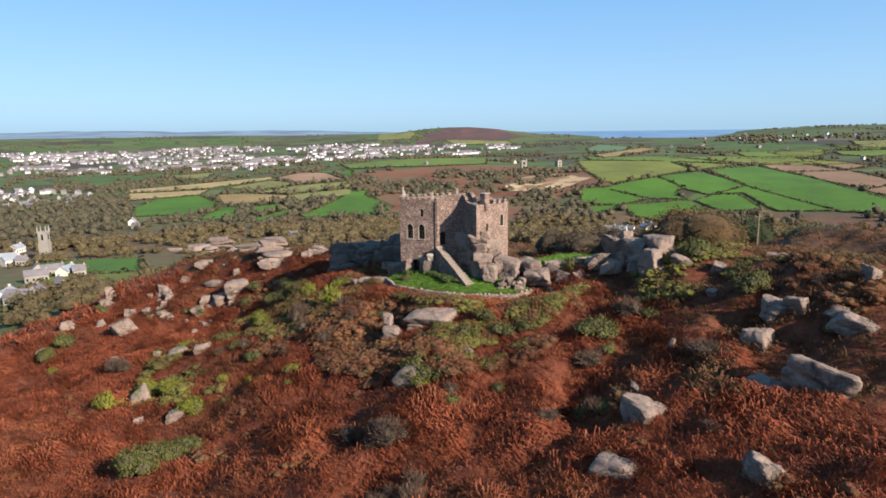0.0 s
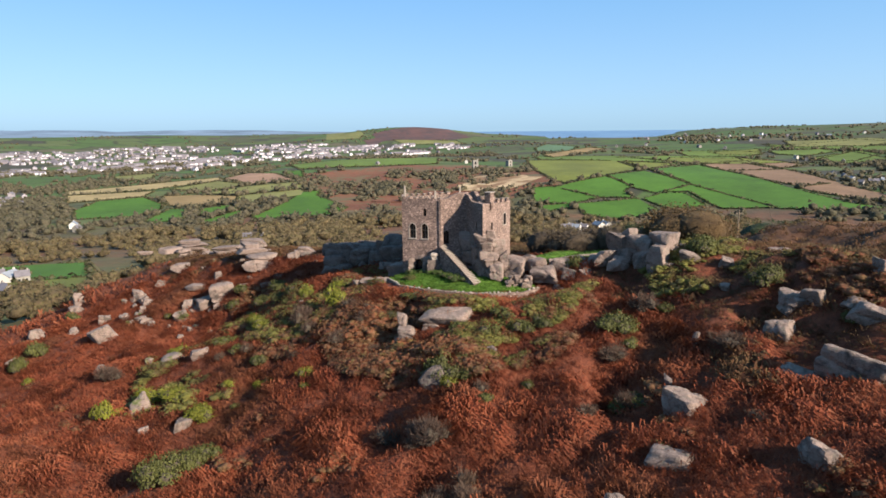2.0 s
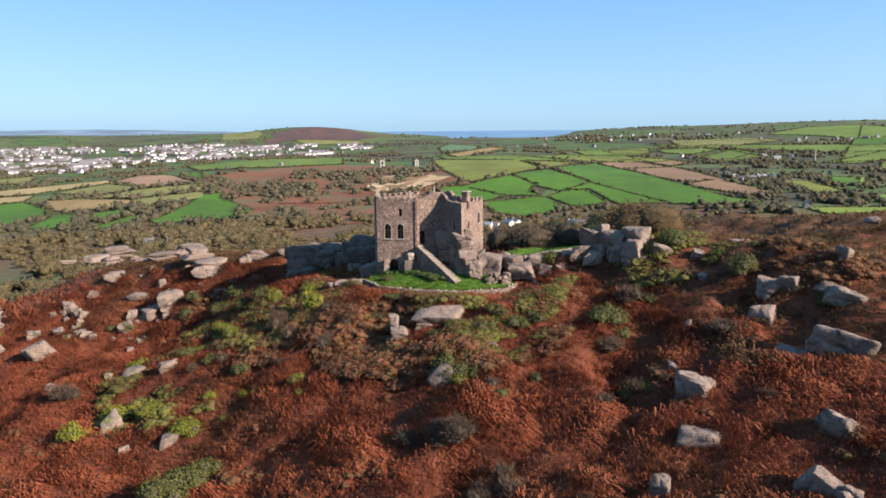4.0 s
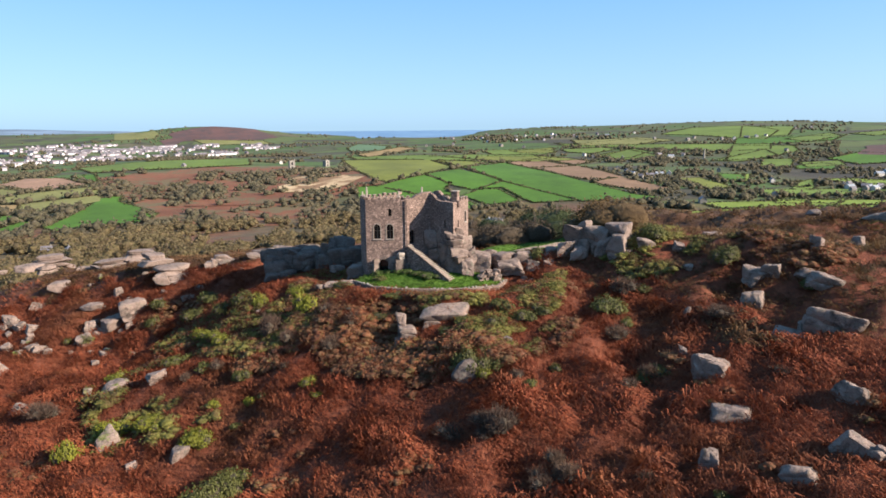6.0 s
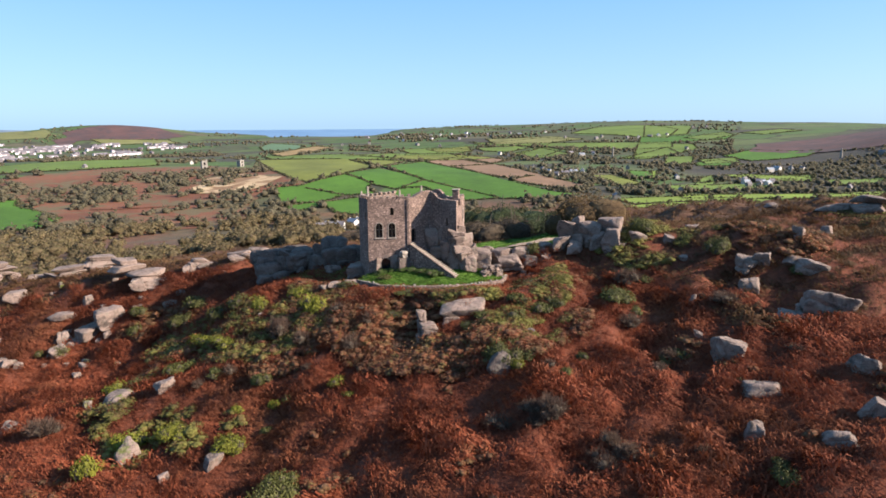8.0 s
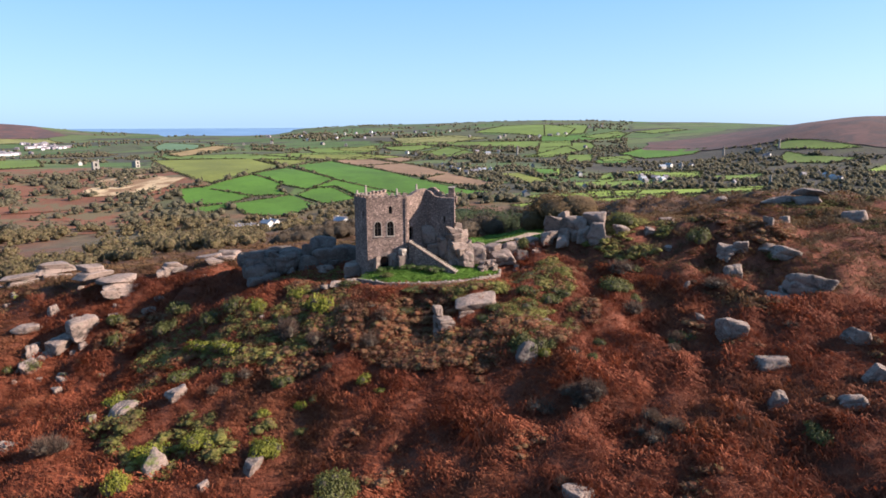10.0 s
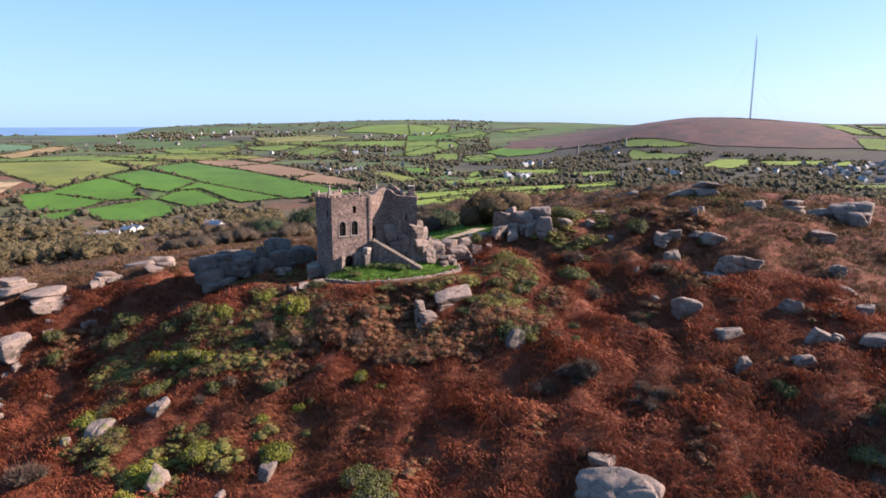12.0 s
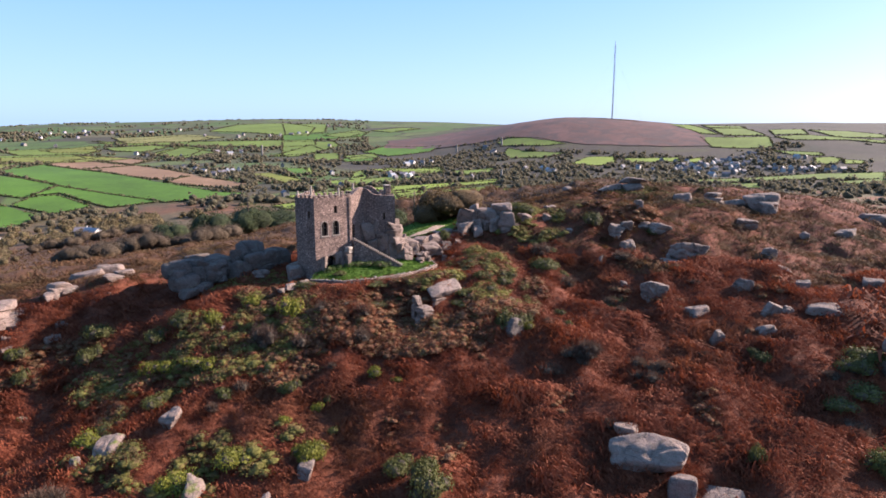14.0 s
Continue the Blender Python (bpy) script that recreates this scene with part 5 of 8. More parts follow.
def leaf_ball(seed, leaves, leaf, lobes, flatness=0.62, ragged=0.16, twiggy=False):
    """Small leaf blades over several lobes; radius about 1, foot at z = 0."""
    g = np.random.default_rng(seed)
    ca = g.uniform(0, 2 * np.pi, lobes)
    cr = g.uniform(0.1, 0.62, lobes)
    cen = np.stack([np.cos(ca) * cr, np.sin(ca) * cr, g.uniform(0.25, 0.75, lobes) * flatness], 1)
    rad = g.uniform(0.30, 0.52, lobes)
    pick = g.integers(0, lobes, leaves)
    nrm = g.normal(size=(leaves, 3))
    nrm[:, 2] = np.abs(nrm[:, 2]) * 0.9 - 0.15
    nrm /= np.linalg.norm(nrm, axis=1, keepdims=True)
    pos = cen[pick] + nrm * (rad[pick] * (1 + g.normal(0, ragged, leaves)))[:, None] * np.array([1, 1, flatness * 1.25])
    pos[:, 2] = np.maximum(pos[:, 2], 0.01)
    t = np.cross(nrm, g.normal(size=(leaves, 3)))
    t /= np.linalg.norm(t, axis=1, keepdims=True) + 1e-9
    b = np.cross(nrm, t) + nrm * g.uniform(-0.5, 0.9, leaves)[:, None]
    s = leaf * g.uniform(0.6, 1.4, leaves)[:, None]
    if twiggy:          # thin bare twigs that fan outwards
        way = nrm + g.normal(0, 0.35, (leaves, 3)) + np.array([0, 0, 0.3])
        ln, th = leaf * g.uniform(2.0, 5.0, (leaves, 1)), leaf * 0.16
        v = np.stack([pos - way * ln - t * th, pos - way * ln * 0.6 + t * th, pos + way * ln * 0.5 + t * th * 0.5, pos + way * ln * 0.4 - t * th], 1).reshape(-1, 3)
        v[:, 2] = np.maximum(v[:, 2], 0.0)
        return v, np.arange(leaves * 4).reshape(-1, 4), cen, rad
    v = np.stack([pos - t * s * 0.5, pos + t * s * 0.5, pos + b * s * 1.3 + t * s * 0.15, pos + b * s * 1.1 - t * s * 0.35], 1).reshape(-1, 3)
    f = np.arange(leaves * 4).reshape(-1, 4)
    return v, f, cen, rad


def core_mesh(cen, rad, flatness, seed):
    """The dark wood inside a shrub: twisted stems from the root towards the lobes."""
    rnd = random.Random(seed)
    bm = bmesh.new()
    for c, r in zip(cen, rad):
        for _ in range(3):
            tip = Vector(c) + Vector((rnd.uniform(-1, 1), rnd.uniform(-1, 1), rnd.uniform(-0.1, 0.6))) * r * 0.8
            mid = tip * 0.5 + Vector((rnd.uniform(-0.1, 0.1), rnd.uniform(-0.1, 0.1), 0.05))
            rings = []
            for p, k in ((Vector((tip.x * 0.1, tip.y * 0.1, -0.05)), 0.045), (mid, 0.03), (tip, 0.008)):
                rings.append([bm.verts.new(p + Vector((math.cos(a), math.sin(a), 0)) * k) for a in (0, 2.1, 4.2)])
            for lo, hi in zip(rings, rings[1:]):
                for i in range(3):
                    bm.faces.new((lo[i], lo[(i + 1) % 3], hi[(i + 1) % 3], hi[i]))
        ico = bmesh.ops.create_icosphere(bm, subdivisions=1, radius=r * 0.72)["verts"]
        for v in ico:
            v.co = Vector((v.co.x, v.co.y, v.co.z * flatness * 1.2)) * rnd.uniform(0.8, 1.1) + Vector(c)
            v.co.z = max(v.co.z, 0.0)
    return bm


def crown_template(seed, lobes, cards, size, sub=2, inner=1.0):
    """A crown of soft lumpy lobes with small twig cards standing off them; radius about 1, foot at z = 0."""
    g = np.random.default_rng(seed)
    ball, tri = unit_ball(sub)
    many = len(ball)
    cen = np.stack([g.uniform(-0.42, 0.42, lobes), g.uniform(-0.42, 0.42, lobes), g.uniform(0.5, 0.85, lobes)], 1) if lobes > 1 else np.array([[0, 0, 0.6]])
    rad = g.uniform(0.52, 0.72, lobes) if lobes > 1 else np.array([0.85])
    v, f = [], []
    for c, r in zip(cen, rad):
        f.append(tri + many * len(v))
        lump = c + ball * (inner * r * g.uniform(0.78, 1.12, (many, 1))) * np.array([1, 1, 0.85])
        v.append(lump)
    pick = g.integers(0, lobes, cards)
    n = g.normal(size=(cards, 3))
    n[:, 2] = np.abs(n[:, 2]) - 0.2
    n /= np.linalg.norm(n, axis=1, keepdims=True)
    p = cen[pick] + n * (rad[pick] * g.uniform(0.9, 1.15, cards))[:, None]
    t = np.cross(n, g.normal(size=(cards, 3)))
    t /= np.linalg.norm(t, axis=1, keepdims=True) + 1e-9
    s = size * g.uniform(0.6, 1.4, cards)[:, None]
    blades = np.stack([p - t * s, p + t * s, p + n * s * 1.3 + np.cross(n, t) * s], 1).reshape(-1, 3)
    base = many * lobes
    v, f = np.concatenate(v + [blades]), np.concatenate(f + [base + np.arange(cards * 3).reshape(-1, 3)])
    v[:, 2] = np.maximum(v[:, 2], 0.0)
    return v, f


SHRUBS = {}


def shrub(x, y, w, h, mat):
    if mat is DRY:
        w, h = w * 0.8, h * 0.85
    if -25 < x < 1 and 71.5 < y < 81.5:          # clipped by the wind before the garden wall
        h = min(h, 0.75)
    big = w > 3.2
    k = int(abs(x * 7 + y * 3)) % 3
    key = (mat.name, big, k)
    if key not in SHRUBS:
        v, f, cen, rad = leaf_ball(40 + k + 9 * big, 2600 if big else 1300, 0.051 if big else 0.066, 14 if big else 9, ragged=0.24 if mat is DRY else 0.14, twiggy=mat is DRY)
        SHRUBS[key] = (raw("foliage", v, f, mat), mesh_of("stem", core_mesh(cen, rad, 0.62, k), TWIG))
    label, cat = {"gorse_in_sun": ("yellow-green gorse bush in full sun on the slope", "gorse bush"), "gorse_green": ("dark green gorse bush among the bracken", "gorse bush"),
                  "garden_leaves": ("leafy green shrub against the castle wall", "shrub"), "bare_heather": ("grey-brown leafless shrub among the bracken", "shrub")}[mat.name]
    place = pose(x, y, on_ground(x, y) - 0.08, 0, 0, (x * 37 + y * 91) % 360)
    t = new("shrub" if mat in (DRY, LUSH) else "gorse_bush")
    t.matrix_world = place @ Matrix.Diagonal((w * 0.56, w * 0.52, h * 0.98, 1))
    tagged(t, label, cat, "shrubs on the hill")
    for name, me in zip(("foliage", "stem"), SHRUBS[key]):
        ob = new(name, me)
        ob.parent = t
    return t


SCRUB = leafy("bramble_scrub", [(0.184, 0.084, 0.041), (0.190, 0.112, 0.052), (0.212, 0.109, 0.062), (0.240, 0.077, 0.040), (0.167, 0.136, 0.048), (0.219, 0.126, 0.082)], 0.85, False, 0.25, 3.2, tints=0.6)


def bramble(n, zone, want, seed, size=1.0, mat=None, label="tangled olive and brown bramble scrub"):
    """Low tangled scrub between the bracken, joined."""
    g = np.random.default_rng(seed)
    xs, ys = g.uniform(min(p[0] for p in zone), max(p[0] for p in zone), n), g.uniform(min(p[1] for p in zone), max(p[1] for p in zone), n)
    m = lattice(xs, ys, 7, 51) * 0.5 + lattice(xs, ys, 2.6, 52) * 0.5
    keep = inside(xs, ys, zone) & (m > want) & ~inside(xs, ys, LAWN) & (edge_distance(xs, ys, LAWN) > 1.9) & ~inside(xs, ys, [CA, CB, CI, CC, CD, CF, CG, CE]) & ~inside(xs, ys, GRASS_BANK) & (np.hypot((xs + 14.6) / 1.35, ys - 70.6) > 2.9)
    xs, ys = xs[keep], ys[keep]
    tpl = []
    for k in range(6):
        v, f = crown_template(600 + k, 2, 54, 0.085, 1, 0.8)
        tpl.append((v * np.array([1, 1, 0.58]), f))
    scatter("bramble_scrub", xs, ys, g.uniform(0.5, 1.3, len(xs)) * (0.7 + 0.7 * lattice(xs, ys, 5, 53)) * size * np.clip(0.25 + edge_distance(xs, ys, LAWN) / 9, 0.3, 1), tpl, mat or SCRUB, label, "scrub", 0.12, seed, smooth=True)


bramble(5200, [(-33, 80), (-27, 68), (-20, 62), (-10, 60), (-2, 63), (3, 70), (0, 80), (-8, 80), (-20, 84), (-30, 88)], 0.43, 15, 1.0)
bramble(5000, [(-62, 104), (-52, 84), (-44, 76), (-34, 74), (-26, 84), (-28, 92), (-44, 104), (-54, 110)], 0.55, 16, 0.9)
bramble(9000, [(-100, 110), (-70, 60), (-40, 34), (0, 28), (30, 30), (50, 60), (30, 90), (5, 78), (-30, 72), (-60, 90)], 0.75, 17, 0.85)
GREEN_SCRUB = leafy("green_scrub", [(0.132, 0.123, 0.035), (0.172, 0.167, 0.043), (0.206, 0.193, 0.051), (0.196, 0.129, 0.059), (0.158, 0.151, 0.041)], 0.85, False, 0.25, 3.2, tints=0.7)
bramble(3200, [(-17, 77.5), (-15.5, 71), (-12, 65), (-7, 62), (-3, 66), (0, 72), (3, 79), (-3, 80.5), (-9, 79)], 0.34, 18, 1.0, GREEN_SCRUB, "green brambles and gorse below the garden wall")
bramble(2600, [(-56, 100), (-47, 86), (-38, 78), (-29, 80), (-26, 86), (-33, 93), (-45, 100)], 0.49, 19, 0.95, GREEN_SCRUB, "green brambles and gorse below the outcrop")
bramble(1400, [(-60, 84), (-52, 66), (-42, 62), (-38, 68), (-46, 84), (-54, 90)], 0.58, 20, 1.0, GREEN_SCRUB, "green scrub round the mossy boulders")
TURF = leafy("mossy_turf", [(0.100, 0.098, 0.026), (0.125, 0.118, 0.030), (0.090, 0.070, 0.030), (0.130, 0.125, 0.034)], 0.9, False, 0.2, 3.0, tints=0.35)
bramble(900, [(9, 72), (17, 66), (25, 72), (25, 84), (14, 86), (9, 80)], 0.46, 23, 1.0, GREEN_SCRUB, "dark green scrub beside the granite pile")
bramble(260, [(18, 58), (30, 56), (34, 66), (26, 72), (18, 68)], 0.50, 24, 1.0, None, "tangled brown bramble scrub on the ridge")

bramble(900, [(-34, 98), (-29, 92), (-24, 88.5), (-23.5, 95), (-28, 99.5)], 0.30, 25, 0.6, GREEN_SCRUB, "short dark green growth between the outcrop and the tower")
bramble(5200, [(38, 58), (46, 52), (56, 56), (72, 64), (80, 84), (66, 92), (50, 80)], 0.40, 26, 0.5, TURF, "mossy olive turf on the crest of the ridge")

# each shrub on the hill
# gorse and dry shrubs, the first six added to deepen the shadow here
shrub(3.2, 24.4, 4.4, 2.6, DARK)
shrub(0.2, 25.0, 4.0, 2.2, DARK)
shrub(-3.0, 23.6, 4.2, 2.0, DARK)
shrub(-6.0, 25.2, 3.6, 1.6, DARK)
shrub(-2.4, 26.6, 3.0, 1.4, DRY)
shrub(-8.4, 23.4, 3.6, 1.8, DRY)
shrub(-13.9, 60.3, 3.0, 2.5, DARK)
shrub(-14.8, 61.4, 3.2, 2.9, DARK)
shrub(-13.0, 59.0, 2.2, 1.6, YELLOW)
shrub(-35.6, 82.6, 3.9, 3.9, DRY)
shrub(-33.0, 78.9, 3.3, 2.9, DRY)
shrub(-28.0, 80.2, 3.0, 2.2, DRY)
shrub(-25.1, 75.8, 3.9, 2.1, DRY)
shrub(-27.6, 73.4, 4.1, 2.6, DRY)
shrub(-23.1, 70.9, 3.3, 2.3, DRY)
shrub(-24.9, 79.0, 2.9, 1.9, DRY)
shrub(-21.8, 77.5, 3.5, 1.8, DARK)
shrub(-19.1, 79.7, 4.3, 1.7, DARK)
shrub(-19.1, 75.6, 1.7, 1.2, DARK)
shrub(-10.1, 73.1, 3.3, 2.0, DARK)
shrub(-8.0, 69.7, 3.2, 2.2, DARK)
shrub(-5.7, 67.3, 2.9, 2.2, DARK)
shrub(-9.4, 67.5, 2.9, 1.8, DARK)
shrub(-13.1, 69.4, 3.2, 1.3, DARK)
shrub(-6.4, 73.7, 3.3, 1.4, DARK)
shrub(-3.7, 68.2, 2.5, 1.6, DARK)
shrub(-5.6, 58.7, 1.5, 1.1, DARK)
shrub(-9.8, 57.8, 2.2, 1.6, DRY)
shrub(-4.6, 74.6, 2.7, 1.3, DARK)
shrub(-1.9, 77.1, 3.5, 1.7, DRY)
shrub(1.2, 84.2, 2.6, 3.1, DARK)
shrub(7.2, 69.6, 3.9, 2.8, DRY)
shrub(4.9, 63.9, 1.8, 1.3, DARK)
shrub(3.0, 55.1, 3.2, 2.3, DRY)
shrub(7.8, 83.5, 1.5, 1.2, DARK)
shrub(15.7, 78.3, 5.1, 2.7, DARK)
shrub(19.0, 72.8, 2.8, 1.8, DARK)
shrub(11.2, 46.4, 2.0, 1.0, DRY)
shrub(11.8, 60.7, 1.4, 1.0, DRY)
shrub(4.0, 45.3, 1.4, 0.7, DARK)
shrub(22.8, 57.7, 2.4, 1.6, DARK)
shrub(23.8, 63.6, 2.6, 1.4, DRY)
shrub(-12.1, 43.9, 2.7, 1.5, DRY)
shrub(-18.1, 52.0, 3.6, 1.7, DRY)
shrub(-0.7, 52.0, 2.1, 1.3, DRY)
shrub(-21.0, 85.2, 2.3, 1.0, DARK)
shrub(-26.0, 87.0, 3.2, 0.9, DARK)
shrub(-29.7, 89.9, 3.0, 1.2, DRY)
shrub(-10.3, 42.2, 3.4, 2.2, DRY)
shrub(-14.9, 51.1, 4.1, 1.9, DRY)
shrub(-12.6, 42.1, 2.8, 2.0, DRY)
shrub(-3.2, 33.7, 2.6, 1.8, DARK)
shrub(-18.0, 30.0, 1.9, 2.9, DARK)
shrub(-11.8, 20.6, 3.9, 3.5, DARK)
shrub(-22.7, 42.8, 2.4, 1.6, DRY)
shrub(-13.9, 49.9, 4.1, 3.0, DRY)
shrub(3.6, 66.9, 5.1, 2.5, DARK)
shrub(2.7, 62.4, 3.9, 2.1, DRY)
shrub(-2.5, 74.1, 4.3, 2.1, DARK)
shrub(-14.9, 75.8, 4.7, 2.6, DARK)
shrub(13.0, 58.3, 4.5, 1.7, DRY)
shrub(-56.4, 68.4, 2.8, 3.6, YELLOW)
shrub(-55.4, 70.2, 1.8, 1.4, YELLOW)
shrub(-52.9, 73.3, 4.0, 2.6, YELLOW)
shrub(-48.3, 71.1, 3.8, 2.2, YELLOW)
shrub(-42.6, 65.6, 3.3, 2.7, YELLOW)
shrub(-40.1, 52.2, 4.3, 3.5, DARK)
shrub(-38.5, 54.1, 3.5, 3.2, DARK)
shrub(-38.1, 57.6, 3.5, 2.3, DARK)
shrub(-56.2, 86.2, 3.1, 1.8, YELLOW)
shrub(-53.8, 86.4, 3.3, 1.6, DARK)
shrub(-92.3, 98.7, 3.7, 3.7, DARK)
shrub(-91.9, 102.4, 4.6, 3.3, DARK)
shrub(-85.7, 92.7, 2.2, 1.9, YELLOW)
shrub(-46.3, 91.4, 2.5, 2.0, YELLOW)
shrub(-42.1, 84.8, 2.2, 2.2, YELLOW)
shrub(-30.8, 68.5, 2.0, 1.6, YELLOW)
shrub(-41.4, 71.5, 1.6, 1.5, YELLOW)
shrub(-37.8, 71.1, 1.2, 1.5, YELLOW)
shrub(-38.6, 66.9, 1.7, 1.1, DARK)
shrub(-45.8, 78.6, 2.4, 1.7, DRY)
shrub(-41.7, 78.6, 2.4, 2.0, DRY)
shrub(-39.0, 74.4, 1.9, 1.3, DARK)
shrub(-62.3, 79.4, 4.5, 3.0, DRY)
shrub(-94.6, 117.3, 2.9, 2.2, DARK)
shrub(-33.4, 72.8, 1.8, 1.3, DRY)
shrub(-32.4, 89.8, 3.1, 2.4, YELLOW)
shrub(-30.8, 83.5, 3.1, 3.5, YELLOW)
shrub(-37.8, 91.0, 2.5, 2.3, YELLOW)
shrub(-42.9, 95.1, 3.4, 2.7, DARK)
shrub(-40.1, 94.0, 3.4, 2.6, DARK)
shrub(-46.3, 104.2, 4.2, 2.9, DARK)
shrub(-49.0, 102.5, 3.6, 2.9, DARK)
shrub(-35.8, 82.8, 3.4, 4.0, DRY)
shrub(-44.9, 90.6, 2.9, 1.9, YELLOW)
shrub(-42.5, 85.6, 2.3, 1.8, DARK)
shrub(-38.6, 74.3, 2.4, 1.8, DARK)
shrub(-43.5, 79.3, 2.9, 1.7, DARK)
shrub(-37.3, 70.8, 1.5, 1.6, YELLOW)
shrub(-36.1, 70.7, 1.2, 1.4, DARK)
shrub(-11.8, 60.1, 2.6, 1.8, DARK)
shrub(-12.0, 62.5, 2.2, 1.5, DARK)
shrub(-9.5, 55.2, 1.7, 1.3, DARK)
shrub(18.6, 66.2, 3.9, 2.8, DARK)
shrub(4.1, 55.0, 2.7, 1.1, DARK)
shrub(9.1, 68.9, 2.9, 1.5, DARK)
shrub(4.8, 67.8, 2.8, 1.5, DARK)
shrub(2.1, 54.8, 2.1, 1.4, DARK)
shrub(-29.8, 65.8, 1.6, 0.7, YELLOW)
shrub(-14.5, 68.4, 3.4, 0.9, DARK)
shrub(-66.6, 107.8, 2.8, 1.8, DARK)
shrub(-69.2, 108.1, 1.6, 1.5, DARK)
shrub(-55.0, 108.4, 2.9, 2.2, DARK)
shrub(-10.7, 44.9, 2.4, 2.2, DRY)
shrub(-5.7, 39.3, 2.2, 1.5, DRY)
shrub(-2.4, 34.6, 2.1, 1.4, DARK)
shrub(-15.5, 50.0, 2.6, 1.5, DRY)
shrub(-55.8, 105.5, 2.3, 2.3, DARK)
shrub(-55.2, 108.6, 2.0, 2.3, YELLOW)
shrub(-48.1, 102.4, 2.8, 2.3, DARK)
shrub(-48.3, 85.5, 3.4, 2.0, DARK)
shrub(-44.5, 89.5, 2.5, 2.0, YELLOW)
shrub(-42.7, 86.8, 3.2, 1.4, YELLOW)
shrub(-43.0, 66.8, 2.1, 2.1, YELLOW)
shrub(-42.1, 65.4, 1.5, 1.1, DARK)
shrub(-52.0, 100.2, 1.9, 1.5, DARK)
shrub(-17.3, 30.4, 1.5, 1.8, DARK)
shrub(-11.8, 20.4, 2.7, 3.1, DARK)
shrub(-10.9, 42.9, 2.7, 1.7, DRY)

# ---- the valley: fields, hedges, woods, houses ----
def field_material(name, colour, streak=0.12, blotch=None):
    m, n, l, b = material(name, 0.95)
    co = coords(n, l, "World")
    lo, hi = tuple(c * 0.72 for c in colour), tuple(c * 1.22 for c in colour)
    col = ramp(n, l, noisy(n, l, co, 0.012, 6, 0.65), [(0.32, lo), (0.68, hi)])
    fine = ramp(n, l, noisy(n, l, co, 0.12, 4, 0.7), [(0.3, (0.82, 0.84, 0.80)), (0.7, (1.1, 1.08, 1.1))])
    col = mixed(n, l, 1.0, col, fine, 'MULTIPLY')
    if blotch:
        patch = steps(n, l, noisy(n, l, co, 0.02, 6, 0.72, 0.8), 0.46, 0.56)
        col = mixed(n, l, patch, col, blotch)
    w = n.new("ShaderNodeTexWave")
    w.inputs["Scale"].default_value, w.inputs["Distortion"].default_value = 0.09, 1.5
    l.new(co, w.inputs["Vector"])
    col = mixed(n, l, streak, col, ramp(n, l, w.outputs["Fac"], [(0.2, (0.7, 0.7, 0.66)), (0.8, (1.1, 1.1, 1.1))]), 'MULTIPLY')
    l.new(col, b.inputs["Base Color"])
    bumped(n, l, b, noisy(n, l, co, 0.5, 4, 0.7), 0.5, 0.4)
    return m


GREEN = field_material("pasture", (0.044, 0.104, 0.009))
LIGHT = field_material("pale_pasture", (0.086, 0.124, 0.020))
LIME = field_material("sunlit_pasture", (0.122, 0.165, 0.024))
OLIVE = field_material("rough_pasture", (0.116, 0.126, 0.022))
SAGE = field_material("dry_pasture", (0.14, 0.135, 0.045))
STRAW = field_material("stubble", (0.27, 0.20, 0.095))
TAN = field_material("dry_stubble", (0.21, 0.14, 0.062))
PINK = field_material("harrowed_soil", (0.235, 0.138, 0.092))
PLOUGH = field_material("ploughed_soil", (0.170, 0.100, 0.060), 0.3)
RUST = field_material("moor_bracken", (0.140, 0.052, 0.028), 0.12, (0.094, 0.070, 0.036))
SAND = field_material("spoil_sand", (0.40, 0.28, 0.165), 0.12, (0.17, 0.095, 0.05))
TEAL = field_material("kale", (0.075, 0.125, 0.065))
HEATHER = field_material("heather_moor", (0.090, 0.045, 0.041), 0.12, (0.056, 0.036, 0.036))
HEDGE = leafy("hedge", [(0.048, 0.052, 0.024), (0.070, 0.072, 0.034), (0.100, 0.086, 0.050)], 0.8, True, 0.3)
FIELD_WORDS = {"pasture": "bright green grass field in the valley", "pale_pasture": "pale green grass field with hedges", "sunlit_pasture": "yellow-green sunlit grass field", "rough_pasture": "olive-green rough grass field",
               "dry_pasture": "dry grey-green grass field", "stubble": "straw-coloured stubble field", "dry_stubble": "tan stubble field", "harrowed_soil": "pinkish bare soil field", "ploughed_soil": "brown ploughed field",
               "moor_bracken": "rust-brown bracken moor in the valley", "spoil_sand": "pale bare sandy mine spoil", "kale": "blue-green crop field", "heather_moor": "purple-brown heather on a far hill"}
FIELDS = []


def clump_template(seed, quads, tall=1.0):
    """A small ragged clump of leaf blades round a lumpy middle; radius 1."""
    g = np.random.default_rng(seed)
    n = g.normal(size=(quads, 3))
    n[:, 2] = np.abs(n[:, 2]) - 0.1
    n /= np.linalg.norm(n, axis=1, keepdims=True)
    p = n * g.uniform(0.55, 1.0, (quads, 1)) * np.array([1, 1, tall])
    t = np.cross(n, g.normal(size=(quads, 3)))
    t /= np.linalg.norm(t, axis=1, keepdims=True) + 1e-9
    b = np.cross(n, t)
    s = g.uniform(0.35, 0.6, (quads, 1))
    v = np.stack([p - t * s, p - b * s, p + t * s, p + b * s + n * 0.15], 1).reshape(-1, 3)
    v[:, 2] = np.maximum(v[:, 2], -0.05)
    return v, np.arange(quads * 4).reshape(-1, 4)


HEDGE_CLUMPS = [clump_template(k, 7, 1.15) for k in range(6)]


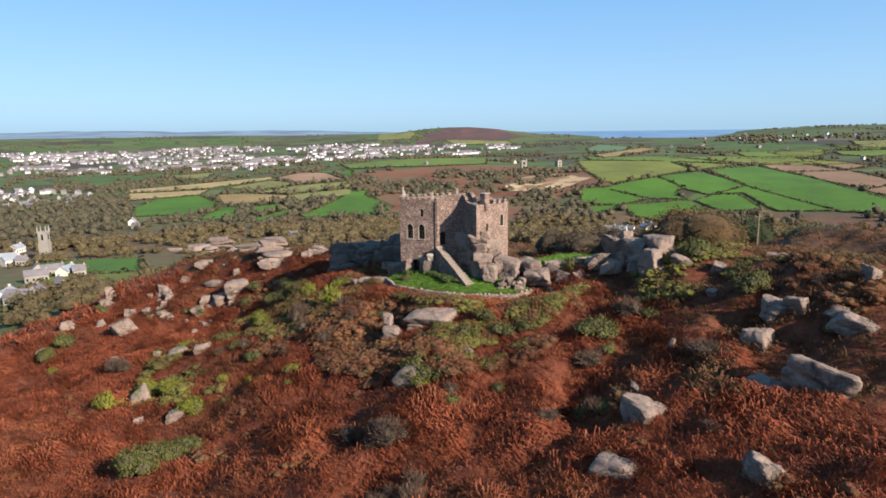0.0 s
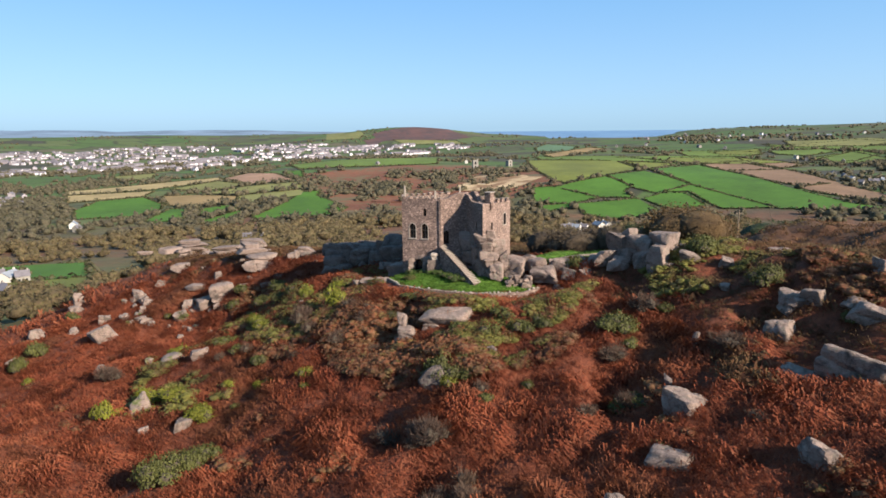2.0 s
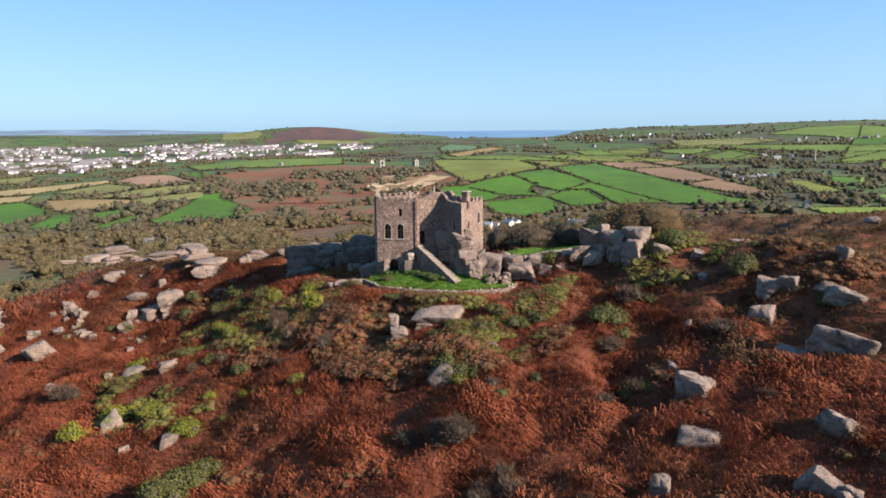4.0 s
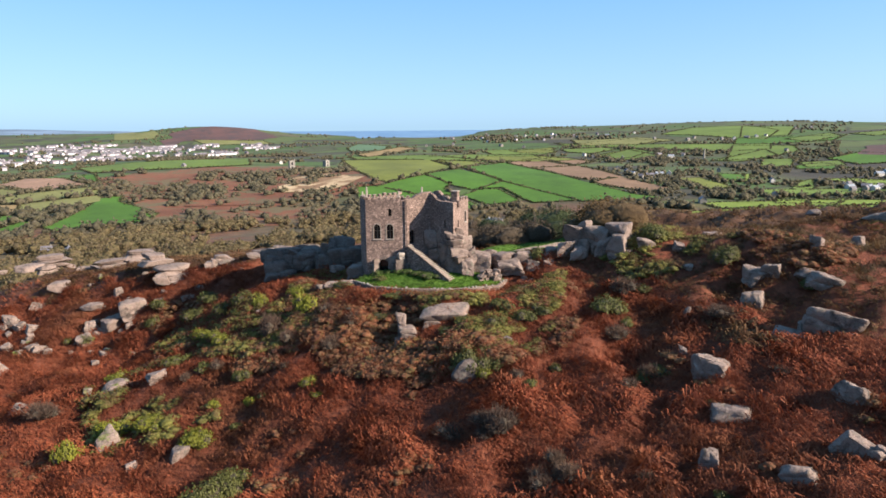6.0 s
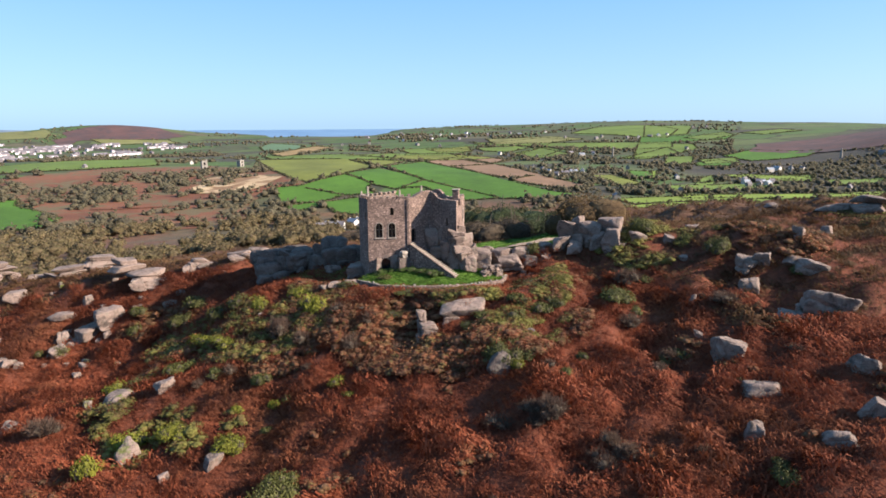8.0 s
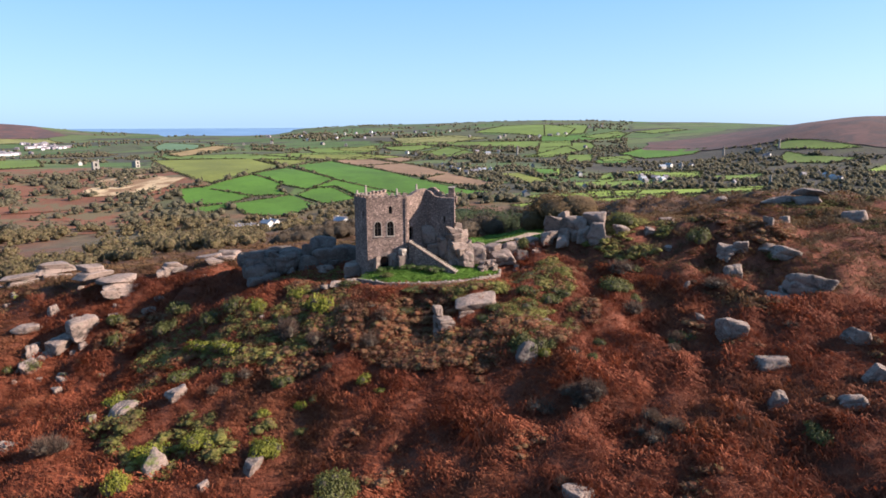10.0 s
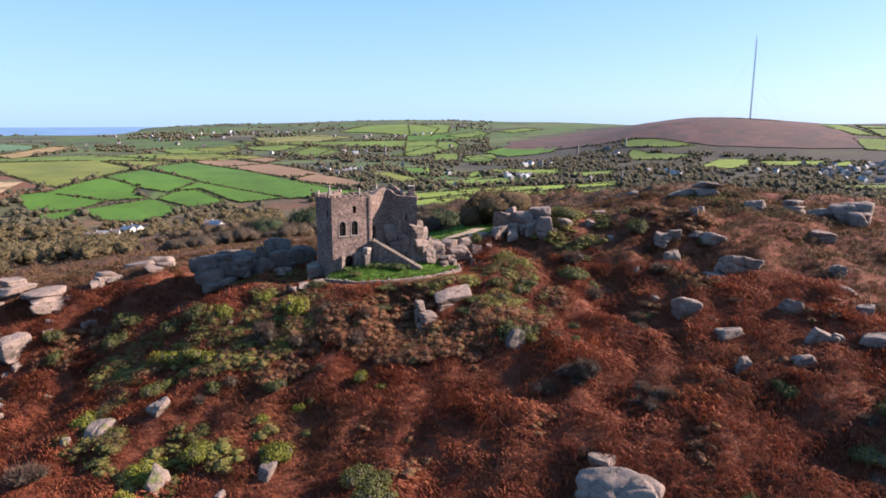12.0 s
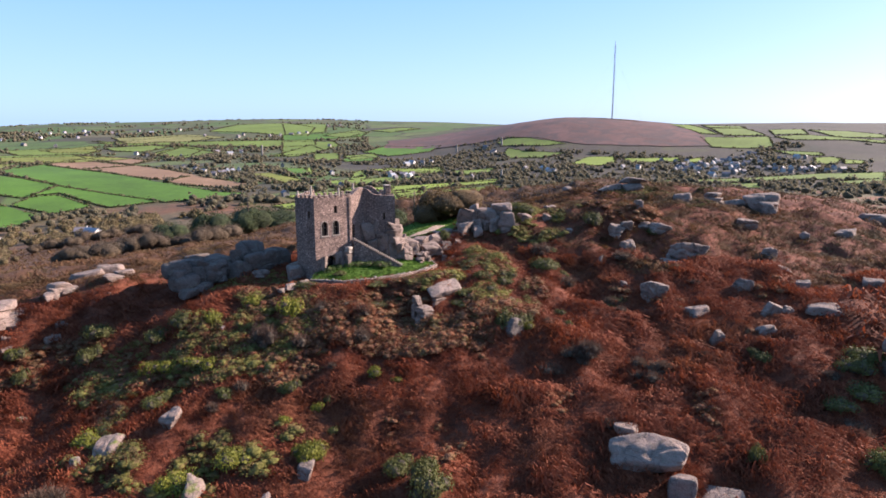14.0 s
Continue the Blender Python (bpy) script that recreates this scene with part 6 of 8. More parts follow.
def ragged(corners, seed):
    """The outline with an uneven, natural edge."""
    rnd = random.Random(seed)
    out = []
    for (ax, ay), (bx, by) in zip(corners, corners[1:] + corners[:1]):
        d = math.hypot(bx - ax, by - ay)
        n = max(1, int(d / 22))
        for i in range(n):
            s = 0.0 if i == 0 else rnd.uniform(-7, 7)
            out.append((ax + (bx - ax) * i / n - (by - ay) / d * s, ay + (by - ay) * i / n + (bx - ax) / d * s))
    return out


def field(mat, corners, lift=None):
    """One field: a sheet that follows the ground, with a hedge round it."""
    k = len(FIELDS)
    if mat in (RUST, SAND, HEATHER):
        corners = ragged(corners, k)
    FIELDS.append((mat, corners))
    bm = bmesh.new()
    vs = [bm.verts.new((x, y, 0)) for x, y in corners]
    f = bm.faces.new(vs)
    bmesh.ops.triangulate(bm, faces=[f])
    for _ in range(4):
        long = [e for e in bm.edges if e.calc_length() > 45]
        if not long:
            break
        bmesh.ops.subdivide_edges(bm, edges=long, cuts=1, use_grid_fill=True)
        bmesh.ops.triangulate(bm, faces=[q for q in bm.faces if len(q.verts) > 3])
    co = np.array([v.co for v in bm.verts])
    z = on_ground(co[:, 0], co[:, 1]) + (0.9 + 0.06 * (k % 9) if lift is None else lift)
    for v, h in zip(bm.verts, z):
        v.co.z = h
    bmesh.ops.recalc_face_normals(bm, faces=bm.faces[:])
    if bm.faces and sum(q.normal.z for q in bm.faces) < 0:
        bmesh.ops.reverse_faces(bm, faces=bm.faces[:])
    ob = new("field", mesh_of("field", bm, mat, True))
    tagged(ob, FIELD_WORDS[mat.name], "field", kind="structure")
    if mat in (RUST, SAND, HEATHER):
        return
    g = np.random.default_rng(500 + k)
    xs, ys, sz = [], [], []
    for (ax, ay), (bx, by) in zip(corners, corners[1:] + corners[:1]):
        n = int(math.hypot(bx - ax, by - ay) / 3.4)
        far = math.hypot(ax + 20, ay - 80)
        if far > 2600:
            continue
        t = (np.arange(n) + g.uniform(0, 0.8, n)) / max(n, 1)
        keep = lattice(ax + (bx - ax) * t, ay + (by - ay) * t, 30, 40) > 0.16
        t = t[keep]
        xs.append(ax + (bx - ax) * t + g.normal(0, 0.5, len(t))), ys.append(ay + (by - ay) * t + g.normal(0, 0.5, len(t)))
        s = g.uniform(1.3, 2.5, len(t)) + (g.uniform(0, 1, len(t)) > 0.93) * g.uniform(0.8, 2.2, len(t))
        sz.append(s)
    if xs and sum(len(a) for a in xs):
        h = scatter("hedgerow", np.concatenate(xs), np.concatenate(ys), np.concatenate(sz), HEDGE_CLUMPS, HEDGE, "dark hedgerow round a field", "hedge", -0.6, 900 + k)


WALL_WHITE = plain("painted_render", (0.44, 0.405, 0.37), 0.8, 0.12, 0.05)
WALL_GREY = plain("grey_stone_wall", (0.20, 0.18, 0.16), 0.9, 0.2, 0.1)
SLATE = plain("slate_roof", (0.125, 0.110, 0.120), 0.6, 0.25, 0.2)
SHED = plain("sheet_roof", (0.20, 0.21, 0.235), 0.5, 0.2, 0.1)


def gabled(w, d, h, pitch):
    """Wall block with gables, and the roof over it, as two bmeshes."""
    a, r = bmesh.new(), bmesh.new()
    p = [(-w / 2, -d / 2), (w / 2, -d / 2), (w / 2, d / 2), (-w / 2, d / 2)]
    lo, hi = [a.verts.new((x, y, -2)) for x, y in p], [a.verts.new((x, y, h)) for x, y in p]
    ends = [a.verts.new((-w / 2, 0, h + pitch)), a.verts.new((w / 2, 0, h + pitch))]
    a.faces.new((lo[0], lo[1], hi[1], hi[0])), a.faces.new((lo[2], lo[3], hi[3], hi[2]))
    a.faces.new((lo[1], lo[2], hi[2], ends[1], hi[1])), a.faces.new((lo[3], lo[0], hi[0], ends[0], hi[3]))
    o, th = 0.35, 0.25
    slope = pitch / (d / 2)
    for s in (-1, 1):
        q = []
        for z0 in (0, th):
            q.append([r.verts.new(v) for v in ((-w / 2 - o, s * (d / 2 + o), h - slope * o + z0), (w / 2 + o, s * (d / 2 + o), h - slope * o + z0), (w / 2 + o, 0, h + pitch + z0), (-w / 2 - o, 0, h + pitch + z0))])
        r.faces.new(q[0]), r.faces.new(q[1])
        for k in range(4):
            r.faces.new((q[0][k], q[0][(k + 1) % 4], q[1][(k + 1) % 4], q[1][k]))
    bmesh.ops.recalc_face_normals(a, faces=a.faces[:])
    bmesh.ops.recalc_face_normals(r, faces=r.faces[:])
    return a, r


HOUSES = {}


def house(x, y, w, d, h, mat=None):
    k = int(abs(x * 3 + y)) % 4
    wall = mat or (WALL_GREY if k in (2, 3) else WALL_WHITE)
    key = (w, wall.name, k == 1)
    m = pose(x, y, on_ground(x, y) + 0.2, 0, 0, (x * 17 + y * 29) % 180)
    if key in HOUSES:
        return copy_thing(HOUSES[key], m)
    t = thing("house", m, ("small white rendered cottage with a slate roof" if wall is WALL_WHITE else "grey stone cottage with a slate roof") if w < 10 else
              ("long white farm building with a pale roof" if wall is WALL_WHITE else "long grey stone farm building"), "house", "houses in the valley")
    a, r = gabled(w, d, h * 0.72, h * 0.45)
    part("wall", a, wall, t)
    part("roof", r, SHED if (w > 10 and k != 3) else SLATE, t)
    for side in (-1, 1):
        for i in range(3 if w < 10 else 4):
            bm = bmesh.new()
            cx = (i - (1 if w < 10 else 1.5)) * w * 0.26
            y0 = side * (d / 2)
            box(bm, cx - 0.5, cx + 0.5, min(y0, y0 + side * 0.06), max(y0, y0 + side * 0.06), 1.2, 2.6)
            part("window", bm, DARK_GLASS, t)
    bm = bmesh.new()
    box(bm, w / 2 - 1.1, w / 2 - 0.2, -0.4, 0.4, h * 0.95, h * 1.17 + 1.0)
    part("chimney", bm, wall, t)
    HOUSES[key] = t
    return t

# each field, by its corners
field(OLIVE, [(30, 1406), (205, 1333), (207, 1086), (133, 963), (70, 904), (55, 921), (36, 1085)])
field(GREEN, [(52, 876), (132, 957), (154, 877), (139, 840), (145, 807), (104, 811)])
field(GREEN, [(26, 884), (51, 880), (103, 808), (65, 779), (23, 792)])
field(GREEN, [(28, 772), (65, 779), (67, 761), (32, 734)])
field(GREEN, [(72, 778), (147, 801), (160, 735), (135, 707), (108, 693), (76, 724)])
field(GREEN, [(136, 964), (203, 1043), (233, 893), (178, 828), (153, 869)])
field(GREEN, [(218, 1091), (338, 1237), (346, 867), (365, 742), (384, 718), (368, 699), (284, 727), (234, 893)])
field(GREEN, [(187, 839), (233, 888), (283, 735), (227, 737), (223, 765), (218, 845)])
field(GREEN, [(154, 800), (181, 828), (210, 831), (215, 749), (171, 740)])
field(PLOUGH, [(347, 1249), (440, 1339), (451, 1150), (345, 1108)])
field(PLOUGH, [(350, 1109), (455, 1149), (430, 911), (364, 875), (347, 948)])
field(PLOUGH, [(360, 865), (426, 912), (430, 829), (436, 777), (397, 755), (364, 824)])
field(PLOUGH, [(464, 1359), (514, 1400), (531, 1245), (464, 1183)])
field(OLIVE, [(211, 1302), (304, 1248), (226, 1110)])
field(LIGHT, [(221, 1431), (331, 1482), (477, 1469), (459, 1361), (338, 1275)])
field(LIGHT, [(54, 1547), (230, 1487), (303, 1288), (214, 1317), (61, 1421)])
field(OLIVE, [(459, 1598), (593, 1651), (549, 1511), (469, 1522)])
field(LIGHT, [(594, 1597), (704, 1587), (712, 1520), (616, 1445), (582, 1514)])
field(LIGHT, [(593, 1350), (746, 1510), (741, 1405), (639, 1294), (594, 1292)])
field(LIGHT, [(632, 1717), (863, 1748), (895, 1646), (772, 1564), (670, 1634)])
field(STRAW, [(-746, 1022), (-659, 1061), (-520, 1112), (-494, 1075), (-573, 992), (-705, 963)])
field(STRAW, [(-695, 949), (-562, 972), (-550, 920), (-604, 889), (-632, 860)])
field(PINK, [(-501, 1091), (-487, 1166), (-424, 1133), (-360, 1043), (-418, 1004)])
field(SAGE, [(-542, 984), (-496, 1058), (-428, 1005), (-449, 972), (-474, 951)])
field(SAGE, [(-458, 927), (-418, 982), (-338, 1017), (-312, 949), (-395, 904)])
field(TAN, [(-517, 913), (-464, 913), (-388, 887), (-369, 822), (-440, 810), (-461, 823)])
field(SAGE, [(-390, 888), (-309, 937), (-296, 883), (-328, 831), (-364, 817)])
field(GREEN, [(-567, 782), (-596, 877), (-544, 909), (-471, 833), (-451, 789), (-453, 727), (-516, 712)])
field(GREEN, [(-418, 693), (-439, 788), (-413, 784), (-377, 700), (-399, 676)])
field(GREEN, [(-393, 782), (-367, 809), (-342, 776), (-371, 727)])
field(GREEN, [(-348, 679), (-337, 764), (-315, 734), (-324, 665)])
field(GREEN, [(-300, 713), (-297, 785), (-300, 909), (-283, 934), (-269, 871), (-240, 833), (-205, 781), (-206, 727), (-283, 692)])
field(GREEN, [(-413, 1144), (-381, 1157), (-350, 1064), (-372, 1080)])
field(SAGE, [(-793, 1231), (-724, 1265), (-668, 1146), (-756, 1180)])
field(LIGHT, [(-474, 1359), (-341, 1513), (-170, 1510), (-145, 1269), (-273, 1198), (-396, 1188)])
field(SAGE, [(-2258, 3636), (-1866, 3817), (-1528, 3061), (-1828, 3023)])
field(SAGE, [(-1841, 4061), (-1475, 4127), (-1203, 3198), (-1462, 3277)])
field(RUST, [(-364, 1117), (-299, 1058), (-249, 931), (-267, 905), (-316, 966)])
field(LIME, [(404, 667), (579, 664), (737, 583), (710, 562), (547, 630), (402, 629)])
field(LIME, [(347, 613), (462, 627), (596, 593), (688, 545), (659, 523), (538, 553), (401, 567), (341, 582)])
field(LIGHT, [(542, 752), (679, 741), (719, 690), (610, 698), (519, 710)])
field(RUST, [(-346, 1105), (-297, 1076), (-268, 975), (-281, 946), (-310, 965)])
field(RUST, [(-213, 963), (-90, 1041), (-63, 1078), (-62, 959), (-85, 905), (-37, 858), (-51, 822), (-132, 823), (-185, 827)])
field(SAND, [(-89, 899), (-59, 1031), (-9, 1051), (43, 966), (15, 906), (-9, 879), (-51, 884)])
field(RUST, [(-10, 861), (31, 919), (52, 942), (65, 890), (27, 880)])
field(RUST, [(-98, 763), (-38, 782), (-16, 732), (-24, 671), (-72, 698)])
field(TEAL, [(68, 1928), (116, 2153), (200, 1970), (160, 1766), (71, 1744)])
field(TAN, [(77, 1635), (213, 1829), (248, 1757), (91, 1496)])
field(HEATHER, [(-586, 2760), (-527, 2857), (-418, 2943), (-296, 2977), (-157, 2712), (-229, 2585), (-409, 2556), (-534, 2572)])
field(HEATHER, [(-588, 2582), (-519, 2691), (-485, 2590), (-528, 2444)])
field(SAGE, [(-1226, 4403), (-627, 2780), (-618, 2644), (-757, 2650)])
field(SAGE, [(-467, 2587), (-208, 2547), (-162, 2378), (-373, 2416)])
field(OLIVE, [(495, 881), (536, 882), (520, 773), (478, 765)])
field(GREEN, [(602, 934), (628, 908), (593, 853), (555, 850)])
field(LIGHT, [(597, 1382), (731, 1504), (702, 1296), (595, 1250)])
field(LIGHT, [(642, 1771), (842, 1571), (1036, 1377), (955, 1272), (864, 1295), (753, 1530)])
field(LIGHT, [(732, 1153), (946, 1280), (902, 1184), (785, 1123)])
field(LIGHT, [(986, 1793), (1217, 2004), (1407, 1977), (1305, 1696), (1104, 1488), (1056, 1655)])
field(LIGHT, [(1134, 1456), (1326, 1526), (1275, 1426), (1119, 1352)])
field(LIGHT, [(1338, 1474), (1485, 1481), (1482, 1401), (1332, 1388)])
field(GREEN, [(935, 1085), (1048, 1128), (1112, 1008), (1040, 976), (919, 993)])
field(LIGHT, [(851, 1060), (932, 1051), (891, 991), (815, 994)])
field(LIGHT, [(639, 805), (695, 840), (646, 777), (609, 763)])
field(LIGHT, [(739, 827), (827, 769), (794, 740), (703, 777)])
field(LIME, [(502, 677), (600, 668), (564, 639), (488, 650)])
field(LIME, [(420, 612), (541, 623), (593, 615), (567, 597), (619, 574), (588, 554), (476, 569), (414, 585)])
field(LIME, [(428, 548), (526, 549), (519, 534), (425, 527)])
field(LIME, [(662, 620), (750, 593), (717, 568), (640, 593)])
field(LIGHT, [(795, 702), (857, 676), (820, 647), (760, 664)])
field(LIGHT, [(394, 1627), (510, 1640), (572, 1554), (499, 1467), (381, 1458)])
field(SAGE, [(722, 1833), (897, 1766), (930, 1620), (806, 1607), (678, 1675)])
field(OLIVE, [(330, 1416), (479, 1417), (532, 1312), (393, 1277), (297, 1308)])
field(LIGHT, [(1348, 1926), (1474, 1833), (1216, 1545), (1100, 1583)])
field(GREEN, [(1072, 1559), (1250, 1471), (1317, 1457), (1179, 1348), (1039, 1372), (971, 1425)])
field(LIGHT, [(953, 1401), (1035, 1300), (986, 1223), (853, 1148), (763, 1149)])
field(LIGHT, [(834, 1134), (888, 1113), (802, 1017), (749, 1031)])
field(GREEN, [(813, 1021), (885, 1039), (871, 958), (834, 952), (784, 980)])
field(LIME, [(593, 923), (648, 916), (588, 837), (541, 839)])
field(LIGHT, [(669, 832), (703, 834), (613, 740), (589, 751)])
field(LIME, [(715, 838), (756, 831), (800, 749), (763, 712), (705, 768)])
field(LIME, [(640, 536), (677, 524), (681, 437), (649, 436), (594, 494)])
field(LIME, [(536, 607), (612, 593), (614, 574), (505, 572)])
field(GREEN, [(548, 673), (580, 658), (534, 616), (513, 631)])
field(LIME, [(519, 586), (617, 587), (659, 540), (551, 524)])
field(LIME, [(484, 548), (530, 544), (503, 511)])
field(LIME, [(587, 506), (663, 469), (656, 435)])
field(LIME, [(672, 610), (724, 586), (714, 568), (646, 584)])
field(LIGHT, [(736, 811), (813, 760), (778, 719), (711, 774)])
field(LIGHT, [(790, 715), (836, 666), (812, 637), (745, 668)])
field(LIME, [(963, 583), (1043, 592), (1073, 554), (1023, 525), (971, 533)])
field(LIGHT, [(1116, 850), (1150, 843), (1156, 773), (1131, 689), (1100, 724), (1085, 813)])
field(LIGHT, [(1028, 770), (1067, 787), (1047, 732), (1059, 648), (1000, 664), (979, 727)])
field(LIGHT, [(1528, 622), (1609, 602), (1446, 481), (1430, 513)])
field(LIGHT, [(1680, 597), (1817, 537), (1676, 484), (1582, 551)])
field(LIGHT, [(1549, 534), (1645, 483), (1492, 393), (1446, 469)])
field(LIGHT, [(1378, 496), (1475, 383), (1353, 343), (1329, 357), (1291, 443)])
field(LIGHT, [(1627, 420), (1707, 364), (1559, 323), (1507, 380)])
field(LIGHT, [(1478, 373), (1535, 318), (1504, 172), (1471, 168), (1491, 237), (1447, 332)])
field(LIGHT, [(1688, 348), (1698, 268), (1624, 185), (1567, 179), (1526, 263)])
field(LIGHT, [(1310, 337), (1320, 256), (1290, 241), (1281, 296)])
field(LIME, [(1261, 254), (1281, 231), (1266, 211), (1218, 211), (1194, 237)])
field(LIME, [(1260, 210), (1261, 176), (1233, 172), (1223, 199)])
field(LIME, [(1071, 532), (1149, 460), (1119, 443), (1036, 510)])
field(LIME, [(1137, 439), (1176, 427), (1139, 409), (1111, 425)])
field(LIGHT, [(849, 435), (983, 310), (1098, 215), (1151, 132), (1077, 124), (1016, 238), (967, 274)])
field(LIGHT, [(1021, 179), (1083, 125), (1028, 119), (999, 169)])
field(LIGHT, [(928, 302), (950, 265), (905, 254), (882, 281)])
field(HEATHER, [(1143, 1206), (1387, 1154), (1380, 911), (1503, 737), (1537, 633), (1412, 510), (1301, 449), (1216, 543), (1147, 646), (1143, 716), (1161, 850), (1133, 892), (1020, 1104)])
field(RUST, [(855, 224), (1015, 118), (771, 92), (806, 194)])
field(GREEN, [(-253, 248), (-228, 245), (-217, 231), (-237, 232)])
field(OLIVE, [(-313, 336), (-283, 339), (-245, 340), (-219, 298), (-247, 295), (-279, 304)])
field(GREEN, [(-372, 398), (-344, 413), (-300, 418), (-243, 339), (-278, 333), (-308, 331)])
field(SAGE, [(-343, 373), (-333, 397), (-291, 347), (-312, 340)])
field(RUST, [(-355, 1120), (-200, 1230), (-60, 1240), (40, 1120), (62, 925), (0, 850), (-15, 690), (-100, 660), (-205, 700), (-255, 885), (-330, 935)], 0.5)

# farms and cottages
house(-252, 251, 12, 7.5, 6)
house(-239, 246, 12, 7.5, 6)
house(-241, 257, 7, 6, 6)
house(-298, 319, 12, 7.5, 6)
house(-248, 281, 7, 6, 6)
house(-203, 495, 12, 7.5, 6)
house(-228, 525, 7, 6, 6)
house(-472, 647, 12, 7.5, 6)
house(-449, 620, 7, 6, 6)
house(-452, 467, 12, 7.5, 6)
house(-411, 416, 12, 7.5, 6)
house(-383, 399, 7, 6, 6)
house(-394, 401, 12, 7.5, 6)
house(-326, 351, 7, 6, 6)
house(-309, 344, 12, 7.5, 6)
house(-292, 336, 12, 7.5, 6)
house(-283, 335, 7, 6, 6)
house(44, 595, 12, 7.5, 6)
house(53, 601, 12, 7.5, 6)
house(62, 602, 7, 6, 6)
house(79, 628, 12, 7.5, 6)
house(86, 630, 12, 7.5, 6)
house(134, 572, 12, 7.5, 6)
house(471, 909, 12, 7.5, 6)
house(449, 896, 7, 6, 6)
house(493, 921, 12, 7.5, 6)
house(455, 935, 12, 7.5, 6)
house(517, 934, 7, 6, 6)
house(467, 977, 7, 6, 6)
house(476, 1027, 7, 6, 6)
house(407, 670, 12, 7.5, 6)
house(621, 960, 7, 6, 6)
house(614, 822, 7, 6, 6)
house(521, 696, 7, 6, 6)
house(574, 1348, 7, 6, 6)
house(575, 1399, 7, 6, 6)
house(606, 1273, 7, 6, 6)
house(702, 1296, 12, 7.5, 6)
house(701, 1246, 12, 7.5, 6)
house(741, 1265, 7, 6, 6)
house(953, 1596, 12, 7.5, 6)
house(993, 1631, 7, 6, 6)
house(1094, 1548, 12, 7.5, 6)
house(1132, 1561, 12, 7.5, 6)
house(1159, 1559, 7, 6, 6)
house(1061, 1553, 7, 6, 6)
house(1028, 1558, 7, 6, 6)
house(953, 1220, 7, 6, 6)
house(782, 1935, 7, 6, 6)
house(876, 1925, 12, 7.5, 6)
house(855, 1922, 7, 6, 6)
house(985, 1958, 7, 6, 6)
house(903, 1681, 7, 6, 6)
house(1392, 1738, 7, 6, 6)
house(1420, 1706, 7, 6, 6)
house(667, 739, 12, 7.5, 6)
house(683, 724, 12, 7.5, 6)
house(704, 729, 7, 6, 6)
house(847, 860, 12, 7.5, 6)
house(857, 841, 7, 6, 6)
house(868, 829, 7, 6, 6)
house(484, 1762, 12, 7.5, 6)
house(525, 1687, 12, 7.5, 6)
house(625, 2452, 7, 6, 6)
house(382, 1923, 7, 6, 6)
house(285, 1828, 7, 6, 6)
house(685, 2157, 7, 6, 6)
house(593, 2308, 7, 6, 6)
house(608, 2142, 7, 6, 6)
house(105, 482, 12, 7.5, 6)
house(1065, 844, 12, 7.5, 6)
house(1014, 792, 7, 6, 6)
house(1025, 793, 7, 6, 6)
house(730, 628, 7, 6, 6)
house(651, 717, 7, 6, 6)
house(684, 717, 12, 7.5, 6)
house(672, 718, 7, 6, 6)
house(865, 616, 7, 6, 6)
house(879, 591, 12, 7.5, 6)
house(868, 573, 12, 7.5, 6)
house(862, 559, 7, 6, 6)
house(890, 609, 7, 6, 6)
house(1038, 418, 7, 6, 6)
house(1035, 403, 7, 6, 6)
house(1069, 400, 12, 7.5, 6)
house(1031, 378, 7, 6, 6)
house(1004, 411, 7, 6, 6)
house(1093, 389, 7, 6, 6)
house(997, 349, 12, 7.5, 6)
house(984, 367, 12, 7.5, 6)
house(1009, 331, 12, 7.5, 6)
house(1141, 385, 7, 6, 6)
house(1158, 380, 12, 7.5, 6)
house(1129, 357, 12, 7.5, 6)
house(1181, 377, 7, 6, 6)
house(1222, 359, 7, 6, 6)
house(1252, 362, 7, 6, 6)
house(1249, 352, 7, 6, 6)
house(1217, 338, 7, 6, 6)
house(1202, 330, 7, 6, 6)
house(1173, 322, 7, 6, 6)
house(1180, 338, 7, 6, 6)
house(1153, 340, 12, 7.5, 6)
house(1116, 294, 7, 6, 6)
house(1145, 292, 7, 6, 6)
house(1113, 272, 7, 6, 6)
house(1130, 263, 12, 7.5, 6)
house(1126, 245, 12, 7.5, 6)
house(1132, 230, 12, 7.5, 6)
house(1147, 226, 7, 6, 6)
house(1157, 205, 7, 6, 6)
house(1144, 191, 12, 7.5, 6)
house(1251, 280, 12, 7.5, 6)
house(1251, 266, 7, 6, 6)
house(1234, 295, 7, 6, 6)
house(1219, 301, 7, 6, 6)
house(1089, 468, 7, 6, 6)
house(993, 470, 7, 6, 6)
house(974, 437, 7, 6, 6)
house(995, 393, 7, 6, 6)
house(-91, 1298, 7, 6, 6)
house(-257, 1233, 7, 6, 6)
house(974, 490, 7, 6, 6)
house(819, 848, 12, 7.5, 6)
house(690, 736, 12, 7.5, 6)
house(672, 756, 7, 6, 6)
house(688, 764, 7, 6, 6)


def in_fields(xs, ys):
    hit = np.zeros(len(xs), bool)
    for mat, corners in FIELDS:
        hit |= inside(xs, ys, corners)
    return hit


def bearing(xs, ys):
    return np.degrees(np.arctan2(xs - CX, ys - CY))


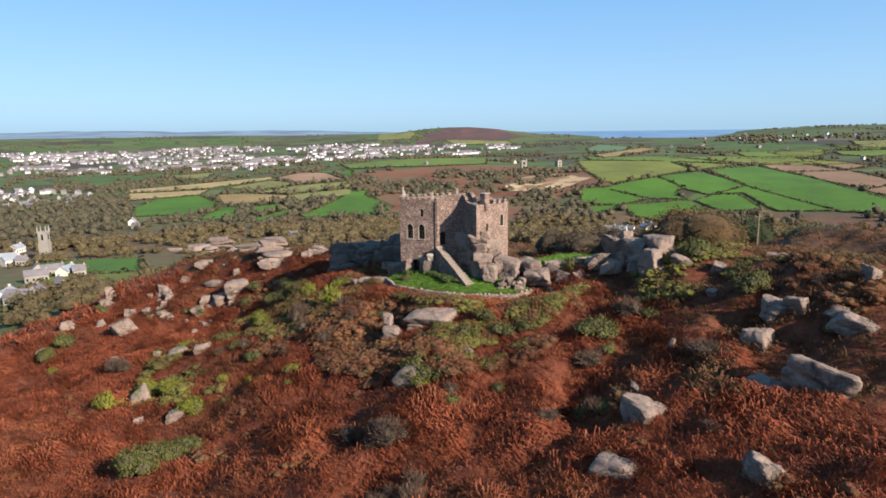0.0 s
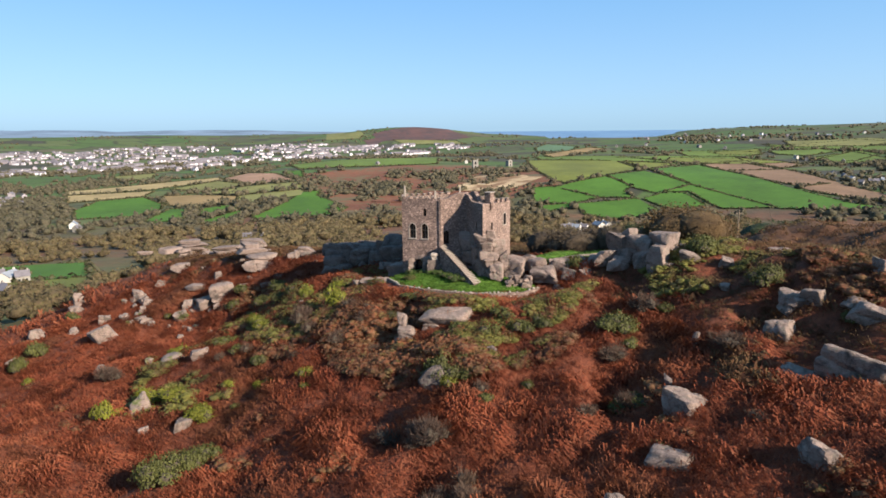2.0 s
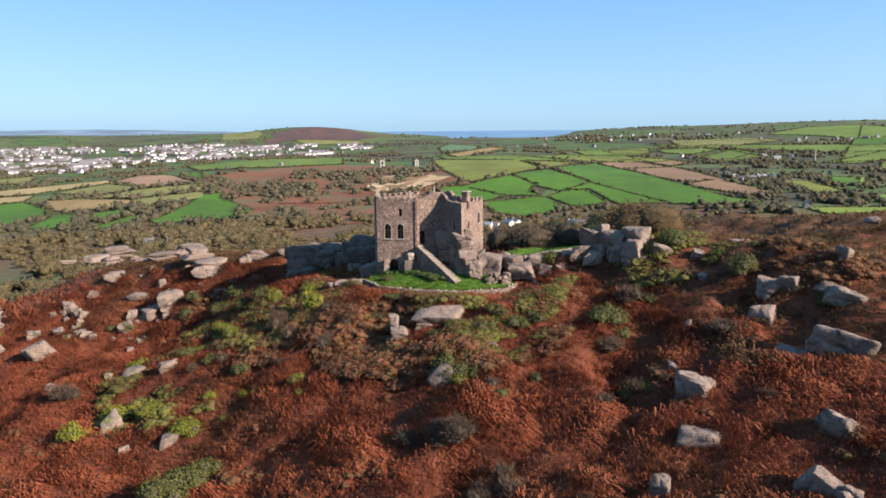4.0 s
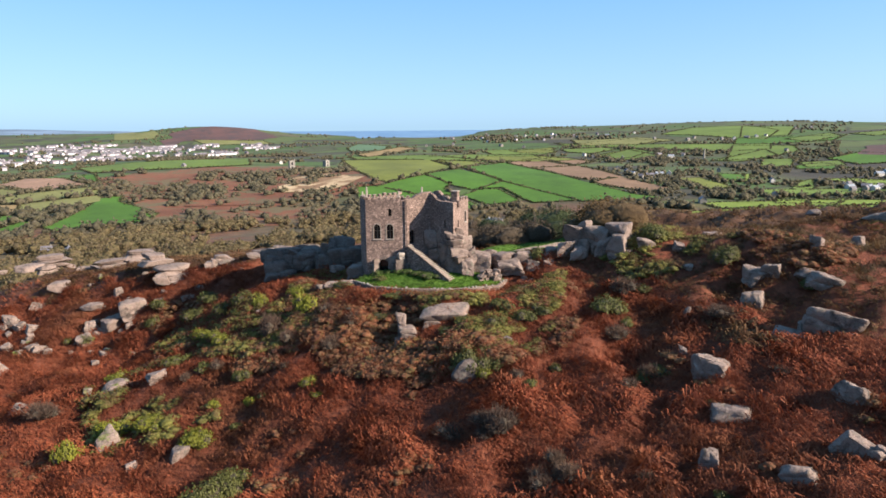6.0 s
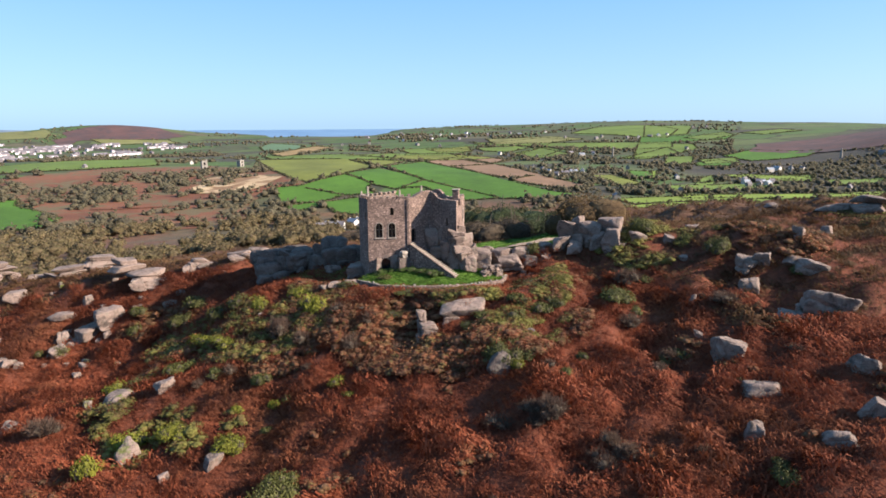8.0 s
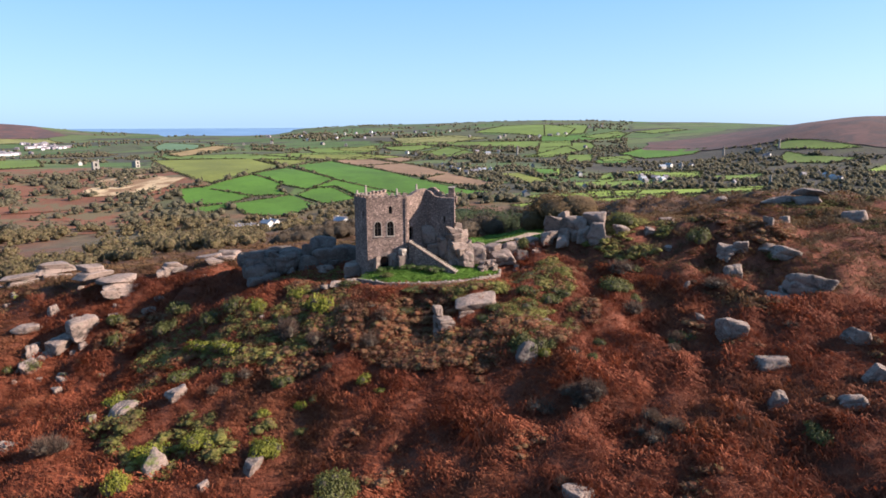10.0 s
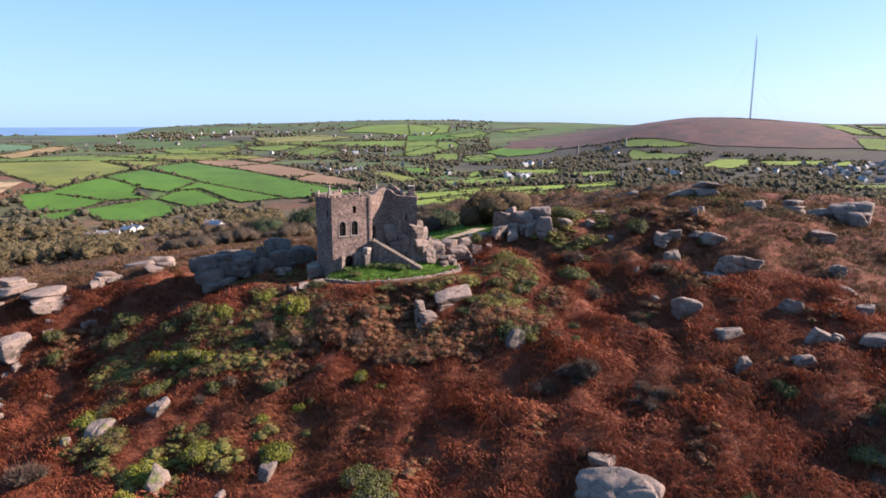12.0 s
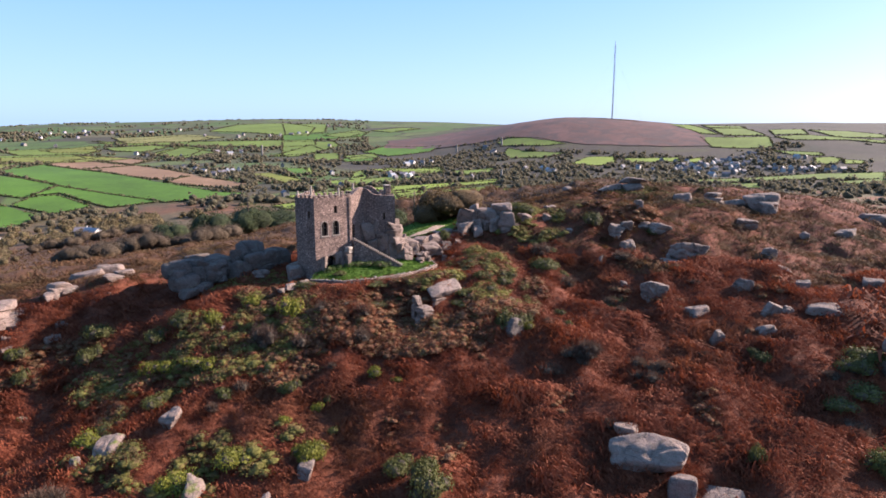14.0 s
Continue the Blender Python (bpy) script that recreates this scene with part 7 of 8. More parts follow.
TOWN = [(-2367, 2426), (-2241, 2705), (-1852, 2864), (-1443, 3104), (-896, 2562), (-580, 2424), (-191, 2368), (-117, 2132), (-214, 1856), (-359, 1498), (-593, 1525), (-658, 1297), (-897, 1379), (-1011, 1316), (-1098, 1248), (-1160, 1179)]
VILLAGE = [(-955, 967), (-920, 1003), (-754, 936), (-657, 822), (-664, 758), (-731, 736)]
HILL_HOMES = [(434, 2491), (975, 2044), (863, 1748), (395, 1985)]
EAST_VILLAGE = [(1084, 456), (1186, 369), (1256, 349), (1112, 302), (1176, 204), (1135, 182), (989, 400)]


def in_polygon(g, poly, n):
    x0, x1 = min(p[0] for p in poly), max(p[0] for p in poly)
    y0, y1 = min(p[1] for p in poly), max(p[1] for p in poly)
    xs, ys = g.uniform(x0, x1, n), g.uniform(y0, y1, n)
    k = inside(xs, ys, poly)
    return xs[k], ys[k]


def build_town():
    """Terraces and houses of the far town, too many and too small to tell one by one."""
    g = np.random.default_rng(21)
    walls_v, walls_f, roof_v, roof_f, nb, nr = [], [], [], [], 0, 0
    pts = []
    for poly, n, rows in ((TOWN, 2400, True), (VILLAGE, 60, False), (HILL_HOMES, 34, False)):
        xs, ys = in_polygon(g, poly, n)
        ok = (lattice(xs, ys, 170, 61) > 0.30) & ~in_fields(xs, ys) & (np.hypot(xs - CX, ys - CY) < 2620)
        for x, y in zip(xs[ok], ys[ok]):
            turn = (lattice(x, y, 300, 62) - 0.5) * 2.2 + 0.5
            m = int(g.integers(3, 8)) if rows and g.uniform() < 0.35 else 1
            for i in range(m):
                pts.append((x + i * 6.4 * math.cos(turn), y + i * 6.4 * math.sin(turn), turn + (0 if m > 1 else g.uniform(0, 3)), m))
    for x, y, turn, m in pts:
        w, d, h = (6.4, 7.5, 5.0) if m > 1 else (g.uniform(7, 11), 7.0, g.uniform(4.0, 5.5))
        a, b = g.uniform(0.9, 1.1, 2)
        c, s = math.cos(turn), math.sin(turn)
        z = float(on_ground(x, y))
        base = np.array([(-w / 2, -d / 2, -2), (w / 2, -d / 2, -2), (w / 2, d / 2, -2), (-w / 2, d / 2, -2), (-w / 2, -d / 2, h), (w / 2, -d / 2, h), (w / 2, d / 2, h), (-w / 2, d / 2, h), (-w / 2, 0, h + 2.6), (w / 2, 0, h + 2.6)])
        base = np.stack([base[:, 0] * c - base[:, 1] * s + x, base[:, 0] * s + base[:, 1] * c + y, base[:, 2] + z], 1)
        walls_v.append(base)
        walls_f += [(nb + i, nb + j, nb + k, nb + q) for i, j, k, q in ((0, 1, 5, 4), (1, 2, 6, 5), (2, 3, 7, 6), (3, 0, 4, 7), (4, 8, 7, 4), (5, 6, 9, 5))]
        nb += 10
        o = 0.4
        rf = np.array([(-w / 2 - o, -d / 2 - o, h - 0.2), (w / 2 + o, -d / 2 - o, h - 0.2), (w / 2 + o, 0, h + 2.75), (-w / 2 - o, 0, h + 2.75), (w / 2 + o, d / 2 + o, h - 0.2), (-w / 2 - o, d / 2 + o, h - 0.2)])
        roof_v.append(np.stack([rf[:, 0] * c - rf[:, 1] * s + x, rf[:, 0] * s + rf[:, 1] * c + y, rf[:, 2] + z], 1))
        roof_f += [(nr, nr + 1, nr + 2, nr + 3), (nr + 3, nr + 2, nr + 4, nr + 5)]
        nr += 6
    tri = np.array([(a, b, c) for a, b, c, d in walls_f] + [(a, c, d) for a, b, c, d in walls_f if d != a])
    tagged(new("town_houses", raw("town_houses", np.concatenate(walls_v), tri, TOWN_WALL)), "white and grey houses of a far town", "houses", kind="stuff")
    tagged(new("town_roofs", raw("town_roofs", np.concatenate(roof_v), np.array(roof_f), SLATE)), "slate roofs of a far town", "roofs", kind="stuff")


def town_wall():
    m, n, l, b = material("town_walls", 0.85)
    g = n.new("ShaderNodeNewGeometry")
    col = ramp(n, l, g.outputs["Random Per Island"], [(0.0, (0.10, 0.085, 0.095)), (0.40, (0.20, 0.170, 0.185)), (0.7, (0.38, 0.345, 0.375)), (1.0, (0.62, 0.58, 0.61))])
    l.new(col, b.inputs["Base Color"])
    return m


TOWN_WALL = town_wall()
build_town()
home_rng = np.random.default_rng(33)
hx, hy = in_polygon(home_rng, EAST_VILLAGE, 90)
for x, y in zip(hx, hy):
    house(round(float(x), 1), round(float(y), 1), 7, 5, 5)
hx, hy = in_polygon(home_rng, VILLAGE, 60)
for x, y in zip(hx, hy):
    house(round(float(x), 1), round(float(y), 1), 7, 6, 6)

WOOD = leafy("autumn_wood", [(0.096, 0.097, 0.037), (0.147, 0.117, 0.061), (0.174, 0.130, 0.077), (0.147, 0.126, 0.057), (0.186, 0.130, 0.083), (0.125, 0.115, 0.048), (0.176, 0.119, 0.068)], 0.9, False, 0.3, 0.9)
WOOD_FAR = leafy("far_wood", [(0.100, 0.098, 0.060), (0.145, 0.130, 0.085), (0.180, 0.150, 0.110)], 0.9, False, 0.4, 0.6)


def grow_woods():
    g = np.random.default_rng(77)
    near = [crown_template(200 + k, 4, 80, 0.12, 1, 0.94) for k in range(8)]
    far = [crown_template(300 + k, 1, 8, 0.24, 1) for k in range(6)]
    dots = [crown_template(400 + k, 1, 0, 0.3, 1) for k in range(4)]
    n = 46000
    a, r = np.radians(g.uniform(-62, 100, n)), np.sqrt(g.uniform(190 ** 2, 1750 ** 2, n))
    xs, ys = CX + r * np.sin(a), CY + r * np.cos(a)
    az = np.degrees(a)
    mask = lattice(xs, ys, 85, 71) * 0.55 + lattice(xs, ys, 28, 72) * 0.45
    want = np.where(r < 760, np.where(az < 8, 0.31, 0.38), np.where(r < 1100, 0.52, 0.61))
    want = np.where((az > -14) & (az < 12) & (r > 380) & (r < 1000), 0.50, want)
    want = np.where((az > 24) & (az < 62) & (r < 520), 0.70, want)
    want = np.where((az > 12) & (r > 520) & (r < 1250), np.where(az > 46, 0.37, 0.44), want)
    want = np.where((az > 24) & (az < 64) & (r > 400) & (r < 760), 0.62, want)
    want = np.where((az < -8) & (r > 760) & (r < 1700), 0.46, want)
    want = np.where((az > 15) & (az < 44) & (r > 1100), 0.54, want)
    want = np.where((az < -36) & (r < 470), np.where(r < 340, np.where(r < 195, 0.9, 0.42), 0.66), want)
    heath = ((az > -32) & (az < 34) & (r < np.where(az < 8, 235, 400))) | ((az >= 34) & (r < 230))
    want = np.where(heath, 0.78, want)
    want = np.where(inside(xs, ys, EAST_VILLAGE) | inside(xs, ys, VILLAGE), 0.44, want)
    open_moor = np.zeros(n, bool)
    for mat, corners in FIELDS:
        if mat in (RUST, HEATHER):
            open_moor |= inside(xs, ys, corners)
    keep = (mask > want) & (~in_fields(xs, ys) | (open_moor & (mask > 0.50) & (r < 1150)))
    keep &= ~((az > 44) & (r > 1480))
    xs, ys, r = xs[keep], ys[keep], r[keep]
    size = (2.2 + 4.6 * g.uniform(0, 1, len(xs)) ** 1.6) * (0.7 + 0.6 * lattice(xs, ys, 60, 74))
    size = np.where(r > 1000, size * 0.85, size)
    k = r < 620
    scatter("woodland", xs[k], ys[k], size[k], near, WOOD, "brown and olive autumn trees in the valley", "woodland", 0.4, 5, smooth=True)
    k = r >= 620
    scatter("far_woodland", xs[k], ys[k], size[k], far, WOOD_FAR, "distant dark scrub and trees", "woodland", 0.4, 6, smooth=True)
    # thickets round the farms of the far hill
    xs, ys = in_polygon(g, HILL_HOMES, 1500)
    keep = (lattice(xs, ys, 120, 83) * 0.6 + lattice(xs, ys, 35, 84) * 0.4 > 0.52) & ~in_fields(xs, ys)
    scatter("hill_thicket", xs[keep], ys[keep], g.uniform(3.0, 7.0, keep.sum()), dots, WOOD_FAR, "dark thickets round the farms of a far hill", "trees", 0.4, 9, smooth=True)
    # trees in the town and along the far skyline
    n = 15000
    a, r = np.radians(g.uniform(-62, 100, n)), g.uniform(1750, 3700, n)
    xs, ys = CX + r * np.sin(a), CY + r * np.cos(a)
    m = lattice(xs, ys, 200, 81) * 0.6 + lattice(xs, ys, 60, 82) * 0.4
    keep = (m > np.where((a > radians(14)) & (r < 2700), 0.67, 0.63)) & ~in_fields(xs, ys) & (a < radians(44)) & ~((a > radians(1)) & (a < radians(16)) & (r > 2650))
    scatter("distant_trees", xs[keep], ys[keep], g.uniform(3.0, 5.5, keep.sum()), dots, WOOD_FAR, "far trees between houses and fields", "trees", 0.4, 8, smooth=True)


grow_woods()


# ---- landmarks ----
def church_tower(x, y, h):
    """Square church tower with corner pinnacles."""
    z = float(on_ground(x, y)) - 0.5
    t = thing("church_tower", pose(x, y, z, 0, 0, 20), "square grey stone church tower with four pinnacles", "church")
    bm = bmesh.new()
    box(bm, -3.4, 3.4, -3.4, 3.4, 0, h * 0.5, None, 0.1)
    box(bm, -3.1, 3.1, -3.1, 3.1, h * 0.5, h * 0.84, None, 0.1)
    part("wall", bm, WALL_GREY, t)
    for sx in (-1, 1):
        for sy in (-1, 1):
            bm = bmesh.new()
            vs = box(bm, sx * 2.9 - 0.55, sx * 2.9 + 0.55, sy * 2.9 - 0.55, sy * 2.9 + 0.55, h * 0.8, h)
            for v in vs:
                if v.co.z > h * 0.95:
                    v.co.x, v.co.y = sx * 2.9 + (v.co.x - sx * 2.9) * 0.3, sy * 2.9 + (v.co.y - sy * 2.9) * 0.3
            part("pinnacle", bm, WALL_GREY, t)
    for k, (ax, ay) in enumerate(((0, -1), (1, 0), (0, 1), (-1, 0))):
        bm = bmesh.new()
        box(bm, -0.7, 0.7, -3.16, -3.05, h * 0.6, h * 0.76, pose(0, 0, 0, 0, 0, 90 * k))
        part("window", bm, DARK_GLASS, t)


def engine_house(x, y, w, h, turn):
    """Roofless mine engine house with tall window openings and its stack."""
    t = thing("engine_house", pose(x, y, float(on_ground(x, y)) - 0.5, 0, 0, turn), "roofless grey stone mine engine house", "ruin")
    bm = bmesh.new()
    box(bm, -w / 2, w / 2, -w / 2, -w / 2 + 1.2, 0, h, None, 0.1)
    box(bm, -w / 2, w / 2, w / 2 - 1.0, w / 2, 0, h * 0.85, None, 0.1)
    box(bm, -w / 2, -w / 2 + 1.0, -w / 2 + 1.2, w / 2 - 1.0, 0, h * 0.92, None, 0.1)
    box(bm, w / 2 - 1.0, w / 2, -w / 2 + 1.2, w / 2 - 1.0, 0, h * 0.9, None, 0.1)
    part("wall", bm, WALL_GREY, t)
    for z0 in (0.12, 0.55):
        bm = bmesh.new()
        box(bm, -w * 0.16, w * 0.16, -w / 2 - 0.05, -w / 2 + 0.02, h * z0, h * (z0 + 0.27))
        part("window", bm, DARK_GLASS, t)
    bm = bmesh.new()
    bmesh.ops.create_cone(bm, cap_ends=True, segments=14, radius1=1.6, radius2=1.0, depth=h * 1.15, matrix=pose(w / 2 + 1.2, w / 2, h * 0.575))
    part("chimney", bm, WALL_GREY, t)


def mine_stack(x, y, h):
    t = thing("mine_chimney", (x, y, float(on_ground(x, y)) - 1), "tall round stone mine chimney", "chimney")
    bm = bmesh.new()
    bmesh.ops.create_cone(bm, cap_ends=True, segments=16, radius1=2.4, radius2=1.4, depth=h, matrix=Matrix.Translation((0, 0, h / 2)))
    part("shaft", bm, WALL_GREY, t)
    bm = bmesh.new()
    bmesh.ops.create_cone(bm, cap_ends=True, segments=16, radius1=1.75, radius2=1.75, depth=0.9, matrix=Matrix.Translation((0, 0, h - 0.6)))
    part("rim", bm, DRESSED, t)


church_tower(-388, 427, 27)
engine_house(-67, 1163, 9, 17, 15)
engine_house(-7, 1221, 9, 12, 40)
mine_stack(731, 1174, 24)
mine_stack(1033, 898, 18)
mine_stack(766, 597, 15)
mine_stack(1086, 817, 20)
mine_stack(825, 811, 14)


def mast(x, y, h):
    """Slender guyed lattice mast on the moor."""
    t = thing("radio_mast", (x, y, float(on_ground(x, y)) - 1), "tall slender grey lattice radio mast with guy wires", "mast")
    steel = plain("galvanised_steel", (0.30, 0.30, 0.31), 0.5, 0.15, 0.2)
    legs = [(math.cos(a) * 1.5, math.sin(a) * 1.5) for a in (0.3, 2.4, 4.5)]
    for lx, ly in legs:
        bm = bmesh.new()
        bmesh.ops.create_cone(bm, cap_ends=True, segments=6, radius1=0.55, radius2=0.3, depth=h, matrix=Matrix.Translation((lx, ly, h / 2)))
        part("leg", bm, steel, t)
    bm = bmesh.new()
    n = 46
    for k in range(n):
        for i in range(3):
            a, b = legs[i], legs[(i + 1) % 3]
            p, q = Vector((*a, h * k / n)), Vector((*b, h * (k + 1) / n))
            d = (q - p)
            bmesh.ops.create_cone(bm, cap_ends=False, segments=3, radius1=0.14, radius2=0.14, depth=d.length, matrix=Matrix.Translation((p + q) / 2) @ d.to_track_quat('Z', 'Y').to_matrix().to_4x4())
    part("bracing", bm, steel, t)
    bm = bmesh.new()
    bmesh.ops.create_cone(bm, cap_ends=True, segments=8, radius1=0.8, radius2=0.5, depth=h * 0.08, matrix=Matrix.Translation((0, 0, h * 1.03)))
    part("antenna", bm, steel, t)
    for lev in (0.45, 0.9):
        for k in range(3):
            a = 0.3 + k * 2.1
            bm = bmesh.new()
            p, q = Vector((0, 0, h * lev)), Vector((math.cos(a) * h * 0.5, math.sin(a) * h * 0.5, -2))
            d = q - p
            bmesh.ops.create_cone(bm, cap_ends=False, segments=4, radius1=0.06, radius2=0.06, depth=d.length, matrix=Matrix.Translation((p + q) / 2) @ d.to_track_quat('Z', 'Y').to_matrix().to_4x4())
            part("guy_wire", bm, steel, t)


mast(1450, 738, 176)
strip = np.linspace(-38, 62, 46)
strip_rng = np.random.default_rng(12)
scatter("summit_thicket", 1450 + 0.45 * strip + strip_rng.normal(0, 1.5, 46), 738 - 0.89 * strip + strip_rng.normal(0, 1.5, 46), strip_rng.uniform(2.0, 3.2, 46), [crown_template(400 + k, 1, 0, 0.3, 1) for k in range(4)], WOOD_FAR, "low dark thicket on the hilltop at the foot of the mast", "thicket", 0.3, 13, smooth=True)


# the sea beyond the land
def build_sea():
    m, n, l, b = material("sea", 0.5)
    co = coords(n, l, "World")
    l.new(ramp(n, l, noisy(n, l, co, 0.004, 4, 0.6), [(0.35, (0.09, 0.16, 0.26)), (0.65, (0.13, 0.21, 0.32))]), b.inputs["Base Color"])
    az, s = np.meshgrid(np.linspace(-64, 22, 120), np.linspace(0, 1, 10))
    R = coast(az) + 90 + s * (4945 - 90 - coast(az))
    x, y = CX + R * np.sin(np.radians(az)), CY + R * np.cos(np.radians(az))
    i = np.arange(9)[:, None] * 120 + np.arange(119)[None]
    f = np.stack([i, i + 1, i + 121, i + 120], -1).reshape(-1, 4)
    tagged(new("water", raw("water", np.stack([x.ravel(), y.ravel(), (34 * s - 20).ravel()], 1), f, m, True)), "blue sea and bay at the horizon", "sea", kind="structure")


build_sea()


def far_coast():
    """Hills across the water, on the horizon, with haze put into their blue colour."""
    az = np.linspace(-66, -13, 160)
    top = 18 + (6 + 30 * lattice(az, az * 0, 13, 5) + 14 * lattice(az, az * 0, 4.5, 6) + 5 * lattice(az, az * 0, 1.3, 7)) * np.clip((-13 - az) / 9, 0, 1)
    rows = []
    for R, share in ((3560, None), (3900, 0.0), (4350, 0.25), (4650, 0.5), (4900, 1.0), (4940, 0.9)):
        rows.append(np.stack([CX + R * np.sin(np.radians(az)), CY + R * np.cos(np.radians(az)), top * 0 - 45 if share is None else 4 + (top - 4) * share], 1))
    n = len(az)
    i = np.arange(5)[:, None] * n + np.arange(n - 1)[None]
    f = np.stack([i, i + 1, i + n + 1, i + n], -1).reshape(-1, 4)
    tagged(new("far_hills", raw("far_hills", np.concatenate(rows), f, plain("haze_blue_land", (0.120, 0.165, 0.225), 0.95, 0.34, 0.004), True)), "hills along the far coast, coloured blue for haze", "hills", kind="structure")


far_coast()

# ---- the lawn and what stands on it ----
GRASS = leafy("lawn_grass", [(0.048, 0.105, 0.012), (0.066, 0.135, 0.018), (0.09, 0.155, 0.028)], 0.8, True, 0.2)


def grass_sheet(name, corners, lift, label):
    bm = bmesh.new()
    f = bm.faces.new([bm.verts.new((x, y, 0)) for x, y in corners])
    bmesh.ops.triangulate(bm, faces=[f])
    for _ in range(6):
        long = [e for e in bm.edges if e.calc_length() > 1.4]
        if not long:
            break
        bmesh.ops.subdivide_edges(bm, edges=long, cuts=1)
        bmesh.ops.triangulate(bm, faces=[q for q in bm.faces if len(q.verts) > 3])
    co = np.array([v.co for v in bm.verts])
    z = (surface(co[:, 0], co[:, 1]) if name == "lawn" else on_ground(co[:, 0], co[:, 1])) + lift
    for v, h in zip(bm.verts, z):
        v.co.z = h
    bmesh.ops.recalc_face_normals(bm, faces=bm.faces[:])
    if sum(q.normal.z for q in bm.faces) < 0:
        bmesh.ops.reverse_faces(bm, faces=bm.faces[:])
    tagged(new(name, mesh_of(name, bm, field_material(name + "_turf", (0.074, 0.142, 0.016), 0.0), True)), label, "grass", kind="structure")
    g = np.random.default_rng(len(name))
    xs, ys = in_polygon(g, corners, 9000)
    v, fc = [], []
    for k in range(5):
        a = k * 1.26
        b = len(v)
        v += [(math.cos(a) * 0.1 - 0.03, math.sin(a) * 0.1, 0), (math.cos(a) * 0.1 + 0.03, math.sin(a) * 0.1, 0), (math.cos(a) * 0.2, math.sin(a) * 0.2, 0.16)]
        fc.append((b, b + 1, b + 2))
    zz = (surface(xs, ys) if name == "lawn" else on_ground(xs, ys)) + lift
    scatter("grass", xs, ys, g.uniform(0.5, 1.2, len(xs)), [(np.array(v), np.array(fc))], GRASS, "short green grass blades of the " + ("castle lawn" if name == "lawn" else "bank"), "grass", 0.0, 3, zz)


TERRACE = LAWN[:8] + [(-9.0, 87.6), (-12.6, 86.6), (-16.0, 87.2), (-20.0, 88.4), (-22.6, 89.4)]
grass_sheet("lawn", TERRACE, 0.06, "small bright green lawn below the castle")
grass_sheet("grass_bank", GRASS_BANK, 0.2, "green grass behind the castle rocks")


def trodden_path(points, wide):
    """A worn strip of gravel that follows the ground."""
    bm = bmesh.new()
    rows = []
    for (ax, ay), (bx, by) in zip(points, points[1:]):
        d = math.hypot(bx - ax, by - ay)
        for k in range(int(d / 0.8) + 1):
            t = k * 0.8 / d
            x, y = ax + (bx - ax) * t, ay + (by - ay) * t
            w = wide * (0.8 + 0.5 * float(lattice(x, y, 2.0, 44)))
            nx_, ny_ = -(by - ay) / d * w / 2, (bx - ax) / d * w / 2
            rows.append([bm.verts.new((x + nx_ * s, y + ny_ * s, float(on_ground(x + nx_ * s, y + ny_ * s)) + 0.30)) for s in (-1, 0, 1)])
    for lo, hi in zip(rows, rows[1:]):
        for k in range(2):
            bm.faces.new((lo[k], hi[k], hi[k + 1], lo[k + 1]))
    bmesh.ops.recalc_face_normals(bm, faces=bm.faces[:])
    tagged(new("path", mesh_of("path", bm, plain("path_gravel", (0.27, 0.185, 0.14), 0.95, 0.25, 1.5), True)), "narrow worn gravel path on the grass bank", "path", kind="structure")


trodden_path([(-5.2, 91.2), (-1.0, 90.4), (4.0, 90.2), (9.5, 91.6)], 1.5)


def lawn_wall():
    """Low rubble wall round the lawn with a row of pale upright stones on it."""
    path = [Vector((x, y, 0)) for x, y in LAWN[:8]]
    t = thing("garden_wall", (-14, 81, LAWN_Z), "low rubble garden wall topped with pale upright stones", "wall")
    o = Vector((-14, 81, LAWN_Z))
    rnd = random.Random(9)
    for p, q in zip(path, path[1:]):
        d = (q - p)
        m = pose(p.x - o.x, p.y - o.y, 0, 0, 0, math.degrees(math.atan2(d.y, d.x)))
        bm = bmesh.new()
        box(bm, -0.1, d.length + 0.1, -0.35, 0.12, -1.5, 0.12, m, 0.05)
        part("wall", bm, MASONRY_DARK, t)
        n = int(d.length / 0.46)
        for k in range(n):
            s = (k + 0.5) * d.length / n
            bm = bmesh.new()
            w, h = rnd.uniform(0.10, 0.22), rnd.uniform(0.03, 0.24)
            if rnd.random() < 0.35:
                continue
            box(bm, s - w, s + w, -0.24, 0.02, 0.1, 0.12 + h, m, 0.05)
            part("stone", bm, PALE_STONE, t)


lawn_wall()
for sx, sy, sw, sh in ((-20.6, 87.6, 1.5, 0.9), (-19.4, 87.3, 1.5, 0.9), (-18.3, 86.6, 1.6, 0.9), (-17.2, 86.0, 1.7, 1.0), (-16.0, 85.0, 1.8, 1.0), (-14.6, 83.6, 2.2, 1.4), (-13.6, 83.4, 1.4, 1.0), (-21.4, 87.4, 1.0, 0.5)):
    shrub(sx, sy, sw * 1.25, sh * 0.95, LUSH)
tor(-17.7, 86.9, "rough granite foot beside the stair", [(0, 0.15, -0.9, 2.4, 1.3, 2.45, 15), (-1.0, 0.2, -0.9, 1.2, 1.0, 2.0, -10), (0.9, -0.2, -0.9, 1.0, 0.9, 2.0, 30)], z=0.3, mat=GRANITE_SHADED)
boulder(-17.8, 86.8, 1.1, 1.0, 0.95, 20, "slab", DRESSED, 1.95, 0, 0, "pale rounded stone lodged beside the stair")



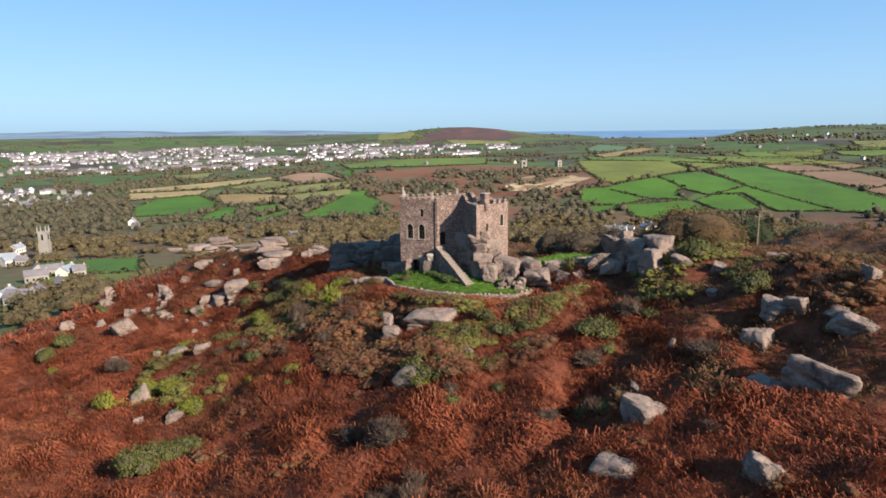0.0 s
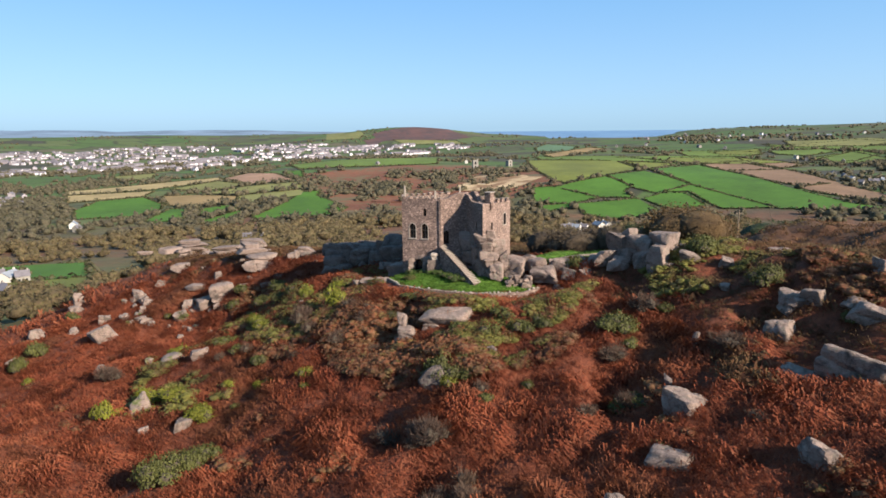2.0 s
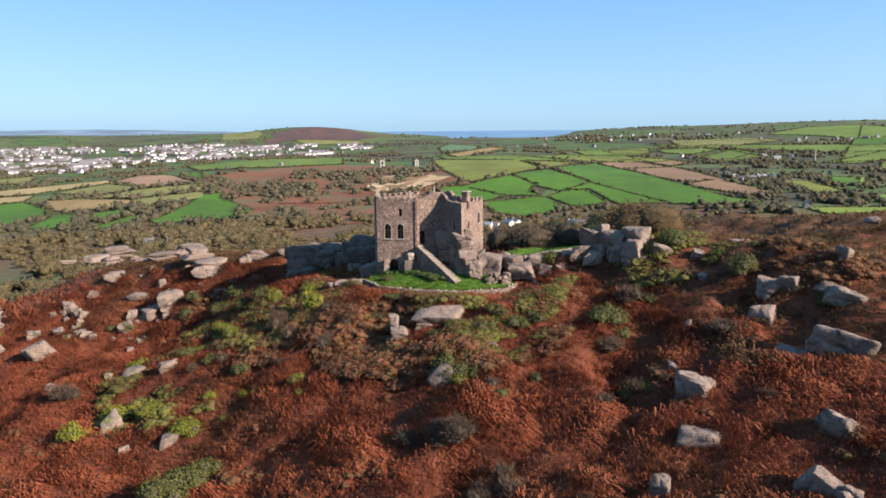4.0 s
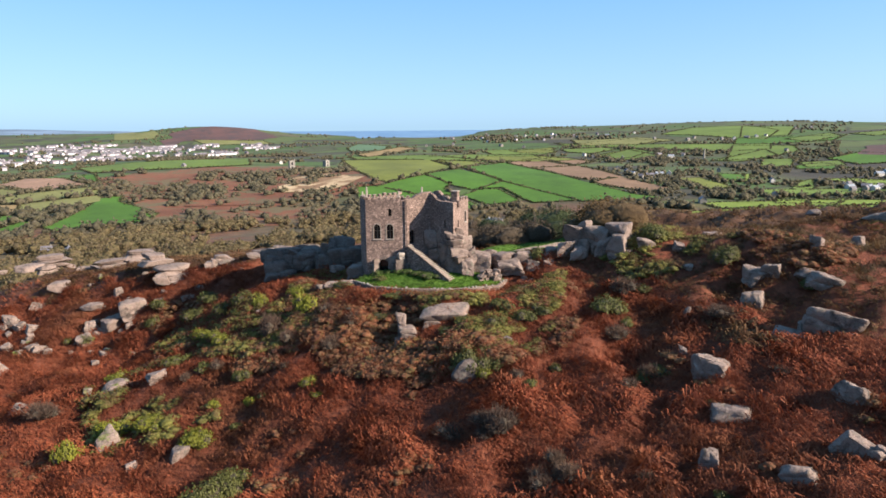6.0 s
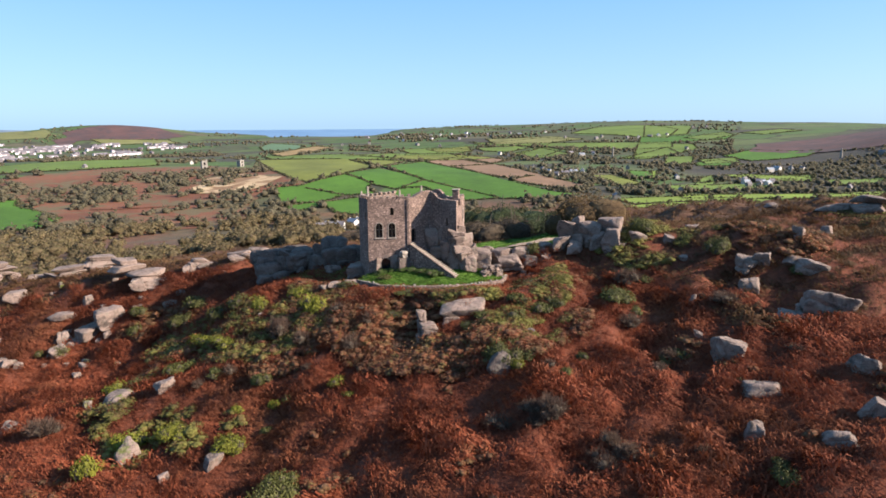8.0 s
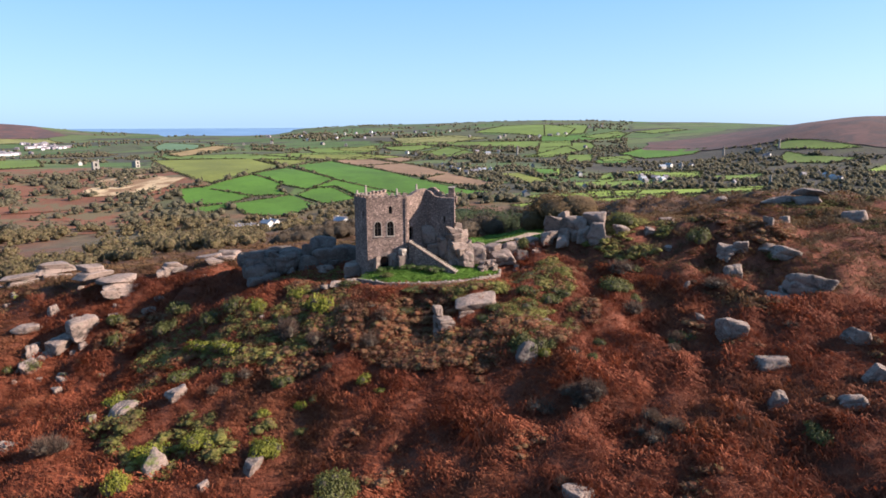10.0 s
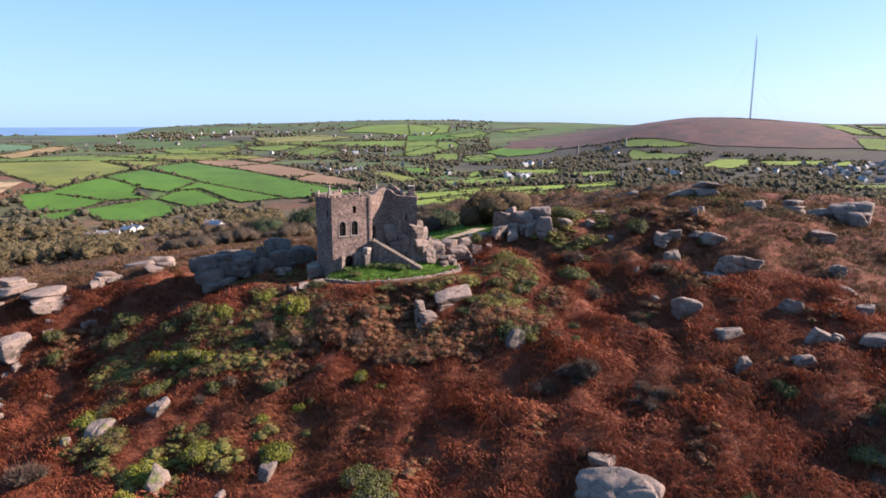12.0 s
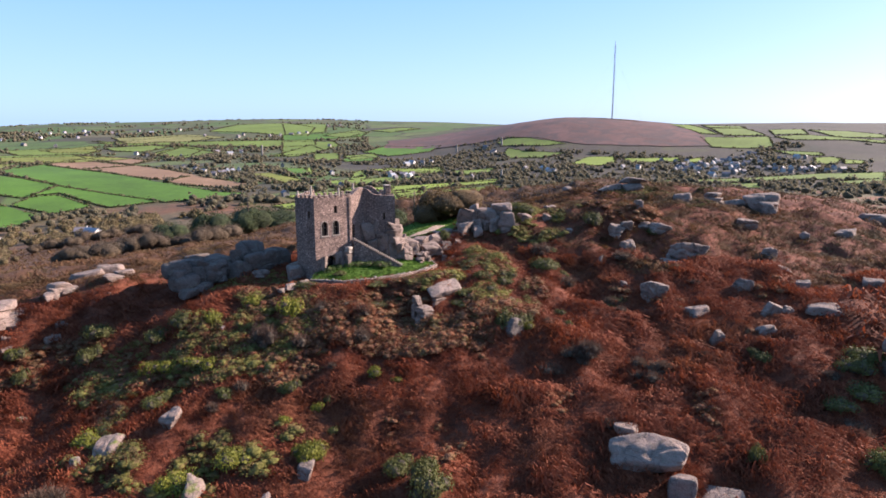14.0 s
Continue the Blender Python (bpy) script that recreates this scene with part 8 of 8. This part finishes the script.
# ---- larger trees behind the hill ----
BARK = plain("bark", (0.10, 0.080, 0.062), 0.95, 0.3, 3.0)
RUSSET = leafy("russet_leaves", [(0.120, 0.074, 0.034), (0.155, 0.098, 0.044), (0.185, 0.122, 0.058)], 0.8, False, 0.3, 1.6, tints=0.5)
BROWN = leafy("bare_twigs", [(0.090, 0.066, 0.044), (0.120, 0.088, 0.060), (0.150, 0.112, 0.078)], 0.85, False, 0.3, 1.6, tints=0.5)
PINE = leafy("evergreen_leaves", [(0.025, 0.040, 0.018), (0.047, 0.065, 0.027), (0.076, 0.094, 0.036)], 0.8, False, 0.3, 1.6, tints=0.5)
CROWNS = {}


def limbs(seed, h, w, cen):
    """A tapered trunk that parts into limbs towards the lobes of the crown."""
    rnd = random.Random(seed)
    bm = bmesh.new()

    def tube(pts, r0, r1):
        rings = []
        for i, p in enumerate(pts):
            r = r0 + (r1 - r0) * i / (len(pts) - 1)
            rings.append([bm.verts.new(p + Vector((math.cos(a), math.sin(a), 0)) * r) for a in [k * math.pi / 3 for k in range(6)]])
        for lo, hi in zip(rings, rings[1:]):
            for k in range(6):
                bm.faces.new((lo[k], lo[(k + 1) % 6], hi[(k + 1) % 6], hi[k]))
    fork = Vector((rnd.uniform(-0.2, 0.2), rnd.uniform(-0.2, 0.2), h * 0.3))
    tube([Vector((0, 0, -1.0)), fork * 0.5, fork], 0.05 * h, 0.035 * h)
    for c in cen:
        tip = Vector((c[0] * w / 2, c[1] * w / 2, c[2] * h))
        tube([fork, (fork + tip) / 2 + Vector((rnd.uniform(-0.3, 0.3), rnd.uniform(-0.3, 0.3), 0.2)), tip], 0.024 * h, 0.006 * h)
    return bm


def tree(x, y, w, h, mat, sink=0.3):
    k = int(abs(x + y)) % 3
    key = (mat.name, k)
    if key not in CROWNS:
        v, f = crown_template(700 + k, 9, 2400, 0.03, 2, 0.92)
        v[:, 2] = v[:, 2] * 0.70 + 0.10
        CROWNS[key] = (raw("crown", v, f, mat, True), np.random.default_rng(k).uniform(-0.6, 0.6, (9, 3)) + np.array([0, 0, 0.6]))
    words = {"russet_leaves": "broad russet-leaved tree behind the castle", "bare_twigs": "bare brown winter tree in the valley", "evergreen_leaves": "dark evergreen tree on the slope"}
    t = thing("tree", pose(x, y, float(on_ground(x, y)) - sink, 0, 0, (x * 31) % 360), words[mat.name], "tree", "trees behind the hill")
    me, cen = CROWNS[key]
    part("trunk", limbs(k, h, w, cen[:9]), BARK, t)
    c = new("crown", me)
    c.parent = t
    c.scale = (w * 0.56, w * 0.56, h * 0.84)
    return t


def grove(x, y, w, h):
    """Bare trees standing close together."""
    rnd = random.Random(int(x * 7 + y))
    n = max(2, round(w / 6.5))
    for i in range(n):
        wide = rnd.uniform(6.0, 9.5)
        tree(round(x + (i + 0.5 - n / 2) * 5.4 + rnd.uniform(-1.5, 1.5), 1), round(y + rnd.uniform(-4, 4), 1), wide, min(h * 0.7, wide * rnd.uniform(0.72, 0.95)), BROWN)


tree(19.6, 96.5, 12.0, 7.6, RUSSET, 1.0)
tree(14.5, 99.5, 7.0, 5.6, RUSSET, 1.0)
tree(16.5, 112.0, 8.0, 7.4, PINE, 1.0)
grove(5.0, 109.0, 17.0, 9.0)
grove(7, 228, 16.0, 10.6)
grove(16, 232, 22.5, 12.6)
grove(24, 221, 17.6, 9.7)
tree(43, 253, 13.6, 10.6, PINE)
grove(45, 231, 16.7, 11.8)
grove(62, 258, 16.4, 15.0)
tree(103, 276, 28.7, 15.0, PINE)
grove(106, 258, 27.3, 14.3)
grove(124, 266, 31.3, 15.0)
grove(141, 268, 32.4, 15.0)
tree(162, 279, 28.7, 15.0, PINE)
grove(3, 248, 13.1, 9.3)
tree(62, 257, 15.6, 14.2, PINE)
grove(107, 391, 25.6, 15.0)
grove(78, 414, 33.7, 15.0)
grove(50, 392, 27.8, 15.0)
grove(12, 453, 35.2, 15.0)
grove(97, 417, 26.8, 15.0)
grove(98, 194, 13.1, 5.9)
grove(32, 209, 17.2, 11.8)
tree(61, 230, 15.2, 14.0, PINE)
grove(47, 225, 14.6, 11.4)
tree(138, 246, 15.7, 15.0, PINE)
grove(90, 205, 12.5, 8.9)
grove(99, 199, 12.5, 8.1)
grove(152, 235, 13.1, 15.0)
grove(68, 183, 7.3, 5.2)
tree(574, 264, 36.5, 15.0, PINE)
tree(487, 313, 33.4, 15.0, PINE)
tree(458, 281, 36.5, 15.0, PINE)
grove(489, 262, 32.4, 15.0)


def telegraph_pole(x, y, h):
    t = thing("telegraph_pole", (x, y, float(on_ground(x, y)) - 0.3), "weathered wooden telegraph pole with a short crossarm", "pole")
    bm = bmesh.new()
    bmesh.ops.create_cone(bm, cap_ends=True, segments=10, radius1=0.16, radius2=0.11, depth=h, matrix=Matrix.Translation((0, 0, h / 2)))
    part("pole", bm, TIMBER, t)
    bm = bmesh.new()
    box(bm, -0.55, 0.55, -0.05, 0.05, h - 0.75, h - 0.63)
    part("crossarm", bm, TIMBER, t)
    for s in (-0.45, 0.45):
        bm = bmesh.new()
        bmesh.ops.create_cone(bm, cap_ends=True, segments=8, radius1=0.05, radius2=0.035, depth=0.16, matrix=Matrix.Translation((s, 0, h - 0.55)))
        part("insulator", bm, PALE_STONE, t)


telegraph_pole(34, 120.5, 8.0)
